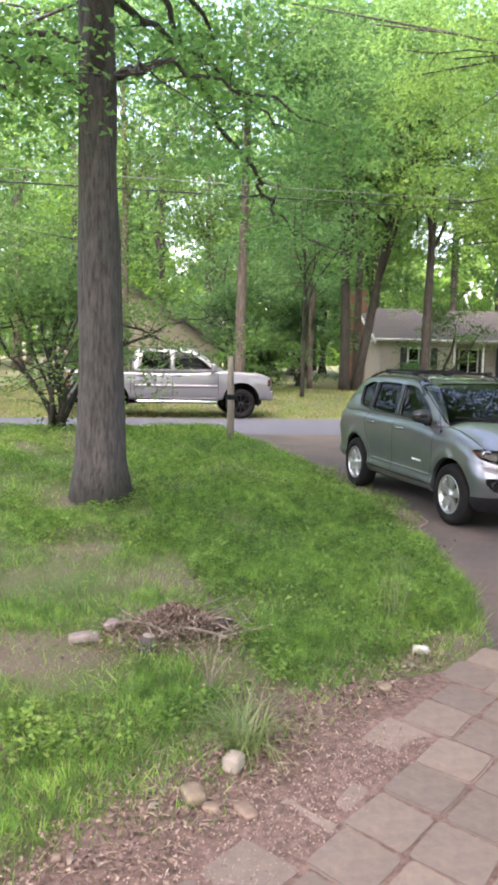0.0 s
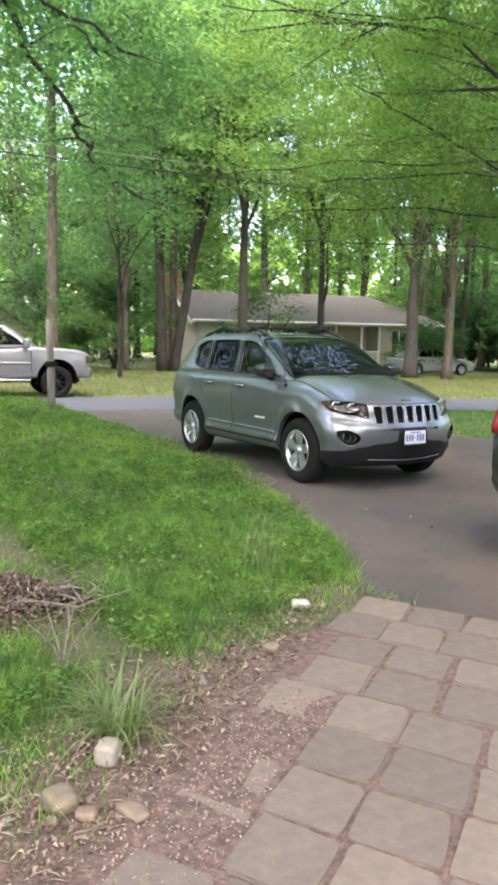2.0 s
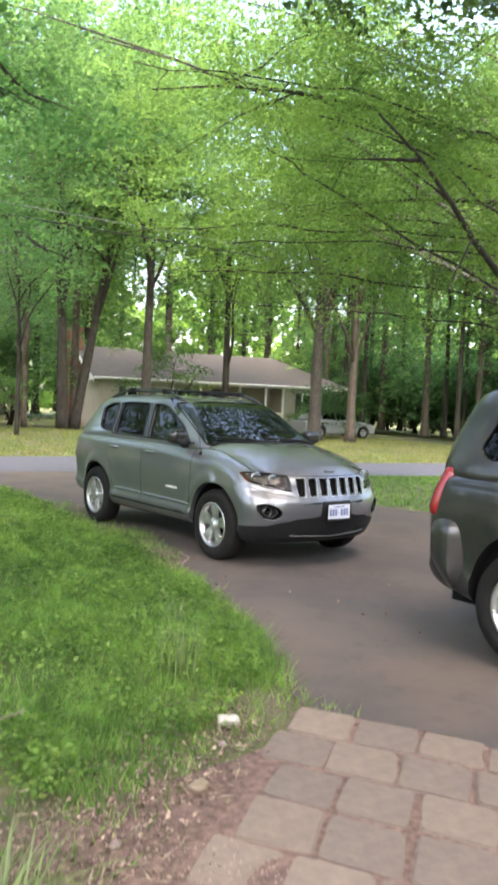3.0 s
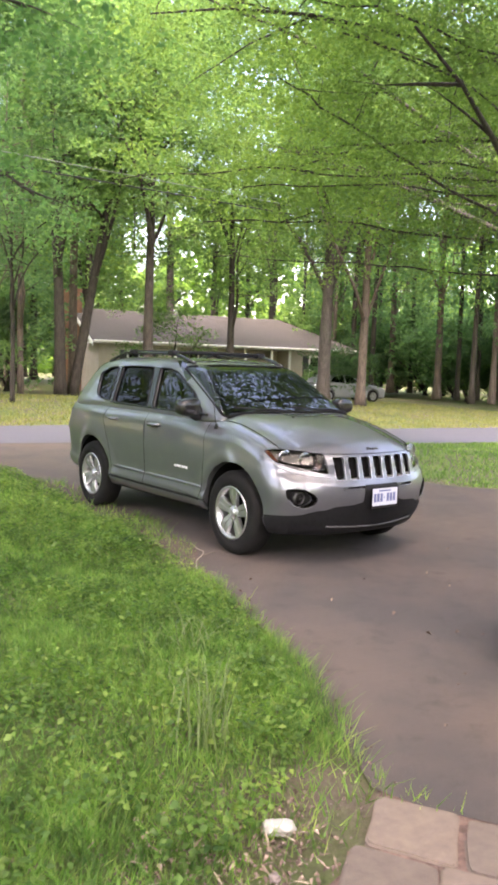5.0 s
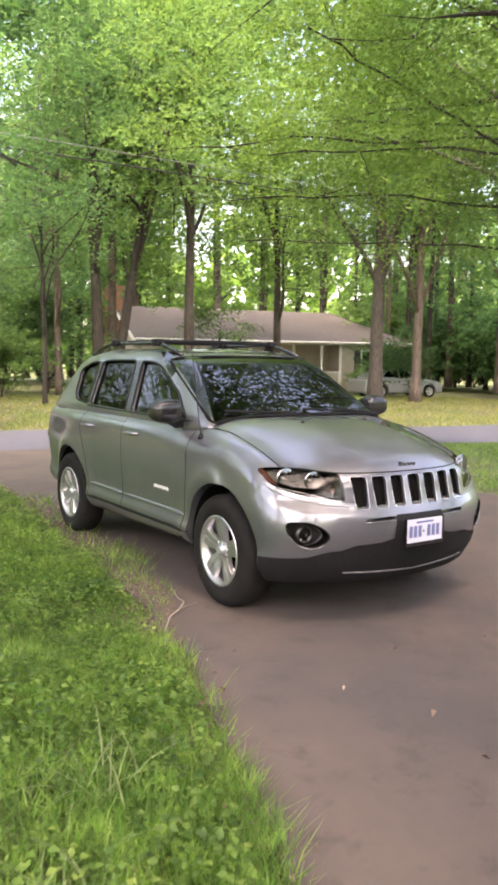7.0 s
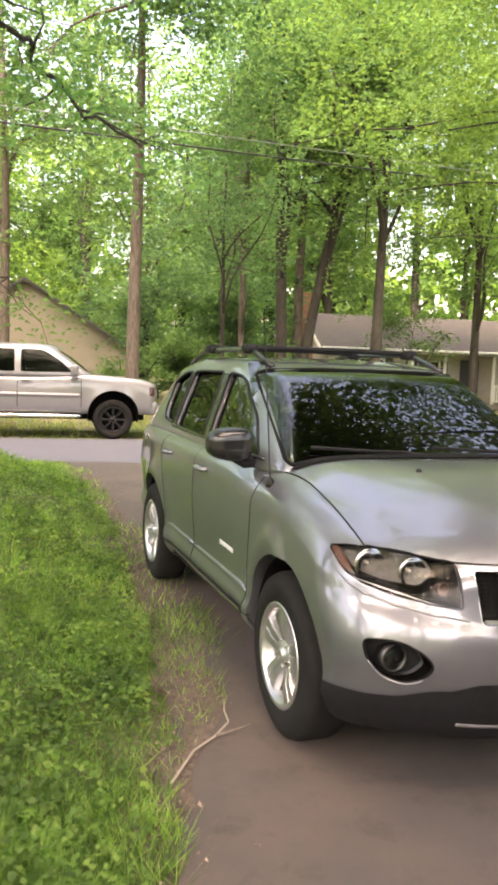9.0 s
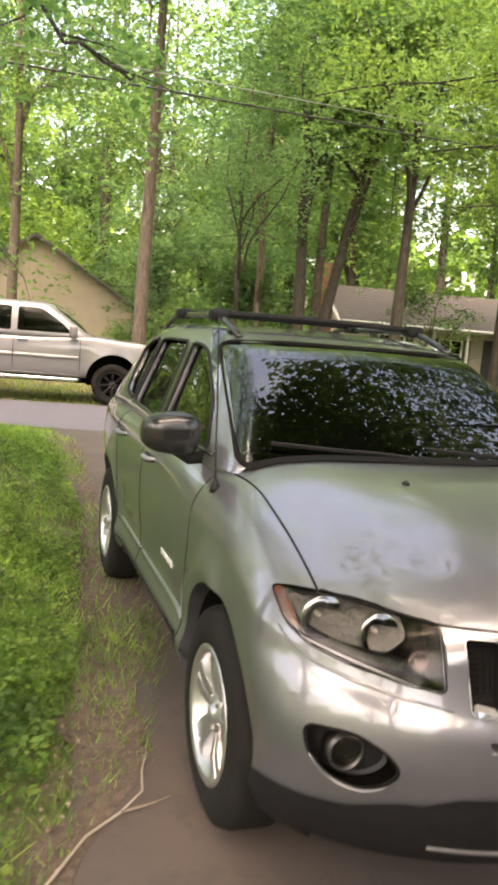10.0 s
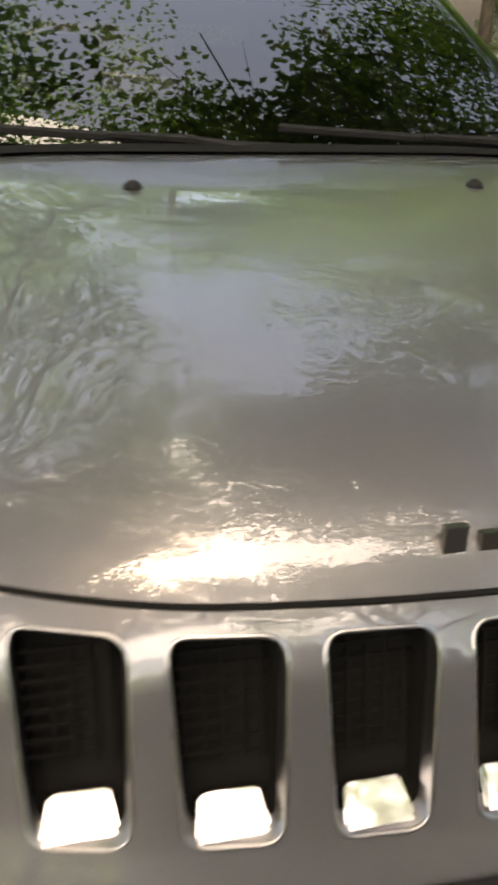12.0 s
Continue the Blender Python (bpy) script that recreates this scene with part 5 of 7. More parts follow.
    for y in (-0.1, 0.75):
        for x in (-0.4, 0.4):
            qm, fm = rbox((-0.26, -0.09, 0.8), (0.26, 0.09, 1.62), 0.07, (4, 3, 5))
            qm[:, 1] += y + 0.3 + (qm[:, 2] - 0.8) * 0.15
            part("seat", solid(qm + np.array((x, 0, 0)), fm), M_CLOTH, car, smooth=True)
    return car


build_pickup()


# the charcoal SUV parked ahead of the grey one, seen from behind its side
def build_dark_suv():
    car = thing("suv", pose(0.05, -6.43, -0.06, 0, 0, 2) @ Matrix.Scale(1.09, 4), "charcoal suv with red tail lights parked on the driveway", "car")
    q, f = rbox((-0.9, -2.2, 0.24), (0.9, 2.26, 1.1), 0.085, (14, 44, 12))

    def low(q):
        r = suv_lower(q)
        back = smooth01(1.9, 2.26, q[:, 1])
        r[:, 1] += back * (0.02 - 0.06 * smooth01(0.5, 0.3, r[:, 2]))
        r[:, 0] *= 1.02
        return r

    shape = solid(low(q), f)
    bvh = tree_of(shape.mesh("plain", M_PAINT_DARK))
    cut = []
    for y in (-1.35, 1.317):
        for sx in (-1, 1):
            ring = [(y + 0.44 * math.cos(a), 0.38 + 0.44 * math.sin(a)) for a in np.linspace(0, 2 * math.pi, 36, endpoint=False)]
            cut.append(Shape().prism(ring, sx * 0.52, sx * 1.4, "x"))
    cut.append(Shape().box((-0.74, -0.95, 0.42), (0.74, 1.9, 1.5)))
    part("body", carve(shape, M_PAINT_DARK, cut), M_PAINT_DARK, car)

    def tall(q, i):
        r = suv_upper(q, i)
        r[:, 1] += q[:, 1] ** 2 * (0.03 + 0.16 * q[:, 2])
        r[:, 2] = 1.06 + (r[:, 2] - 1.06) * 1.22
        return r

    wins = [("front_window", [(-0.75, 1.17), (-0.05, 1.62), (0.25, 1.66), (0.18, 1.17)]), ("rear_window", [(0.28, 1.17), (0.36, 1.66), (1.02, 1.66), (0.98, 1.17)]), ("quarter_window", [(1.10, 1.22), (1.14, 1.65), (1.66, 1.61), (1.80, 1.30), (1.72, 1.23)])]
    qc, fc = rbox((-1, 0, 0), (1, 1, 1), 0.13, (14, 26, 9))
    skin = tree_of(solid(tall(qc, 0.0), fc).mesh("plain", M_PAINT_DARK))
    simple_cabin(tall, wins, M_GLASS_TRUCK, M_PAINT_DARK, car, ([(-0.74, 1.16), (0.74, 1.16), (0.6, 1.58), (-0.6, 1.58)], -2, 0.3), ([(-0.62, 1.2), (0.62, 1.2), (0.52, 1.54), (-0.52, 1.54)], 1.6, 3))
    for sx in (-1, 1):
        stem = []
        for k in range(9):
            z = 0.84 + 0.04 * k
            hits = [h for h in (b.ray_cast(Vector((sx * 2.3, 3.55, z)), Vector((-sx, -1, 0)).normalized())[0] for b in (bvh, skin)) if h]
            stem.append(max(hits, key=lambda h: h.y) + Vector((-sx * 0.022, -0.022, 0)))
        part("tail_light", Shape().tube(stem, [0.05] + [0.062] * 7 + [0.045], 10), M_RED, car, "tall red tail light", smooth=True)
        for y in (-1.35, 1.317):
            wheel(car, sx * 0.82, y, 0.36, 0.365, 0.225, 0.23, 5, side=sx)
            lin = Shape()
            angs = np.linspace(radians(-15), radians(195), 21)
            lin.prism([(y + 0.43 * math.cos(a), 0.38 + 0.43 * math.sin(a)) for a in angs], sx * 0.525, sx * 0.53, "x")
            part("arch_liner", lin, M_VOID, car)
        part("side_strip", Shape().tube([onto(bvh, (sx * 3, y, 0.72), (-sx, 0, 0), 0.004) for y in np.linspace(-0.85, 0.86, 12)], 0.016, 6), M_PLASTIC, car, smooth=True)
        part("roof_rail", Shape().tube([(sx * 0.5, -0.1, 1.74), (sx * 0.5, 0.0, 1.81), (sx * 0.5, 1.5, 1.8), (sx * 0.5, 1.62, 1.72)], 0.018, 8), M_PLASTIC, car, smooth=True)
    qb, fb = rbox((-0.93, 1.775, 0.36), (0.93, 2.24, 0.85), 0.12, (14, 8, 8))
    qb[:, 0] *= 0.955 + 0.045 * smooth01(1.775, 2.0, qb[:, 1])
    qb[:, 1] -= 0.2 * np.abs(qb[:, 0] / 0.93) ** 4 * smooth01(1.8, 2.2, qb[:, 1]) + 0.12 * smooth01(0.6, 0.36, qb[:, 2]) * smooth01(1.85, 2.2, qb[:, 1])
    part("rear_bumper", solid(qb, fb), M_PAINT_DARK, car, smooth=True)
    part("underbody", Shape().box((-0.7, -2.0, 0.26), (0.7, 2.0, 0.34)), M_VOID, car)


build_dark_suv()


# the pale car before the far house
def build_sedan():
    car = thing("sedan", pose(24.3, 23.4, float(ground_z(24.3, 23.4)), 0, 0, 79), "pale silver car parked before the house", "car")
    q, f = rbox((-0.88, -2.25, 0.22), (0.88, 2.25, 0.95), 0.1, (8, 30, 6))
    z = (q[:, 2] - 0.22) / 0.73
    top = pw(q[:, 1], [-2.25, -1.5, -1.0, 1.3, 2.25], [0.7, 0.86, 0.92, 0.95, 0.88])
    q[:, 1] += 0.25 * np.abs(q[:, 0]) ** 3 * smooth01(-1.5, -2.25, q[:, 1])
    q[:, 2] = 0.22 + z * (top - 0.22)
    shape = solid(q, f)
    cut = []
    for y in (-1.35, 1.35):
        for sx in (-1, 1):
            cut.append(Shape().prism([(y + 0.37 * math.cos(a), 0.33 + 0.37 * math.sin(a)) for a in np.linspace(0, 2 * math.pi, 24, endpoint=False)], sx * 0.5, sx * 1.4, "x"))
            wheel(car, sx * 0.78, y, 0.31, 0.315, 0.2, 0.2, 5, side=sx)
    cut.append(Shape().box((-0.72, -0.8, 0.4), (0.72, 1.4, 1.3)))
    part("body", carve(shape, M_PAINT_FAR, cut), M_PAINT_FAR, car)

    def up(q, inset):
        u, v, w = q[:, 0], q[:, 1], q[:, 2]
        hw = pw(w, [0, 0.5, 1], [0.84, 0.74, 0.58]) - inset
        yf, yr = pw(w, [0, 0.5, 1], [-1.1, -0.6, -0.15]) + inset, pw(w, [0, 0.5, 1], [1.9, 1.6, 1.1]) - inset
        return np.stack([u * hw, yf + v * (yr - yf) + 0.15 * u * u * (1 - v) ** 2, 0.88 + w * (0.56 - 0.03 * u * u - inset)], 1)

    simple_cabin(up, [("front_window", [(-0.6, 0.98), (-0.1, 1.32), (0.3, 1.35), (0.3, 0.97)]), ("rear_window", [(0.38, 0.97), (0.38, 1.35), (0.9, 1.32), (1.3, 1.0)])], M_GLASS_DARK, M_PAINT_FAR, car, ([(-0.7, 0.97), (0.7, 0.97), (0.52, 1.36), (-0.52, 1.36)], -2, 0.2))


build_sedan()

# ---- houses ----
M_SIDING = mat("cream_siding", (0.4, 0.355, 0.3), 0.7, var=0.08, scale=3)
M_SIDING_TAN = mat("tan_siding", (0.3, 0.25, 0.195), 0.75, var=0.08, scale=2)
M_TRIM = mat("white_trim", (0.75, 0.74, 0.7), 0.6, var=0.05)
M_ROOF = mat("grey_shingles", (0.105, 0.092, 0.086), 0.9, var=0.3, scale=18, bumps=0.5, bscale=30)
M_BRICK = mat("brick_face", (0.25, 0.13, 0.085), 0.9, var=0.25, scale=6)
M_SHUTTER = mat("dark_shutter", (0.03, 0.032, 0.034), 0.6)
M_WOOD = mat("weathered_wood", (0.2, 0.17, 0.14), 0.9, var=0.35, scale=9, bumps=0.6, bscale=40, stretch=(1, 1, 0.15))


def lap_siding(x0, x1, z0, z1, y, step=0.16, top=None):
    """Overlapping boards on a wall facing -y; top(x) trims under a gable."""
    s = Shape()
    z = z0
    while z < z1 - 1e-6:
        zt = min(z + step, z1)
        a0, a1, b0, b1 = x0, x1, x0, x1
        if top:
            a0, a1 = top(z)
            b0, b1 = top(zt)
        if a1 - a0 > 0.05:
            s.add([(a0, y - 0.022, z), (a1, y - 0.022, z), (b1, y - 0.004, zt), (b0, y - 0.004, zt), (a0, y, z), (a1, y, z)], [(0, 1, 2, 3), (4, 5, 1, 0)])
        z = zt
    return s


def window_unit(house, x0, x1, z0, z1, y, shutters=True):
    w = part("window", Shape().box((x0, y - 0.012, z0), (x1, y + 0.02, z1)), M_GLASS_DARK, house)
    # black sheet behind the pane, its colour standing for an unlit room
    part("room_dark", Shape().box((x0, y + 0.03, z0), (x1, y + 0.05, z1)), M_VOID, w)
    f = Shape()
    for a, b, c, d in ((x0 - 0.08, x1 + 0.08, z1, z1 + 0.1), (x0 - 0.08, x1 + 0.08, z0 - 0.08, z0), (x0 - 0.08, x0, z0, z1), (x1, x1 + 0.08, z0, z1), ((x0 + x1) / 2 - 0.025, (x0 + x1) / 2 + 0.025, z0, z1)):
        f.box((a, y - 0.06, c), (b, y, d))
    f.box((x0, y - 0.055, (z0 + z1) / 2 - 0.02), (x1, y, (z0 + z1) / 2 + 0.02))
    part("frame", f, M_TRIM, w)
    if shutters:
        for a in (x0 - 0.46, x1 + 0.1):
            s = Shape().box((a, y - 0.05, z0 - 0.05), (a + 0.36, y - 0.02, z1 + 0.08))
            for k in range(12):
                z = z0 + (z1 - z0) * k / 12
                s.box((a + 0.04, y - 0.06, z), (a + 0.32, y - 0.048, z + 0.05))
            part("shutter", s, M_SHUTTER, w)


def build_ranch():
    h = thing("house", pose(13.2, 29.1, -0.12, 0, 0, -11), "cream single storey house with a grey shingle roof and a porch", "house")
    L, D, E, R = 14.6, 8.0, 2.62, 4.3
    wall = Shape()
    wall.box((0, 1.6, 0), (L, D, E))
    wall.box((0, 0.0, 0), (3.9, 1.6, E))
    wall.box((10.8, 0.0, 0), (L, 1.6, E))
    wall.prism([(0.0, E), (D, E), (D / 2, R - 0.12)], 0.0, 0.2, "x")
    part("wall", wall, M_SIDING, h)
    for a, b in ((0, 3.9), (10.8, L)):
        part("siding", lap_siding(a, b, 0.3, E, -0.003), M_SIDING, h)
    part("porch_siding", lap_siding(3.9, 10.8, 0.3, E, 1.597), M_SIDING, h)
    for sgn, name in ((1, "roof"), (-1, "rear_roof")):
        y0, yr = (-0.45, D / 2) if sgn > 0 else (D + 0.45, D / 2)
        deck = part(name, Shape().add([(-0.4, y0, E - 0.1), (L + 0.5, y0, E - 0.1), (L - 2.5, yr, R), (-0.4, yr, R), (-0.4, y0, E + 0.0), (L + 0.5, y0, E + 0.0), (L - 2.5, yr, R + 0.1), (-0.4, yr, R + 0.1)], [(3, 2, 1, 0), (4, 5, 6, 7), (0, 1, 5, 4), (1, 2, 6, 5), (2, 3, 7, 6), (3, 0, 4, 7)]), M_ROOF, h, "grey shingle roof")
        n = 22
        for k in range(n):
            t0, t1 = k / n, (k + 1) / n
            ya, yb = y0 + (yr - y0) * t0, y0 + (yr - y0) * t1
            za, zb = E - 0.1 + (R - E + 0.1) * t0, E - 0.1 + (R - E + 0.1) * t1
            xr0, xr1 = L + 0.5 - 3.0 * t0, L + 0.5 - 3.0 * t1
            part("shingle_course", Shape().add([(-0.4, ya, za + 0.135), (xr0, ya, za + 0.135), (xr1, yb, zb + 0.115), (-0.4, yb, zb + 0.115), (-0.4, ya, za + 0.1), (xr0, ya, za + 0.1)], [(0, 1, 2, 3), (4, 5, 1, 0)]), M_ROOF, deck)
    part("hip", Shape().add([(L + 0.5, -0.45, E + 0.06), (L + 0.5, D + 0.45, E + 0.06), (L - 2.5, D / 2, R + 0.145)], [(0, 1, 2)]), M_ROOF, h)
    soffit = Shape().box((-0.4, -0.45, E - 0.1), (L + 0.5, 1.6, E - 0.06))
    part("soffit", soffit, M_TRIM, h)
    part("gutter", Shape().tube([(-0.4, -0.5, E), (L + 0.5, -0.5, E)], 0.06, 6), M_TRIM, h)
    part("bargeboard", Shape().prism([(-0.47, E - 0.05), (D / 2, R + 0.1), (D / 2, R - 0.12), (-0.47, E - 0.25)], -0.44, -0.4, "x"), M_TRIM, h)
    for x in (4.0, 5.6, 8.0, 9.6, 10.7):
        part("porch_post", Shape().box((x - 0.06, -0.1, 0.25), (x + 0.06, 0.02, E - 0.1)), M_TRIM, h, bevel=0.01)
    part("porch_floor", Shape().box((3.9, -0.2, 0), (10.8, 1.6, 0.25)), M_WOOD, h)
    rail = part("porch_rail", Shape().box((8.0, -0.07, 1.08), (10.7, -0.01, 1.15)), M_TRIM, h)
    part("lower_rail", Shape().box((8.0, -0.06, 0.36), (10.7, -0.02, 0.42)), M_TRIM, rail)
    for k in range(20):
        part("baluster", Shape().box((8.1 + k * 0.13, -0.055, 0.42), (8.1 + k * 0.13 + 0.045, -0.025, 1.08)), M_TRIM, rail)
    door = part("door", Shape().box((7.0, 1.5, 0.25), (7.95, 1.56, 2.3)), M_SHUTTER, h, "dark front door", bevel=0.01)
    part("door_panel", Shape().box((7.12, 1.48, 1.3), (7.83, 1.5, 2.15)), M_SHUTTER, door)
    window_unit(h, 1.5, 2.6, 0.95, 2.15, -0.03)
    window_unit(h, 12.0, 13.2, 0.7, 2.2, -0.03)
    window_unit(h, 4.9, 5.9, 0.95, 2.15, 1.57)
    ch = part("chimney", Shape().box((-0.75, 3.2, 0), (-0.02, 4.6, 5.35)), M_BRICK, h, "brick chimney on the end wall")
    for k in range(60):
        z = 0.1 + k * 0.087
        s = Shape()
        for j in range(7):
            o = 0.1 * (k % 2)
            s.box((-0.762, 3.2 + j * 0.2 + o * 0.5, z), (-0.75, 3.2 + j * 0.2 + 0.188 + o * 0.5, z + 0.075))
        part("brick_course", s, M_BRICK, ch)
    # end wall boards
    s = Shape()
    for k in range(24):
        z = 0.3 + k * 0.165
        half = D / 2 if z < E else max(0.05, D / 2 * (R - z) / (R - E))
        s.add([(-0.022, D / 2 - half, z), (-0.022, D / 2 + half, z), (-0.004, D / 2 + half, z + 0.165), (-0.004, D / 2 - half, z + 0.165)], [(1, 0, 3, 2)])
    part("end_siding", s, M_SIDING, h)


build_ranch()


def build_gable():
    h = thing("house", pose(-0.35, 26.5, 0.05, 0, 0, -4), "tan house with a plain gable wall behind the pickup", "house")
    W, E, R, D = 3.9, 1.98, 4.35, 10
    wall = Shape().prism([(-W, 0), (W, 0), (W, E), (0, R), (-W, E)], 0, 0.25, "y")
    wall.box((-W, 0.25, 0), (-W + 0.2, D, E))
    wall.box((W - 0.2, 0.25, 0), (W, D, E))
    part("wall", wall, M_SIDING_TAN, h)
    part("siding", lap_siding(-W, W, 0.2, R - 0.1, -0.004, 0.115, lambda z: (-W, W) if z < E else (-W * (R - z) / (R - E), W * (R - z) / (R - E))), M_SIDING_TAN, h)
    for sx in (-1, 1):
        dx = W + 0.35
        s = Shape().prism([(sx * dx, E - 0.28), (0, R + 0.03), (0, R + 0.12), (sx * dx, E - 0.18)], -0.3, D, "y")
        part("roof", s, M_ROOF, h)
        part("bargeboard", Shape().prism([(sx * dx, E - 0.32), (0, R - 0.02), (0, R + 0.05), (sx * dx, E - 0.25)], -0.34, -0.3, "y"), M_SHUTTER, h)


build_gable()

# ---- post and wires ----
post = thing("wooden_post", pose(-2.08, 4.0, float(ground_z(-2.08, 4.0))), "weathered grey wooden post with a black clamp by the road", "post")
part("post", Shape().tube([(0, 0, -0.1), (0.005, 0, 0.6), (-0.01, 0, 1.0), (-0.015, 0.01, 1.45)], [0.062, 0.06, 0.056, 0.05], 10, bumpy=0.08), M_WOOD, post, smooth=True)
part("clamp", Shape().box((-0.1, -0.08, 0.70), (0.1, 0.02, 0.79)), M_PLASTIC, post, bevel=0.02)

M_CABLE = mat("black_cable", (0.02, 0.02, 0.02), 0.5)
M_CABLE_GREY = mat("grey_cable", (0.17, 0.19, 0.19), 0.5)
for zl, mt, r, nm in ((0.0, M_CABLE, 0.021, "black"), (0.3, M_CABLE_GREY, 0.012, "thin grey")):
    a, b = Vector((-34, 3.9, 3.9 + zl)), Vector((34, 20.25, 8.2 + zl))
    pts = []
    for k in range(41):
        t = k / 40
        p = a.lerp(b, t)
        pts.append(p)
    tagged(new("overhead_wire", Shape().tube(pts, r, 6).mesh("overhead_wire", mt, True)), nm + " overhead wire along the road", "wire", group="overhead wires")

# ---- stone path ----
PX, PY = -2.58, -4.63
UX, UY = -0.81, -0.586

M_PAVER = bpy.data.materials.new("paver_stone")
M_PAVER.use_nodes = True
_nt = M_PAVER.node_tree
_b = _nt.nodes["Principled BSDF"]
_b.inputs["Roughness"].default_value = 0.85
_info = _nt.nodes.new("ShaderNodeObjectInfo")
_c = ramp(_nt, _info.outputs["Random"], [(0.0, (0.13, 0.101, 0.085)), (0.5, (0.158, 0.122, 0.1)), (1.0, (0.192, 0.147, 0.118))])
_c = mix(_nt, 1.0, _c, ramp(_nt, noise_node(_nt, 14, 8, 0.7), [(0.3, (0.72, 0.72, 0.74)), (0.7, (1.12, 1.1, 1.06))]), "MULTIPLY")
_c = mix(_nt, ramp(_nt, noise_node(_nt, 4, 6, 0.7), [(0.5, (0, 0, 0)), (0.8, (0.25, 0.25, 0.25))]), _c, (0.16, 0.14, 0.11))
_nt.links.new(_c, _b.inputs["Base Color"])
bump(_nt, noise_node(_nt, 70, 6, 0.75), 0.5, 0.01, _b)

soil = Shape()
for i in range(41):
    for j in range(21):
        s_ = -0.25 + 5.6 * i / 40
        rim = 0.12 + 0.68 * float(smooth01(0.3, 1.6, s_))
        d_ = -2.05 + (2.05 + rim) * j / 20
        d_ += 0.12 * math.sin(s_ * 4.1) * (d_ > 0.6) + 0.1 * math.sin(s_ * 9.7) * (d_ > 0.6)
        x, y = PX + UX * s_ + UY * d_, PY + UY * s_ - UX * d_
        x = min(x, drive_left(y) + 0.06)
        soil.v.append((x, y, float(ground_z(x, y)) + 0.002 + 0.003 * math.sin(x * 9) * math.cos(y * 8) - 0.03 * float(smooth01(rim - 0.3, rim, d_)) * (d_ > 0)))
for i in range(40):
    for j in range(20):
        a = i * 21 + j
        soil.f.append((a, a + 21, a + 22, a + 1))
path = tagged(new("path", soil.mesh("path", M_SOIL, True)), "path of worn square pavers set in sandy soil", "path", kind="structure")
prng = np.random.default_rng(5)
paver_meshes = []
for k in range(10):
    w, d = 0.166 + 0.006 * (k % 3), 0.160 + 0.006 * (k % 2)
    jit = lambda: prng.uniform(-0.012, 0.012)
    ring = [(-w + jit(), -d + jit()), (jit(), -d + 0.4 * jit()), (w + jit(), -d + jit()), (w + 0.4 * jit(), jit()), (w + jit(), d + jit()), (jit(), d + 0.4 * jit()), (-w + jit(), d + jit()), (-w + 0.4 * jit(), jit())]
    s = Shape().prism(rounded([(a + 0.1 * b, b) for a, b in ring], 0.035, 2), -0.05, 0.0, "z")
    paver_meshes.append(s.mesh("paver", M_PAVER, False, 0.009))
for course in range(15):
    shift = prng.uniform(-0.07, 0.07)
    for col in range(6):
        s_, c_ = 0.19 + course * 0.358, 0.175 + shift * (course > 0) + col * 0.347
        x, y = PX + UX * s_ + 0.5 * c_ + prng.uniform(-0.008, 0.008), PY + UY * s_ - 0.866 * c_ + prng.uniform(-0.008, 0.008)
        if x > drive_left(y) + 0.05 and course > 1:
            continue
        ob = new("paver", paver_meshes[int(prng.integers(10))])
        ob.parent = path
        sunk = 0.0085 * (c_ < 0.25) * (course > 3)
        ob.matrix_world = pose(x, y, float(ground_z(x, y)) + 0.011 - sunk + prng.uniform(-0.004, 0.004), prng.uniform(-1.2, 1.2), prng.uniform(-1.2, 1.2), math.degrees(math.atan2(UY, UX)) + prng.uniform(-2, 2))



# ---- trees of the place ----
OX, OY = -4.76, 0.35
oak_boughs = [
    ([(0.0, 0.0, 7.4), (0.7, 0.8, 6.6), (1.3, 1.4, 5.75), (2.0, 1.8, 5.0), (2.6, 2.05, 4.45), (2.9, 2.6, 4.3), (3.2, 3.0, 4.15), (3.6, 3.15, 3.85), (4.2, 3.5, 3.7)], 0.042, 1),
    ([(0.1, 0.0, 5.9), (0.9, 0.7, 5.8), (2.0, 1.0, 5.4), (3.2, 1.2, 5.1)], 0.045),
    ([(0.0, -0.1, 4.7), (0.2, -0.7, 4.9), (0.3, -1.3, 4.7), (0.1, -1.9, 4.5)], 0.03, 1),
    ([(-0.1, 0.0, 4.8), (-0.8, -0.4, 5.0), (-1.6, -0.7, 4.8), (-2.3, -0.9, 4.6)], 0.035),
    ([(-0.1, 0.0, 5.4), (-1.2, 0.6, 5.5), (-2.4, 0.9, 5.3)], 0.04),
    ([(0.1, 0.1, 5.0), (0.8, -0.2, 5.2), (1.6, -0.1, 5.0), (2.3, 0.3, 4.7)], 0.03, 1),
    ([(0.1, 0.1, 6.8), (1.2, -1.0, 7.0), (2.8, -1.8, 6.8), (4.2, -2.2, 6.5)], 0.06),
    ([(0.1, 0.1, 7.2), (1.8, 2.4, 6.8), (3.0, 4.6, 6.2)], 0.05),
]
build_tree(OX, OY, 15, 0.295, (1.4, 0.5, 11.9), (5.8, 5.4, 3.7), 3, leaf=0.13, clusters=860, per=42, spray=0.62, label="large oak with dark furrowed bark on the lawn", limbs=10, fork=0.45, sides=24, flare=1.4, boughs=oak_boughs, leaves=M_LEAF_OAK)
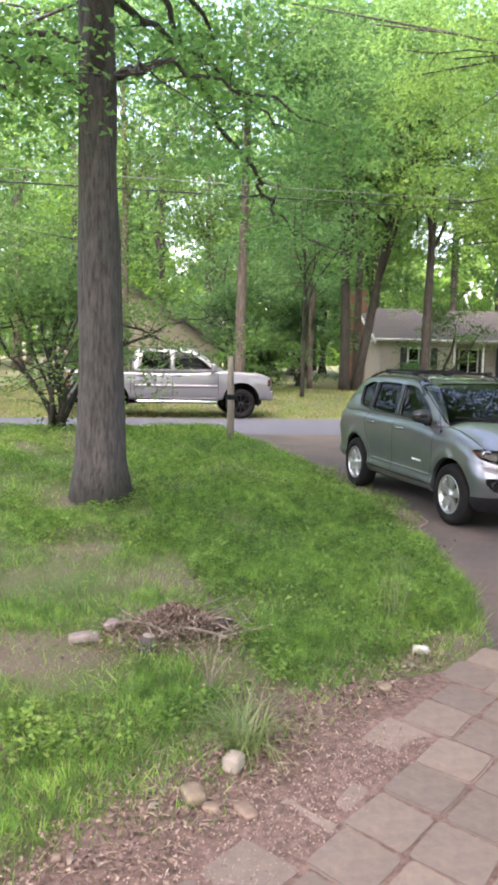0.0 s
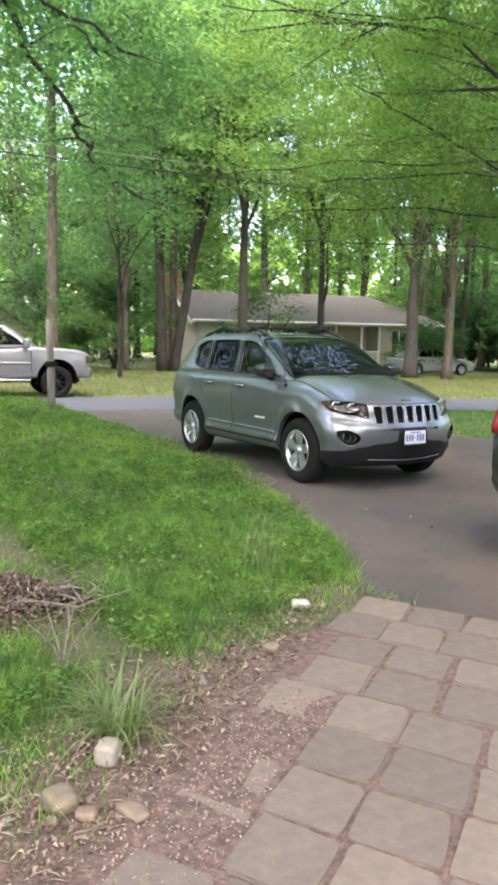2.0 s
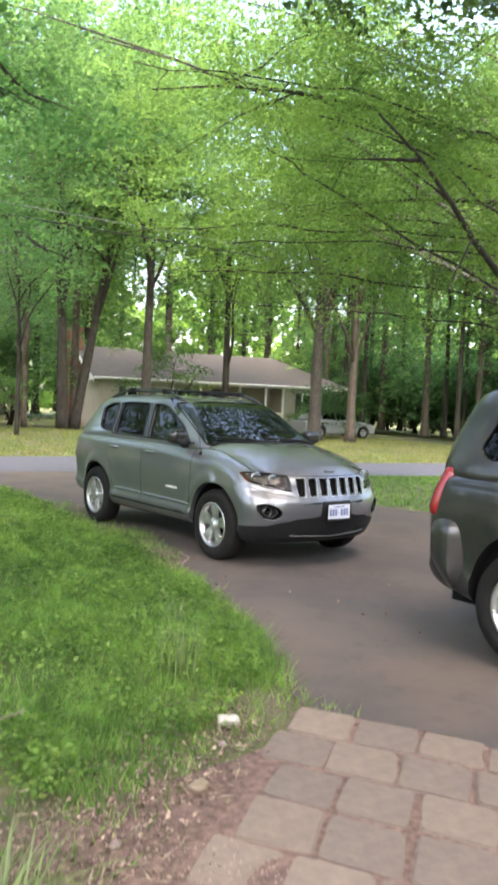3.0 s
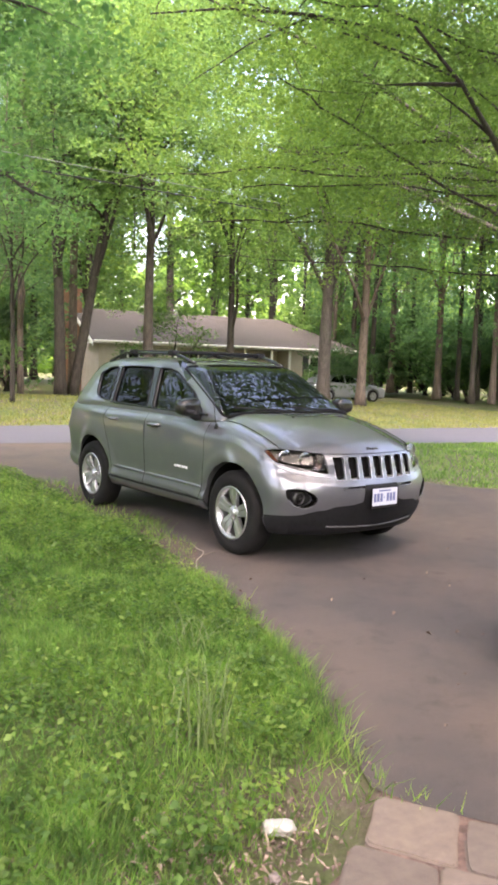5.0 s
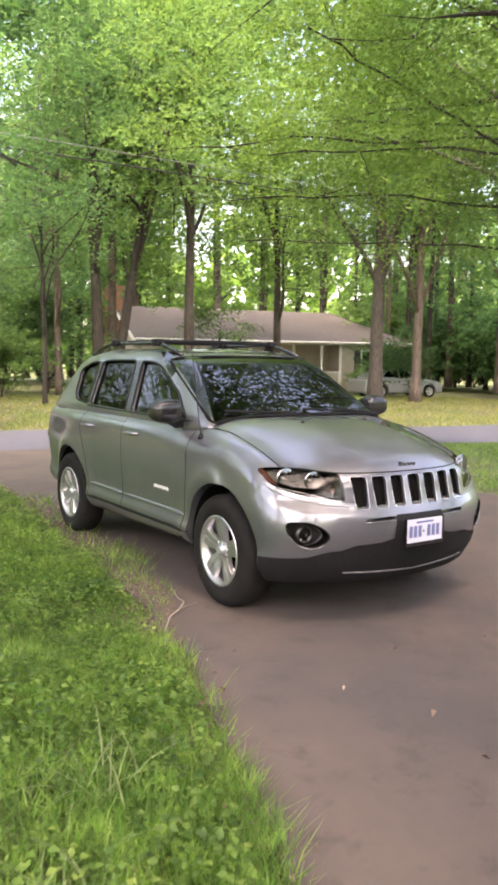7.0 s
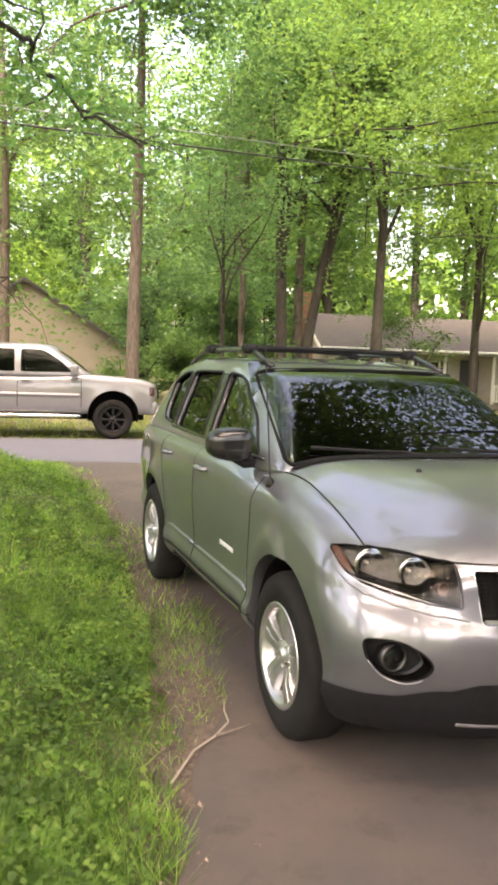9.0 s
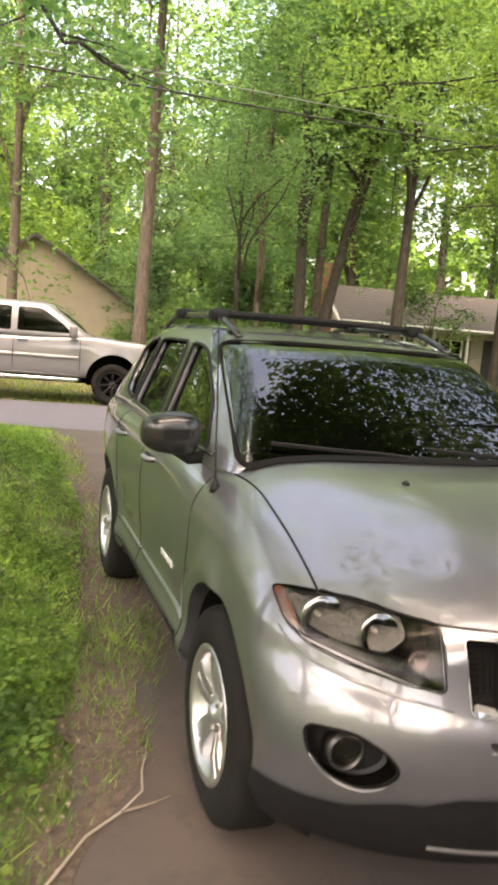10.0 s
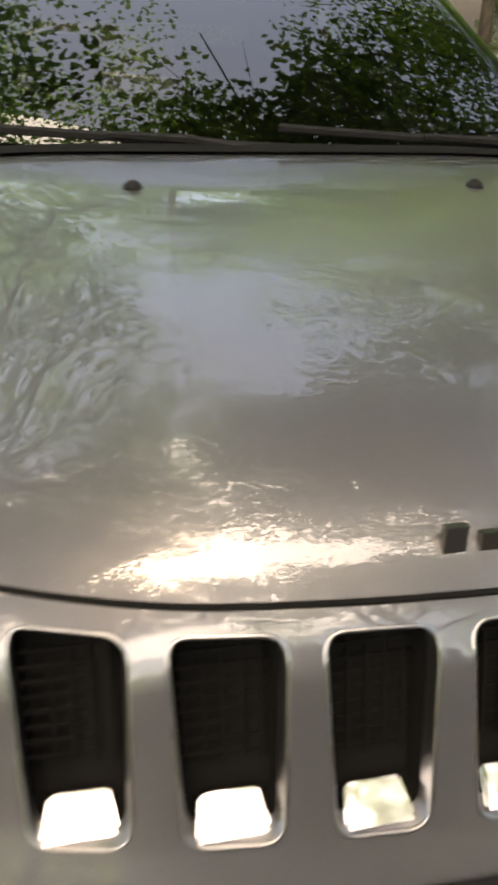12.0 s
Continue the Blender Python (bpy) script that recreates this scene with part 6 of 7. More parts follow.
right_boughs = [
    ([(0, 0, 2.9), (-1.8, 0.8, 4.1), (-3.6, 1.8, 5.0), (-5.2, 2.6, 5.9), (-6.6, 3.0, 6.5)], 0.035),
    ([(0, 0, 3.4), (-2.0, 2.2, 4.3), (-4.2, 4.2, 4.6), (-6.2, 5.8, 4.5)], 0.025),
    ([(0, 0, 4.2), (-2.4, 0.4, 5.4), (-5.0, 0.4, 6.2), (-7.6, 0.4, 6.2)], 0.028),
    ([(0, 0, 5.0), (-1.6, 3.2, 6.0), (-3.4, 6.2, 6.4)], 0.025),
    ([(0, 0, 3.0), (-1.0, 2.4, 3.7), (-2.4, 5.2, 4.0), (-4.4, 8.0, 4.2)], 0.022),
    ([(0, 0, 5.6), (-2.8, 2.0, 7.0), (-5.6, 3.6, 8.0), (-8.4, 5.0, 8.2)], 0.028),
    ([(0, 0, 4.6), (-2.2, 1.6, 5.0), (-4.6, 2.6, 5.0), (-7.0, 3.4, 4.7)], 0.021),
    ([(0, 0, 5.2), (-2.6, 3.4, 5.6), (-5.2, 5.2, 5.6), (-7.8, 6.6, 5.2)], 0.022),
    ([(0, 0, 6.0), (-3.0, 0.6, 7.0), (-6.0, 1.4, 7.3), (-9.0, 2.0, 7.0)], 0.024),
]
build_tree(10.5, 1.2, 12, 0.28, (-3.4, 2.6, 7.2), (5.4, 5.4, 3.0), 8, leaf=0.095, clusters=1000, per=50, spray=0.62, leaves=M_LEAF_LIME, bark=M_BARK_DARK, label="spreading tree with light green leaves over the driveway", limbs=6, fork=0.3, boughs=right_boughs)
# unseen trees added behind and beside the viewer to shade the lawn and path
for tx, ty, cx, cy, sd in ((-10.5, -5.2, 3.0, 1.2, 81), (-6.2, -13.0, -0.6, 1.6, 82), (3.2, -12.0, 0.6, 1.5, 83), (8.6, -6.5, -4.6, 5.6, 84)):
    build_tree(tx, ty, 16, 0.33, (cx, cy, 12.2), (6.2, 6.0, 3.6), sd, leaf=0.23, clusters=720, per=46, spray=0.85, leaves=M_LEAF_SHADE, label="tall leafy tree added out of view to shade the driveway", limbs=10, fork=0.4)
# trees that reach over the road from both sides
build_tree(-10.5, 11.5, 16, 0.3, (5.0, 0.6, 11.0), (6.0, 5.5, 4.0), 85, leaf=0.17, clusters=420, per=44, spray=0.75, label="tall tree leaning over the road", limbs=10, fork=0.35)
build_tree(17.5, 6.0, 16, 0.3, (-8.0, 4.5, 11.4), (7.6, 5.6, 4.4), 86, leaf=0.17, clusters=800, per=44, spray=0.75, label="tall tree with boughs over the road", limbs=10, fork=0.35)
# tree added on the right so its crown darkens the road and yard
build_tree(24.0, 8.5, 15, 0.28, (-3.0, 3.4, 11.0), (6.5, 6.0, 3.4), 87, leaf=0.24, clusters=420, per=34, spray=0.85, leaves=M_LEAF_SHADE, label="tall tree added to shade the road and the far yard", limbs=10, fork=0.35)
# across the road
build_tree(1.95, 17.2, 17, 0.2, (0.8, -1.0, 12.0), (5.4, 5.0, 5.2), 12, leaf=0.18, clusters=600, per=40, spray=0.7, bark=M_BARK_PINE, leaves=M_LEAF_DEEP, label="tall straight pine with reddish bark behind the pickup", limbs=6, fork=0.72, flare=1.15)
build_tree(-1.2, 23.2, 16, 0.19, (0, 0, 11.0), (4.4, 4.2, 6.0), 13, leaf=0.2, clusters=420, per=40, spray=0.7, bark=M_BARK_PINE, leaves=M_LEAF, label="slim straight tree before the tan house", limbs=8, fork=0.4, flare=1.15)
build_tree(9.1, 24.4, 18, 0.25, (0.5, 0, 13.4), (5.8, 4.8, 6.8), 15, leaf=0.22, clusters=600, per=42, spray=0.8, leaves=M_LEAF, bark=M_BARK_DARK, flare=1.2, label="tall shade tree with a dark trunk", limbs=10, fork=0.36, lean=(-0.5, 0))
build_tree(9.75, 24.7, 17, 0.24, (2.6, 0, 13.0), (5.4, 4.6, 6.6), 16, leaf=0.22, clusters=420, per=42, spray=0.8, leaves=M_LEAF, bark=M_BARK_DARK, lean=(3.4, 0), flare=1.2, label="leaning shade tree with a dark trunk", limbs=8, fork=0.4)
build_tree(10.35, 25.9, 18, 0.22, (0, 0, 13.0), (5, 4.6, 6.4), 30, leaf=0.22, clusters=240, per=42, spray=0.8, bark=M_BARK_PINE, leaves=M_LEAF, label="straight tree with pale brown bark", limbs=8, fork=0.4)
build_tree(7.7, 25.2, 16, 0.14, (0, 0, 10.0), (3.2, 3.0, 6.4), 17, leaf=0.2, clusters=200, per=40, spray=0.8, bark=M_BARK_PINE, leaves=M_LEAF_DEEP, label="thin pale straight trunk with dark foliage", limbs=8, fork=0.2, flare=1.1)
build_tree(12.3, 22.8, 17, 0.24, (0, 0, 13.0), (5.2, 4.8, 6.8), 18, leaf=0.22, clusters=520, per=42, spray=0.8, bark=M_BARK_DARK, leaves=M_LEAF, label="straight tree in front of the house", limbs=9, fork=0.42)
build_tree(20.1, 20.3, 19, 0.31, (0, 0, 13), (5.4, 5.4, 6.2), 19, leaf=0.24, clusters=460, per=42, spray=0.9, leaves=M_LEAF, label="large straight tree beside the parked car", limbs=10, fork=0.3)
build_tree(21.4, 19.2, 18, 0.22, (0, 0, 12), (4.4, 4.4, 6.5), 20, leaf=0.24, clusters=300, per=42, spray=0.9, bark=M_BARK_PINE, leaves=M_LEAF, label="straight tree with brown bark in the far yard", limbs=9, fork=0.3)
build_tree(17.8, 24.5, 16, 0.2, (0, 0, 10.5), (4.4, 4.4, 5.6), 21, leaf=0.24, clusters=280, per=42, spray=0.9, bark=M_BARK_DARK, leaves=M_LEAF, label="slim tree before the porch", limbs=9, fork=0.35)
# low trees and bushes
build_shrub(-4.95, 5.9, 4.8, 2.5, 51, 0.1, 150, M_LEAF, "small tree of many dark leaning stems by the road", 9, 56, "small_tree", 0.6, [([(0, 0, 0.2), (0.7, 0.1, 1.3), (1.5, 0.2, 1.75), (2.4, 0.2, 2.1), (3.2, 0.3, 2.25)], 0.035), ([(0.1, 0, 0.8), (0.9, 0.2, 2.1), (1.8, 0.3, 1.9), (2.6, 0.5, 1.45)], 0.03), ([(0, 0, 0.3), (-0.8, 0.2, 1.4), (-1.7, 0.2, 2.6), (-2.3, 0.2, 3.6)], 0.04), ([(0, 0.1, 0.3), (-0.4, 0.1, 1.6), (-0.9, 0.1, 3.0)], 0.035)])
build_tree(5.2, 19.6, 8.2, 0.09, (0, 0, 6.0), (2.9, 2.4, 1.7), 52, leaf=0.17, clusters=44, per=70, spray=0.85, bark=M_BARK_DARK, leaves=M_NEEDLE, label="low tree with layered blue green foliage", limbs=7, fork=0.4, sides=8, flare=1.1)
build_shrub(2.6, 24.2, 1.5, 1.0, 53, 0.1, 60, M_LEAF, "rounded bush at the tan house", 6)
build_shrub(0.6, 25.4, 1.9, 0.9, 54, 0.1, 60, M_LEAF_DEEP, "bush against the tan gable wall", 6)
build_shrub(-3.4, 16.5, 3.4, 1.9, 55, 0.12, 110, M_LEAF_DEEP, "dark shrub behind the pickup", 7)
build_shrub(4.6, 22.6, 2.6, 1.6, 56, 0.15, 110, M_LEAF, "thick bush in the yard across the road", 6)
build_shrub(7.9, 27.5, 6.5, 3.0, 57, 0.22, 150, M_NEEDLE, "dark evergreen behind the trunks", 5, 40, "small_tree", 0.7)
build_shrub(4.2, 27.0, 7.0, 3.2, 58, 0.18, 170, M_NEEDLE, "leafy low tree beside the tan house", 5, 40, "small_tree", 0.7)
build_shrub(14.3, 27.6, 1.4, 0.9, 59, 0.16, 90, M_LEAF_DEEP, "shrub at the corner of the cream house", 6)
build_shrub(24.6, 25.6, 1.5, 1.2, 60, 0.14, 60, M_LEAF, "low bush under the house window", 5)
build_shrub(14.6, 25.4, 6.8, 2.2, 61, 0.16, 60, M_LEAF, "young tree before the house roof", 4, 40, "small_tree", 0.7)
build_shrub(-9.5, 14.5, 6.0, 3.2, 62, 0.15, 150, M_NEEDLE, "leafy small tree beyond the road", 5, 40, "small_tree", 0.7)

# woods behind
rng = np.random.default_rng(77)
kinds = []
for i, (lm, bk) in enumerate(((M_LEAF, M_BARK), (M_LEAF_DEEP, M_BARK_PINE), (M_LEAF, M_BARK_DARK), (M_LEAF_LIME, M_BARK))):
    kinds.append(build_tree(-14 + 9 * i, 47 + 2 * i, 18 + i, 0.24, (0, 0, 10.5), (3.8, 3.8, 8.4), 40 + i, leaf=0.29, clusters=215, per=30, spray=1.0, bark=bk, leaves=lm, label="woodland tree with a tall leafy crown", limbs=7, fork=0.25, sides=8))
kinds.append(build_tree(24, 52, 20, 0.19, (0, 0, 14.0), (3.8, 3.8, 5.5), 46, leaf=0.29, clusters=180, per=30, spray=1.0, bark=M_BARK_DARK, leaves=M_LEAF_DEEP, label="tall woodland tree with a bare dark trunk", limbs=6, fork=0.45, sides=8))
under = [build_shrub(-8 + 10 * i, 43, 6.0 + i, 3.0, 70 + i, 0.27, 84, (M_LEAF, M_LEAF_LIME)[i], "woodland understorey tree with thin dark stems", 5, 34, "small_tree", 0.9) for i in range(2)]
for j in range(60):
    a = radians(-40 + 104 * ((j * 0.618) % 1.0))
    d = 42 + 44 * ((j * 0.377) % 1.0)
    px, py = -5 + d * math.sin(a), -8 + d * math.cos(a)
    if 9 < px < 32 and py < 39 or -6 < px < 6 and py < 39:
        py += 17
    if j % 3 == 2:
        copy_thing(under[j % 2], pose(px, py, 0.15, 0, 0, rng.uniform(0, 360)))
    else:
        copy_thing(kinds[j % 4], pose(px, py, 0.15, 0, 0, rng.uniform(0, 360)))
# trees to the sides and behind, which close the place
for j, (px, py) in enumerate(((30, 3), (20, -10), (10, -19), (0, -22), (-14, -21), (-21, -10), (-18, 2), (-13, 15), (-20, 20), (-11, 24), (-7, 32), (-2, 38), (6, 38), (10.5, 34))):
    copy_thing(kinds[j % 4], pose(px, py, -0.05, 0, 0, 61 * j))
for j, (px, py) in enumerate(((13, 40), (18.5, 41), (24, 40), (4, 43), (-5, 43))):
    copy_thing(kinds[(j + 1) % 4], pose(px, py, 0.0, 0, 0, 47 * j) @ Matrix.Diagonal((1.3, 1.3, 1.45, 1)))
for j, (px, py) in enumerate(((38, 30), (44, 26), (46, 18), (-9, 20), (-15, 22))):
    copy_thing(under[j % 2], pose(px, py, 0.1, 0, 0, 83 * j))
for j in range(40):
    a, d = radians(40 + 24 * ((j * 0.618) % 1.0)), 37 + 26 * ((j * 0.371) % 1.0)
    k = 0.6 + 0.5 * ((j * 0.77) % 1.0)
    if j % 4:
        copy_thing(kinds[4 if j % 3 else 1], pose(-5 + d * math.sin(a), -8 + d * math.cos(a), 0.1, 0, 0, 97 * j) @ Matrix.Diagonal((k, k, 0.8 + 0.3 * k, 1)))
    if j % 4 == 0:
        copy_thing(under[j // 4 % 2], pose(-5 + (d + 14) * math.sin(a), -8 + (d + 14) * math.cos(a), 0.1, 0, 0, 31 * j))

# dark undergrowth beside the far house
dark_under = build_shrub(33.5, 22.5, 5.0, 3.0, 79, 0.26, 110, M_LEAF_DEEP, "dark green undergrowth at the edge of the woods", 5, 36, "small_tree", 0.9)
for j in range(22):
    a, d = radians(44 + 22 * ((j * 0.618) % 1.0)), 41 + 18 * ((j * 0.37) % 1.0)
    k = 0.6 + 0.7 * ((j * 0.53) % 1.0)
    copy_thing(dark_under, pose(-4.6 + d * math.sin(a), -6.4 + d * math.cos(a), 0.0, 0, 0, 71 * j) @ Matrix.Diagonal((k, k, k, 1)))

# far woods
fr = np.random.default_rng(99)
n = 22000
a, d = np.radians(fr.uniform(-180, 180, n)), fr.uniform(88, 108, n)
z = 17 * fr.uniform(0, 1, n) ** 1.1 * (1 + 0.25 * np.sin(a * 23) + 0.15 * np.sin(a * 57))
c = np.stack([-3 + d * np.sin(a), -5 + d * np.cos(a), z], 1)
tagged(new("far_woods", leaf_mesh("far_woods", c, fr.normal(size=(n, 3)) + np.array([0, 0, 0.6]), 2.0, M_LEAF_LIME, fr, 0.3, 0.8)), "distant dark green woods", "woods", kind="stuff")


# ---- grass, litter and small things ----
M_DEAD = mat("dead_leaf", (0.24, 0.15, 0.09), 0.9)
_nt = M_DEAD.node_tree
_g = _nt.nodes.new("ShaderNodeNewGeometry")
_nt.links.new(ramp(_nt, _g.outputs["Random Per Island"], [(0.0, (0.07, 0.045, 0.034)), (0.7, (0.18, 0.125, 0.095)), (1.0, (0.33, 0.25, 0.19))]), _nt.nodes["Principled BSDF"].inputs["Base Color"])
M_PALE = mat("pale_stone", (0.27, 0.225, 0.19), 0.85, var=0.25, scale=9, bumps=0.4, bscale=60)
M_TWIG = mat("grey_twig", (0.15, 0.12, 0.095), 0.9, var=0.3, scale=30)


def drive_left_np(y):
    return np.interp(y, EDGE_Y, EDGE_X)


def field_noise(x, y, f, seed):
    """Cheap smooth noise from a few waves."""
    r = np.random.default_rng(seed)
    out = np.zeros_like(x)
    for _ in range(7):
        a, ph, k = r.uniform(0, 6.28), r.uniform(0, 6.28), f * r.uniform(0.5, 1.8)
        out += np.sin((x * math.cos(a) + y * math.sin(a)) * k + ph)
    return out / 7


def blade_mesh(name, base, h, w, lean, material, rng):
    n = len(base)
    a = rng.uniform(0, 2 * math.pi, n)
    side = np.stack([np.cos(a), np.sin(a), np.zeros(n)], 1) * (w * 0.5)[:, None]
    tilt = rng.normal(size=(n, 2)) * lean
    tip = base + np.stack([tilt[:, 0] * h, tilt[:, 1] * h, h], 1)
    v = np.stack([base - side, base + side, tip], 1).reshape(-1, 3)
    me = bpy.data.meshes.new(name)
    me.vertices.add(3 * n)
    me.vertices.foreach_set("co", v.astype(np.float32).ravel())
    me.loops.add(3 * n)
    me.loops.foreach_set("vertex_index", np.arange(3 * n, dtype=np.int32))
    me.polygons.add(n)
    me.polygons.foreach_set("loop_start", np.arange(0, 3 * n, 3, dtype=np.int32))
    me.update(calc_edges=True)
    me.materials.append(material)
    return me


grng = np.random.default_rng(9)


def grass_field(n, x0, x1, y0, y1, height, width, seed, edge=-0.03, right=False):
    x, y = grng.uniform(x0, x1, n), grng.uniform(y0, y1, n)
    if right:
        keep = np.ones(n, bool)
    else:
        ragged = 0.10 * field_noise(x, y, 9, 3)
        lim = drive_left_np(y) - edge + ragged + 0.3 * smooth01(-1.7, -0.6, y) * smooth01(4.2, 2.2, y)
        d = (x - PX) * UY - (y - PY) * UX
        along = (x - PX) * UX + (y - PY) * UY
        dens = np.clip((d + 0.5 - 0.75 * smooth01(0.0, 0.7, along) + 0.35 * field_noise(x, y, 4, 5)) / 0.5, 0, 1)
        dens *= np.where(y > -1.6, np.clip((drive_left_np(y) - x - 0.02 + 0.25 * field_noise(x, y, 6, 8)) / 0.3, 0.32, 1), 1)
        dens *= np.clip(0.75 + 1.0 * field_noise(x, y, 2.6, seed), 0.1, 1)
        bald = np.hypot(x + 4.76, (y + 3.9) * 1.2)
        dens *= np.clip((bald - 0.42) / 0.3, 0, 1)
        dens *= np.where(x < -4.2, np.clip(0.12 + 0.5 * (y < -4.8) + 1.6 * field_noise(x, y, 3.4, 21), 0.05, 1), 1)
        keep = (x < lim) & (y < 8.7 - 0.2 * x - 0.12 + ragged) & (grng.uniform(0, 1, n) < dens) & ((d > 0.03) | (along < 0.05)) & (np.hypot(x + 4.76, y - 0.35) > 0.5)
    x, y = x[keep], y[keep]
    k = len(x)
    base = np.stack([x, y, ground_z(x, y) - 0.03], 1)
    big = 1 + 0.5 * field_noise(x, y, 1.7, seed + 1)
    return base, height * grng.uniform(0.5, 1.5, k) * big + 0.02, width * grng.uniform(0.6, 1.4, k)


for nm, args in (("lawn_grass", (330000, -8.5, -0.7, -6.6, 0.5, 0.08, 0.0085, 11)), ("lawn_grass", (150000, -12, -0.5, 0.5, 11.5, 0.085, 0.013, 11))):
    b, h, w = grass_field(*args)
    tagged(new(nm, blade_mesh(nm, b, h, w, 0.55, M_GRASS, grng)), "patchy green lawn grass", "grass", kind="stuff")
# the verge to the right of the driveway
x, y = grng.uniform(4.0, 22, 60000), grng.uniform(-2, 9.2, 60000)
ok = (x > np.interp(y, [-14, -3.0, -1.2, 0.3, 2.2, 5.0, 7.0, 9.6], [9, 8.5, 5.6, 4.3, 4.0, 4.3, 5.2, 7.5]) + 0.15) & (y < 8.7 - 0.2 * x - 0.004 * x * x - 0.15)
x, y = x[ok], y[ok]
tagged(new("verge_grass", blade_mesh("verge_grass", np.stack([x, y, ground_z(x, y) - 0.03], 1), grng.uniform(0.05, 0.12, len(x)), grng.uniform(0.01, 0.025, len(x)), 0.5, M_GRASS, grng)), "green grass verge by the driveway", "grass", kind="stuff")
# the yard across the road
x, y = grng.uniform(-16, 26, 56000), grng.uniform(10, 24, 56000)
ok = y > 12.66 - 0.1 * x - 0.003 * x * x * (x > 0) + 0.15
x, y = x[ok], y[ok]
M_GRASS_DRY = leaf_mat("dry_grass", (0.17, 0.2, 0.06), (0.25, 0.27, 0.095), (0.32, 0.32, 0.14), 0.45, ((0.85, 0.85, 0.85), (1.15, 1.1, 1.05)))
tagged(new("yard_grass", blade_mesh("yard_grass", np.stack([x, y, ground_z(x, y) - 0.03], 1), grng.uniform(0.05, 0.14, len(x)), grng.uniform(0.02, 0.05, len(x)), 0.5, M_GRASS_DRY, grng)), "yellowish grass of the yard across the road", "grass", kind="stuff")
# thin dry grass on the bald part of the lawn
M_GRASS_THIN = leaf_mat("thin_grass", (0.08, 0.11, 0.045), (0.135, 0.155, 0.07), (0.22, 0.2, 0.125), 0.4)
x, y = grng.uniform(-8.0, -4.0, 30000), grng.uniform(-5.0, 0.6, 30000)
ok = (np.hypot(x + 4.76, y - 0.35) > 0.5) & (np.hypot(x + 4.72, y + 3.92) > 0.35) & (field_noise(x, y, 7.0, 52) + grng.uniform(-0.6, 0.6, 30000) > -0.1) & ((x - PX) * UY - (y - PY) * UX > 0.6)
x, y = x[ok], y[ok]
tagged(new("dry_lawn_grass", blade_mesh("dry_lawn_grass", np.stack([x, y, ground_z(x, y) - 0.01], 1), grng.uniform(0.025, 0.06, len(x)), grng.uniform(0.004, 0.008, len(x)), 0.8, M_GRASS_THIN, grng)), "thin dry grass on the bald part of the lawn", "grass", kind="stuff")
# clover and broad weeds
M_CLOVER = leaf_mat("clover", (0.075, 0.155, 0.044), (0.138, 0.242, 0.066), (0.21, 0.292, 0.092), 0.5, ((0.75, 0.82, 0.75), (1.25, 1.15, 1.05)), 6.0)
x, y = grng.uniform(-6.8, -0.9, 170000), grng.uniform(-5.6, 6, 170000)
d = (x - PX) * UY - (y - PY) * UX
ok = (x < drive_left_np(y) - 0.1) & (d > 0.35 + 0.5 * smooth01(0.3, 2.0, (x - PX) * UX + (y - PY) * UY)) & (np.hypot(x + 4.72, y + 3.92) > 0.5) & (field_noise(x, y, 4.5, 31) + grng.uniform(-0.5, 0.5, 170000) > 0.02 + 0.6 * (x < -4.3) * (y < -1.5) * (y > -4.9))
x, y = x[ok], y[ok]
c = np.stack([x, y, ground_z(x, y) + grng.uniform(0.015, 0.11, len(x)) * (1 + 0.9 * field_noise(x, y, 5.5, 12))], 1)
tagged(new("clover", leaf_mesh("clover", c, grng.normal(scale=0.35, size=(len(x), 3)) + np.array([0, 0, 1.0]), 0.035, M_CLOVER, grng, 0.12, 0.75)), "low clover and broad weeds in the lawn", "weeds", kind="stuff")


def weed(x, y, n, length, seed):
    """A low rosette of broad pointed leaves."""
    r = np.random.default_rng(seed)
    root = thing("weed", pose(x, y, float(ground_z(x, y))), "broad leafed green weed in the lawn", "weed", group="weeds along the driveway")
    for k in range(n):
        a, l, up = 6.283 * k / n + r.uniform(-0.3, 0.3), length * r.uniform(0.7, 1.2), r.uniform(0.35, 0.9)
        d, sd = Vector((math.cos(a), math.sin(a), 0)), Vector((-math.sin(a), math.cos(a), 0))
        s = Shape()
        for q in range(6):
            t = q / 5
            p, w = d * l * t + Vector((0, 0, l * up * (t - 0.75 * t * t) + 0.01)), l * 0.26 * math.sin(math.pi * min(0.98, 0.08 + t * 0.9)) ** 0.8
            s.v += [tuple(p - sd * w + Vector((0, 0, 0.25 * w))), tuple(p), tuple(p + sd * w + Vector((0, 0, 0.25 * w)))]
            if q:
                o = 3 * q
                s.f += [(o - 3, o - 2, o + 1, o), (o - 2, o - 1, o + 2, o + 1)]
        part("leaf", s, M_CLOVER, root, smooth=True)


wr = np.random.default_rng(44)
for k in range(34):
    y = wr.uniform(-4.3, 1.5)
    weed(float(drive_left_np(y)) - 0.12 - abs(wr.normal()) * 0.45, y, int(wr.integers(5, 9)), wr.uniform(0.06, 0.12), 300 + k)


def litter(name, n, places, spread, size, label, lift=0.012, material=M_DEAD):
    pick = grng.integers(len(places), size=n)
    p = np.array(places)[pick] + grng.normal(size=(n, 2)) * spread
    z = ground_z(p[:, 0], p[:, 1]) + lift * grng.uniform(0.2, 1.8, n)
    c = np.stack([p[:, 0], p[:, 1], z], 1)
    nrm = grng.normal(scale=0.5, size=(n, 3)) + np.array([0, 0, 1.0])
    tagged(new(name, leaf_mesh(name, c, nrm, size, material, grng, 0.3, 0.6)), label, "leaf litter", kind="stuff")


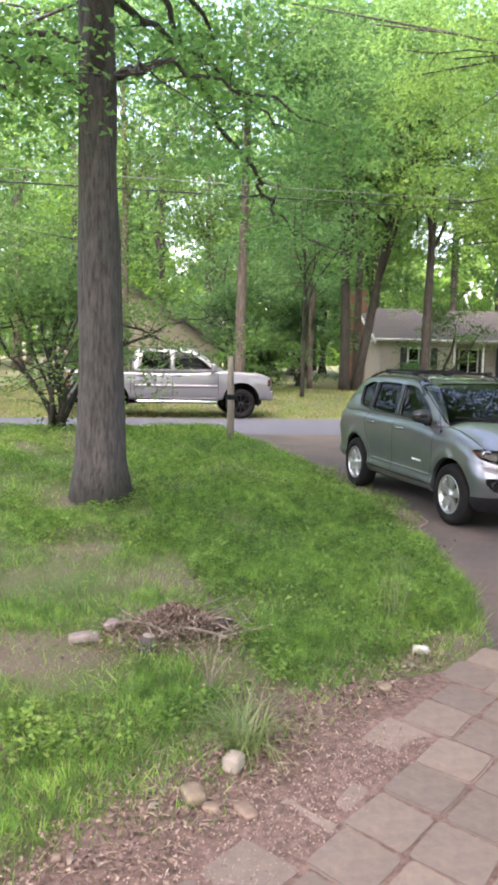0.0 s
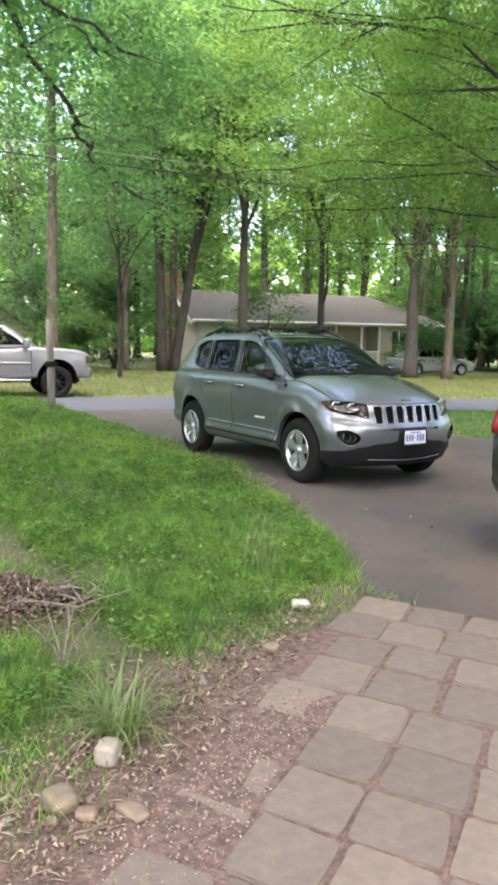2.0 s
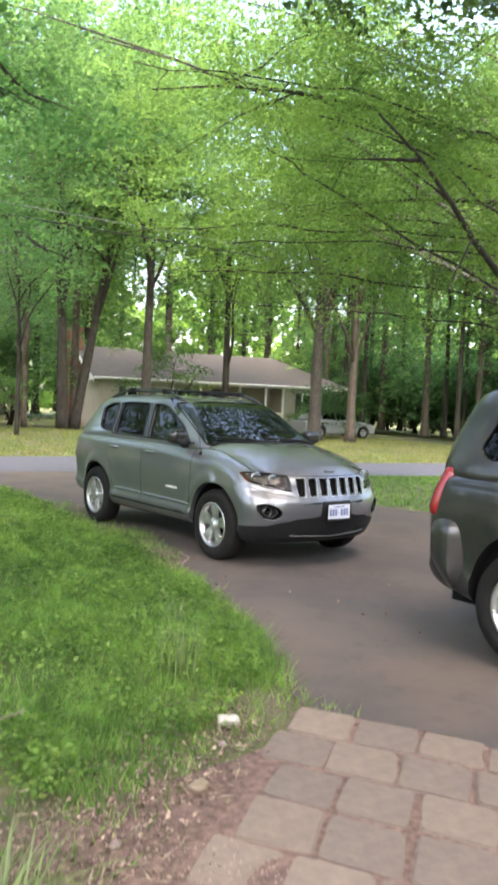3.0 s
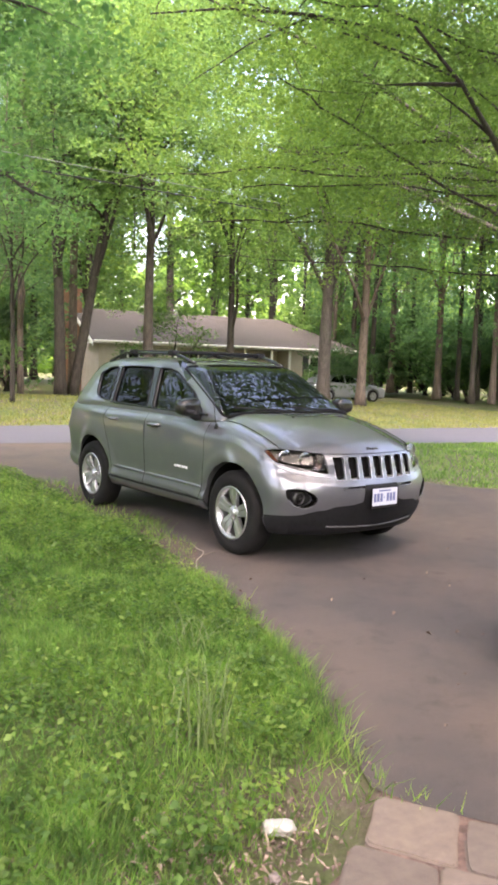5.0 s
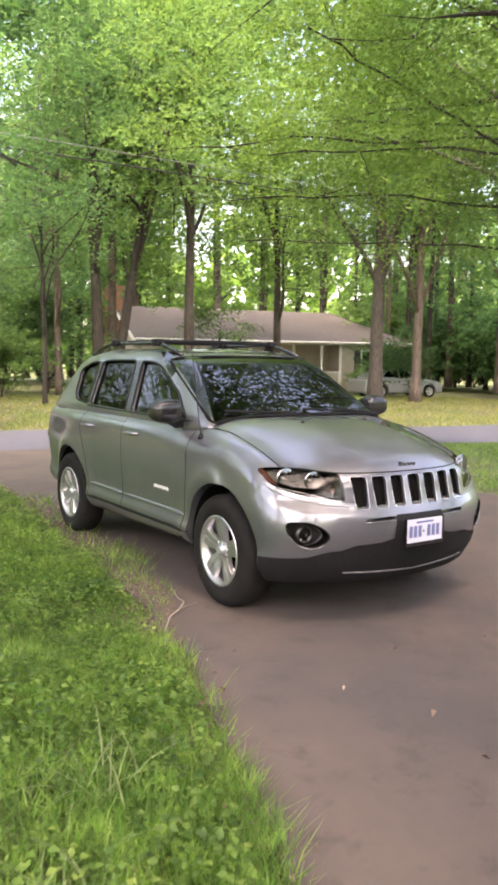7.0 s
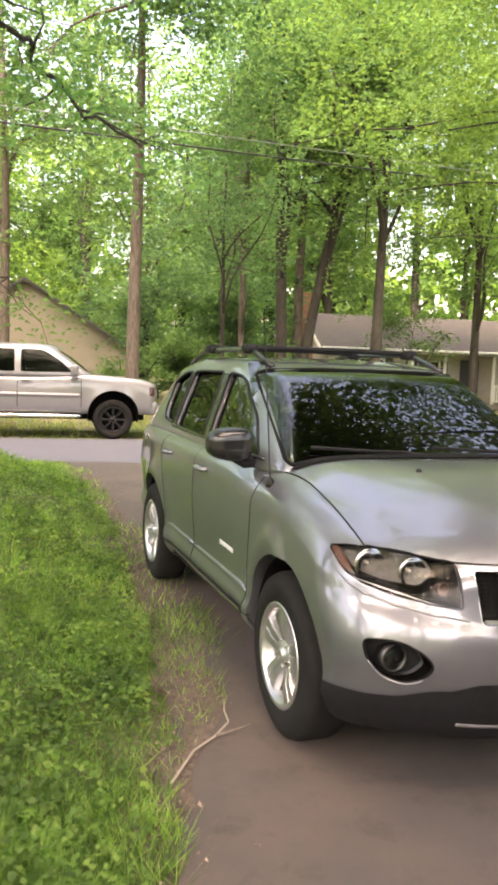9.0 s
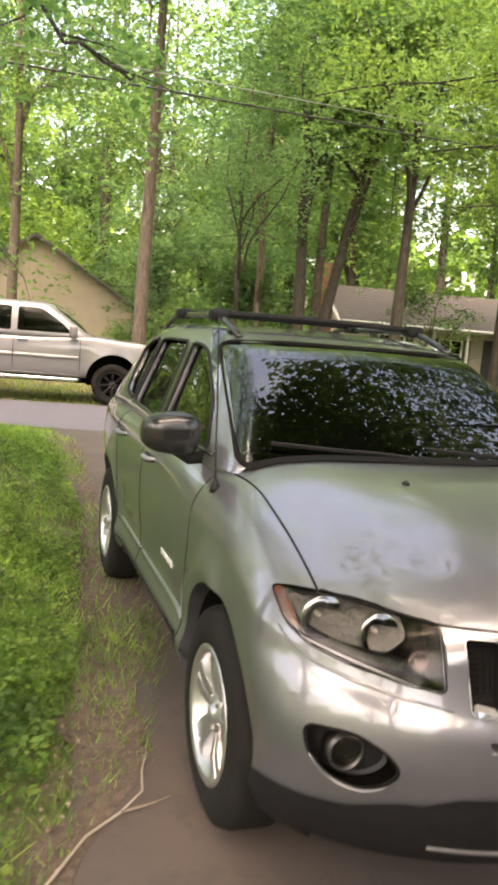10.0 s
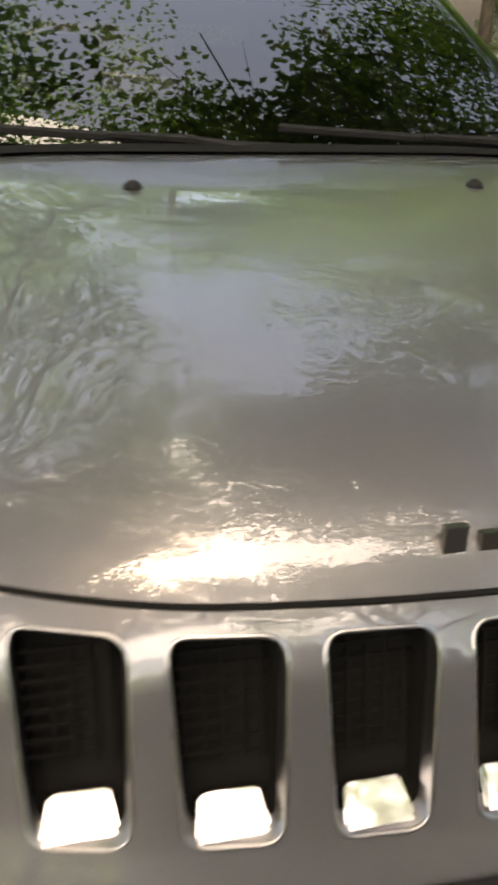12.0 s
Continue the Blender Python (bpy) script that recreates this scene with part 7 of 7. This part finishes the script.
edge_pts = [(PX + UX * s + UY * d, PY + UY * s - UX * d) for s in np.linspace(0.2, 5, 40) for d in (0.2, 0.35, 0.5, 0.7)]
litter("leaf_litter", 2600, edge_pts, 0.08, 0.026, "dry brown leaves and chips beside the path")
litter("drive_edge_litter", 700, [(float(drive_left_np(v)) - 0.05, v) for v in np.linspace(-4.5, 7, 60)], 0.07, 0.024, "dry leaves along the driveway edge")
litter("drive_leaves", 60, [(x, y) for x in np.linspace(-1.6, 3.5, 8) for y in np.linspace(-4.5, -2.4, 5)], 0.4, 0.035, "single leaves scattered on the driveway", 0.02)
M_GRIT = mat("pale_grit", (0.27, 0.2, 0.17), 0.95, var=0.35, scale=40)
bed_pts = edge_pts + [(PX + UX * s + UY * d, PY + UY * s - UX * d) for s in np.linspace(1.6, 5, 40) for d in (-0.24, -0.15, -0.05, 0.05)]
litter("gravel_chips", 5200, bed_pts, 0.07, 0.014, "small pale chips of stone in the soil", 0.006, M_GRIT)

# straw and thin sticks lying on the soil and round the heap
M_STRAW = mat("pale_straw", (0.36, 0.29, 0.2), 0.9)
_nt = M_STRAW.node_tree
_g = _nt.nodes.new("ShaderNodeNewGeometry")
_nt.links.new(ramp(_nt, _g.outputs["Random Per Island"], [(0.0, (0.1, 0.07, 0.052)), (0.6, (0.2, 0.15, 0.108)), (1.0, (0.38, 0.31, 0.23))]), _nt.nodes["Principled BSDF"].inputs["Base Color"])
n = 900
spot = grng.uniform(0, 1, n)
sx_, dx_ = grng.uniform(0.3, 4.6, n), np.abs(grng.normal(scale=0.4, size=n)) + 0.05
x = np.where(spot < 0.6, PX + UX * sx_ + UY * dx_, -4.9 + grng.normal(scale=0.42, size=n))
y = np.where(spot < 0.6, PY + UY * sx_ - UX * dx_, -4.3 + grng.normal(scale=0.36, size=n))
c = np.stack([x, y, ground_z(x, y) + grng.uniform(0.008, 0.03, n)], 1)
tagged(new("straw", leaf_mesh("straw", c, grng.normal(scale=0.25, size=(n, 3)) + np.array([0, 0, 1.0]), 0.075, M_STRAW, grng, 0.06, 0.09)), "pale dry straw and thin sticks on the bare soil", "straw", kind="stuff")

# heap of dead leaves and sticks
heap = thing("brush_heap", pose(-4.72, -3.92, float(ground_z(-4.72, -3.92))), "heap of dead brown leaves, bark and sticks on the lawn", "brush heap")
n = 3200
rr, aa = np.abs(grng.normal(scale=0.24, size=n)), grng.uniform(0, 6.28, n)
c = np.stack([rr * np.cos(aa) * 1.25, rr * np.sin(aa) * 0.8, 0.2 * np.exp(-(rr / 0.3) ** 2) * grng.uniform(0.3, 1.2, n) + 0.005], 1)
part("dead_leaves", leaf_mesh("dead_leaves", c, grng.normal(scale=0.7, size=(n, 3)) + np.array([0, 0, 0.6]), 0.03, M_DEAD, grng, 0.3, 0.4), M_DEAD, heap)
for k in range(70):
    a, l = grng.uniform(0, 6.28), grng.uniform(0.12, 0.5)
    p = Vector((grng.normal() * 0.25, grng.normal() * 0.16, grng.uniform(0.04, 0.14)))
    dv = Vector((math.cos(a), math.sin(a), grng.uniform(-0.15, 0.35))) * l
    part("stick", Shape().tube([p - dv * 0.5, p + Vector((0.01, 0.01, 0.015)), p + dv * 0.5], [0.006, 0.005, 0.003], 5), M_TWIG, heap)
for k in range(5):
    a = grng.uniform(0, 6.28)
    p = Vector((0.12 + 0.1 * k * 0.6, 0.05 * math.cos(k), 0.06))
    part("bark_chunk", Shape().box((-0.09, -0.035, -0.02), (0.09, 0.035, 0.03), Matrix.Translation(p) @ pose(0, 0, 0, 20 * k, 15, 50 * k)), M_BARK_DARK, heap, bevel=0.012)


stump = thing("tree_stump", pose(-4.97, -4.21, float(ground_z(-4.97, -4.21))), "small cut grey stump beside the brush heap", "tree stump")
part("stump_wood", Shape().tube([(0, 0, -0.03), (0.0, 0.0, 0.03), (0.008, 0.004, 0.09), (0.014, 0.004, 0.13)], [0.085, 0.062, 0.052, 0.05], 12, bumpy=0.14), M_BARK, stump, smooth=True)
part("cut_face", Shape().tube([(0.014, 0.004, 0.126), (0.015, 0.004, 0.134)], [0.047, 0.044], 12), M_WOOD, stump)


def rock(name, x, y, sx, sy, sz, seed, label, material=None, sink=0.3, square=0.35):
    bm = bmesh.new()
    bmesh.ops.create_icosphere(bm, subdivisions=3, radius=1)
    for v in bm.verts:
        k = 1 + 0.5 * noise.noise(v.co * 1.1 + Vector((seed * 3.1, 0, 0))) + 0.2 * noise.noise(v.co * 3 + Vector((0, seed, 0)))
        p = v.co * k
        m = max(abs(p.x), abs(p.y), abs(p.z))
        p = p.lerp(p / m, square)
        v.co = Vector((p.x * sx, p.y * sy, p.z * sz)) * 0.72
    me = bpy.data.meshes.new(name)
    bm.to_mesh(me)
    bm.free()
    me.shade_smooth()
    me.materials.append(material or M_PALE)
    ob = new(name, me)
    ob.matrix_world = pose(x, y, float(ground_z(x, y)) + sz * (1 - sink), 0, 0, seed * 47)
    return tagged(ob, label, "stone")


M_BROWNSTONE = mat("brown_stone", (0.17, 0.12, 0.09), 0.9, var=0.25, scale=12, bumps=0.4)
M_TANSTONE = mat("tan_stone", (0.17, 0.13, 0.09), 0.85, var=0.2, scale=10, bumps=0.4)
M_PINKSTONE = mat("pink_stone", (0.19, 0.15, 0.135), 0.9, var=0.3, scale=9, bumps=0.5, bscale=50)
rock("stone", -4.80, -5.80, 0.075, 0.06, 0.06, 1, "pale squarish stone at the path edge", square=0.9)
rock("stone", -5.06, -6.01, 0.10, 0.07, 0.042, 2, "worn tan stone half sunk in the soil", M_TANSTONE, square=0.75)
rock("stone", -3.08, -4.62, 0.085, 0.045, 0.035, 3, "white flat stone at the edge of the lawn", mat("white_stone", (0.36, 0.34, 0.31), 0.8, var=0.12, scale=12, bumps=0.3))
rock("stone", -4.85, -6.18, 0.10, 0.055, 0.022, 6, "flat brown stone sunk in the soil", M_BROWNSTONE, square=0.6)
rock("stone", -5.0, -6.12, 0.055, 0.045, 0.025, 7, "flat brown stone sunk in the soil", M_BROWNSTONE, square=0.6)
rock("stone", -3.62, -5.14, 0.07, 0.05, 0.03, 8, "tan stone lying beside the path", M_TANSTONE)
rock("stone", -5.37, -3.9, 0.15, 0.08, 0.05, 4, "flat pinkish stone beside the brush heap", M_PINKSTONE, square=0.6)
rock("stone", -5.14, -3.7, 0.10, 0.07, 0.05, 5, "grey stone beside the brush heap", M_PINKSTONE)
for k in range(44):
    s_, d_ = grng.uniform(0.6, 4.6), grng.uniform(0.02, 0.6)
    x, y = PX + UX * s_ + UY * d_, PY + UY * s_ - UX * d_
    r = grng.uniform(0.01, 0.028)
    tagged(rock("pebble", x, y, r * 1.3, r, r * 0.7, 10 + k, "small worn stone in the soil", M_PINKSTONE if k % 3 == 0 else M_BROWNSTONE), group="pebbles by the path")


def tuft(x, y, n, length, width, material, label, spread=0.06, seed=1, droop=1.0):
    r = np.random.default_rng(seed)
    root = thing("grass_tuft", pose(x, y, float(ground_z(x, y))), label, "grass")
    for k in range(n):
        s = Shape()
        a = r.uniform(0, 6.28)
        l = length * r.uniform(0.6, 1.15)
        o = Vector((r.normal() * spread, r.normal() * spread, -0.02))
        out = r.uniform(0.3, 1.0) * droop
        d, sd = Vector((math.cos(a), math.sin(a), 0)), Vector((-math.sin(a), math.cos(a), 0)) * width * 0.5
        pts = []
        for q in range(6):
            t = q / 5
            pts.append(o + d * l * out * t * (0.6 + 0.6 * t) + Vector((0, 0, l * (t * 1.1 - out * 0.85 * t * t))))
        b = len(s.v)
        for q, p in enumerate(pts):
            w = 1 - 0.9 * (q / 5) ** 2
            s.v += [tuple(p - sd * w), tuple(p + sd * w)]
            if q:
                s.f.append((b + 2 * q - 2, b + 2 * q - 1, b + 2 * q + 1, b + 2 * q))
        part("blade", s, material, root)


M_TUFT = leaf_mat("tuft_blade", (0.075, 0.115, 0.045), (0.15, 0.2, 0.085), (0.4, 0.4, 0.24), 0.35)
tuft(-4.68, -5.62, 130, 0.42, 0.010, M_TUFT, "arching tuft of long striped grass by the path", 0.06, 1)
tuft(-2.95, -3.95, 46, 0.46, 0.008, M_TUFT, "upright clump of tall thin grass on the lawn", 0.05, 2, 0.4)
tuft(-2.42, -2.98, 26, 0.4, 0.008, M_TUFT, "few tall pale grass stalks in the lawn", 0.08, 3)
tuft(-2.75, -3.4, 20, 0.3, 0.009, M_TUFT, "tall pale grass stalks near the driveway", 0.1, 4)

# fallen twigs
tw = [(-1.45, -1.62), (-1.30, -1.40), (-1.17, -1.28), (-1.08, -1.18), (-1.06, -1.05), (-1.02, -0.92)]
pts = [Vector((a, b, float(ground_z(a, b)) + 0.018 + 0.008 * (i % 2))) for i, (a, b) in enumerate(tw)]
twig = thing("fallen_twig", pose(0, 0, 0), "pale crooked fallen twig on the driveway", "twig")
part("stem", Shape().tube(pts, [0.006, 0.005, 0.005, 0.004, 0.004, 0.002], 6), mat("pale_twig", (0.3, 0.25, 0.2), 0.9), twig)
part("side_shoot", Shape().tube([pts[2], pts[2] + Vector((0.1, 0.0, 0.02)), pts[2] + Vector((0.18, 0.05, 0.01))], [0.006, 0.004, 0.002], 5), M_TWIG, twig)
sap = thing("bare_sapling", pose(-4.68, -4.83, float(ground_z(-4.68, -4.83))), "small bare twiggy sapling beside the brush heap", "sapling")
for k in range(7):
    a = k * 0.9
    part("shoot", Shape().tube([(0, 0, 0), (0.05 * math.cos(a), 0.05 * math.sin(a), 0.12), (0.22 * math.cos(a), 0.22 * math.sin(a), 0.3 + 0.04 * (k % 3))], [0.005, 0.004, 0.0015], 5), M_TWIG, sap)
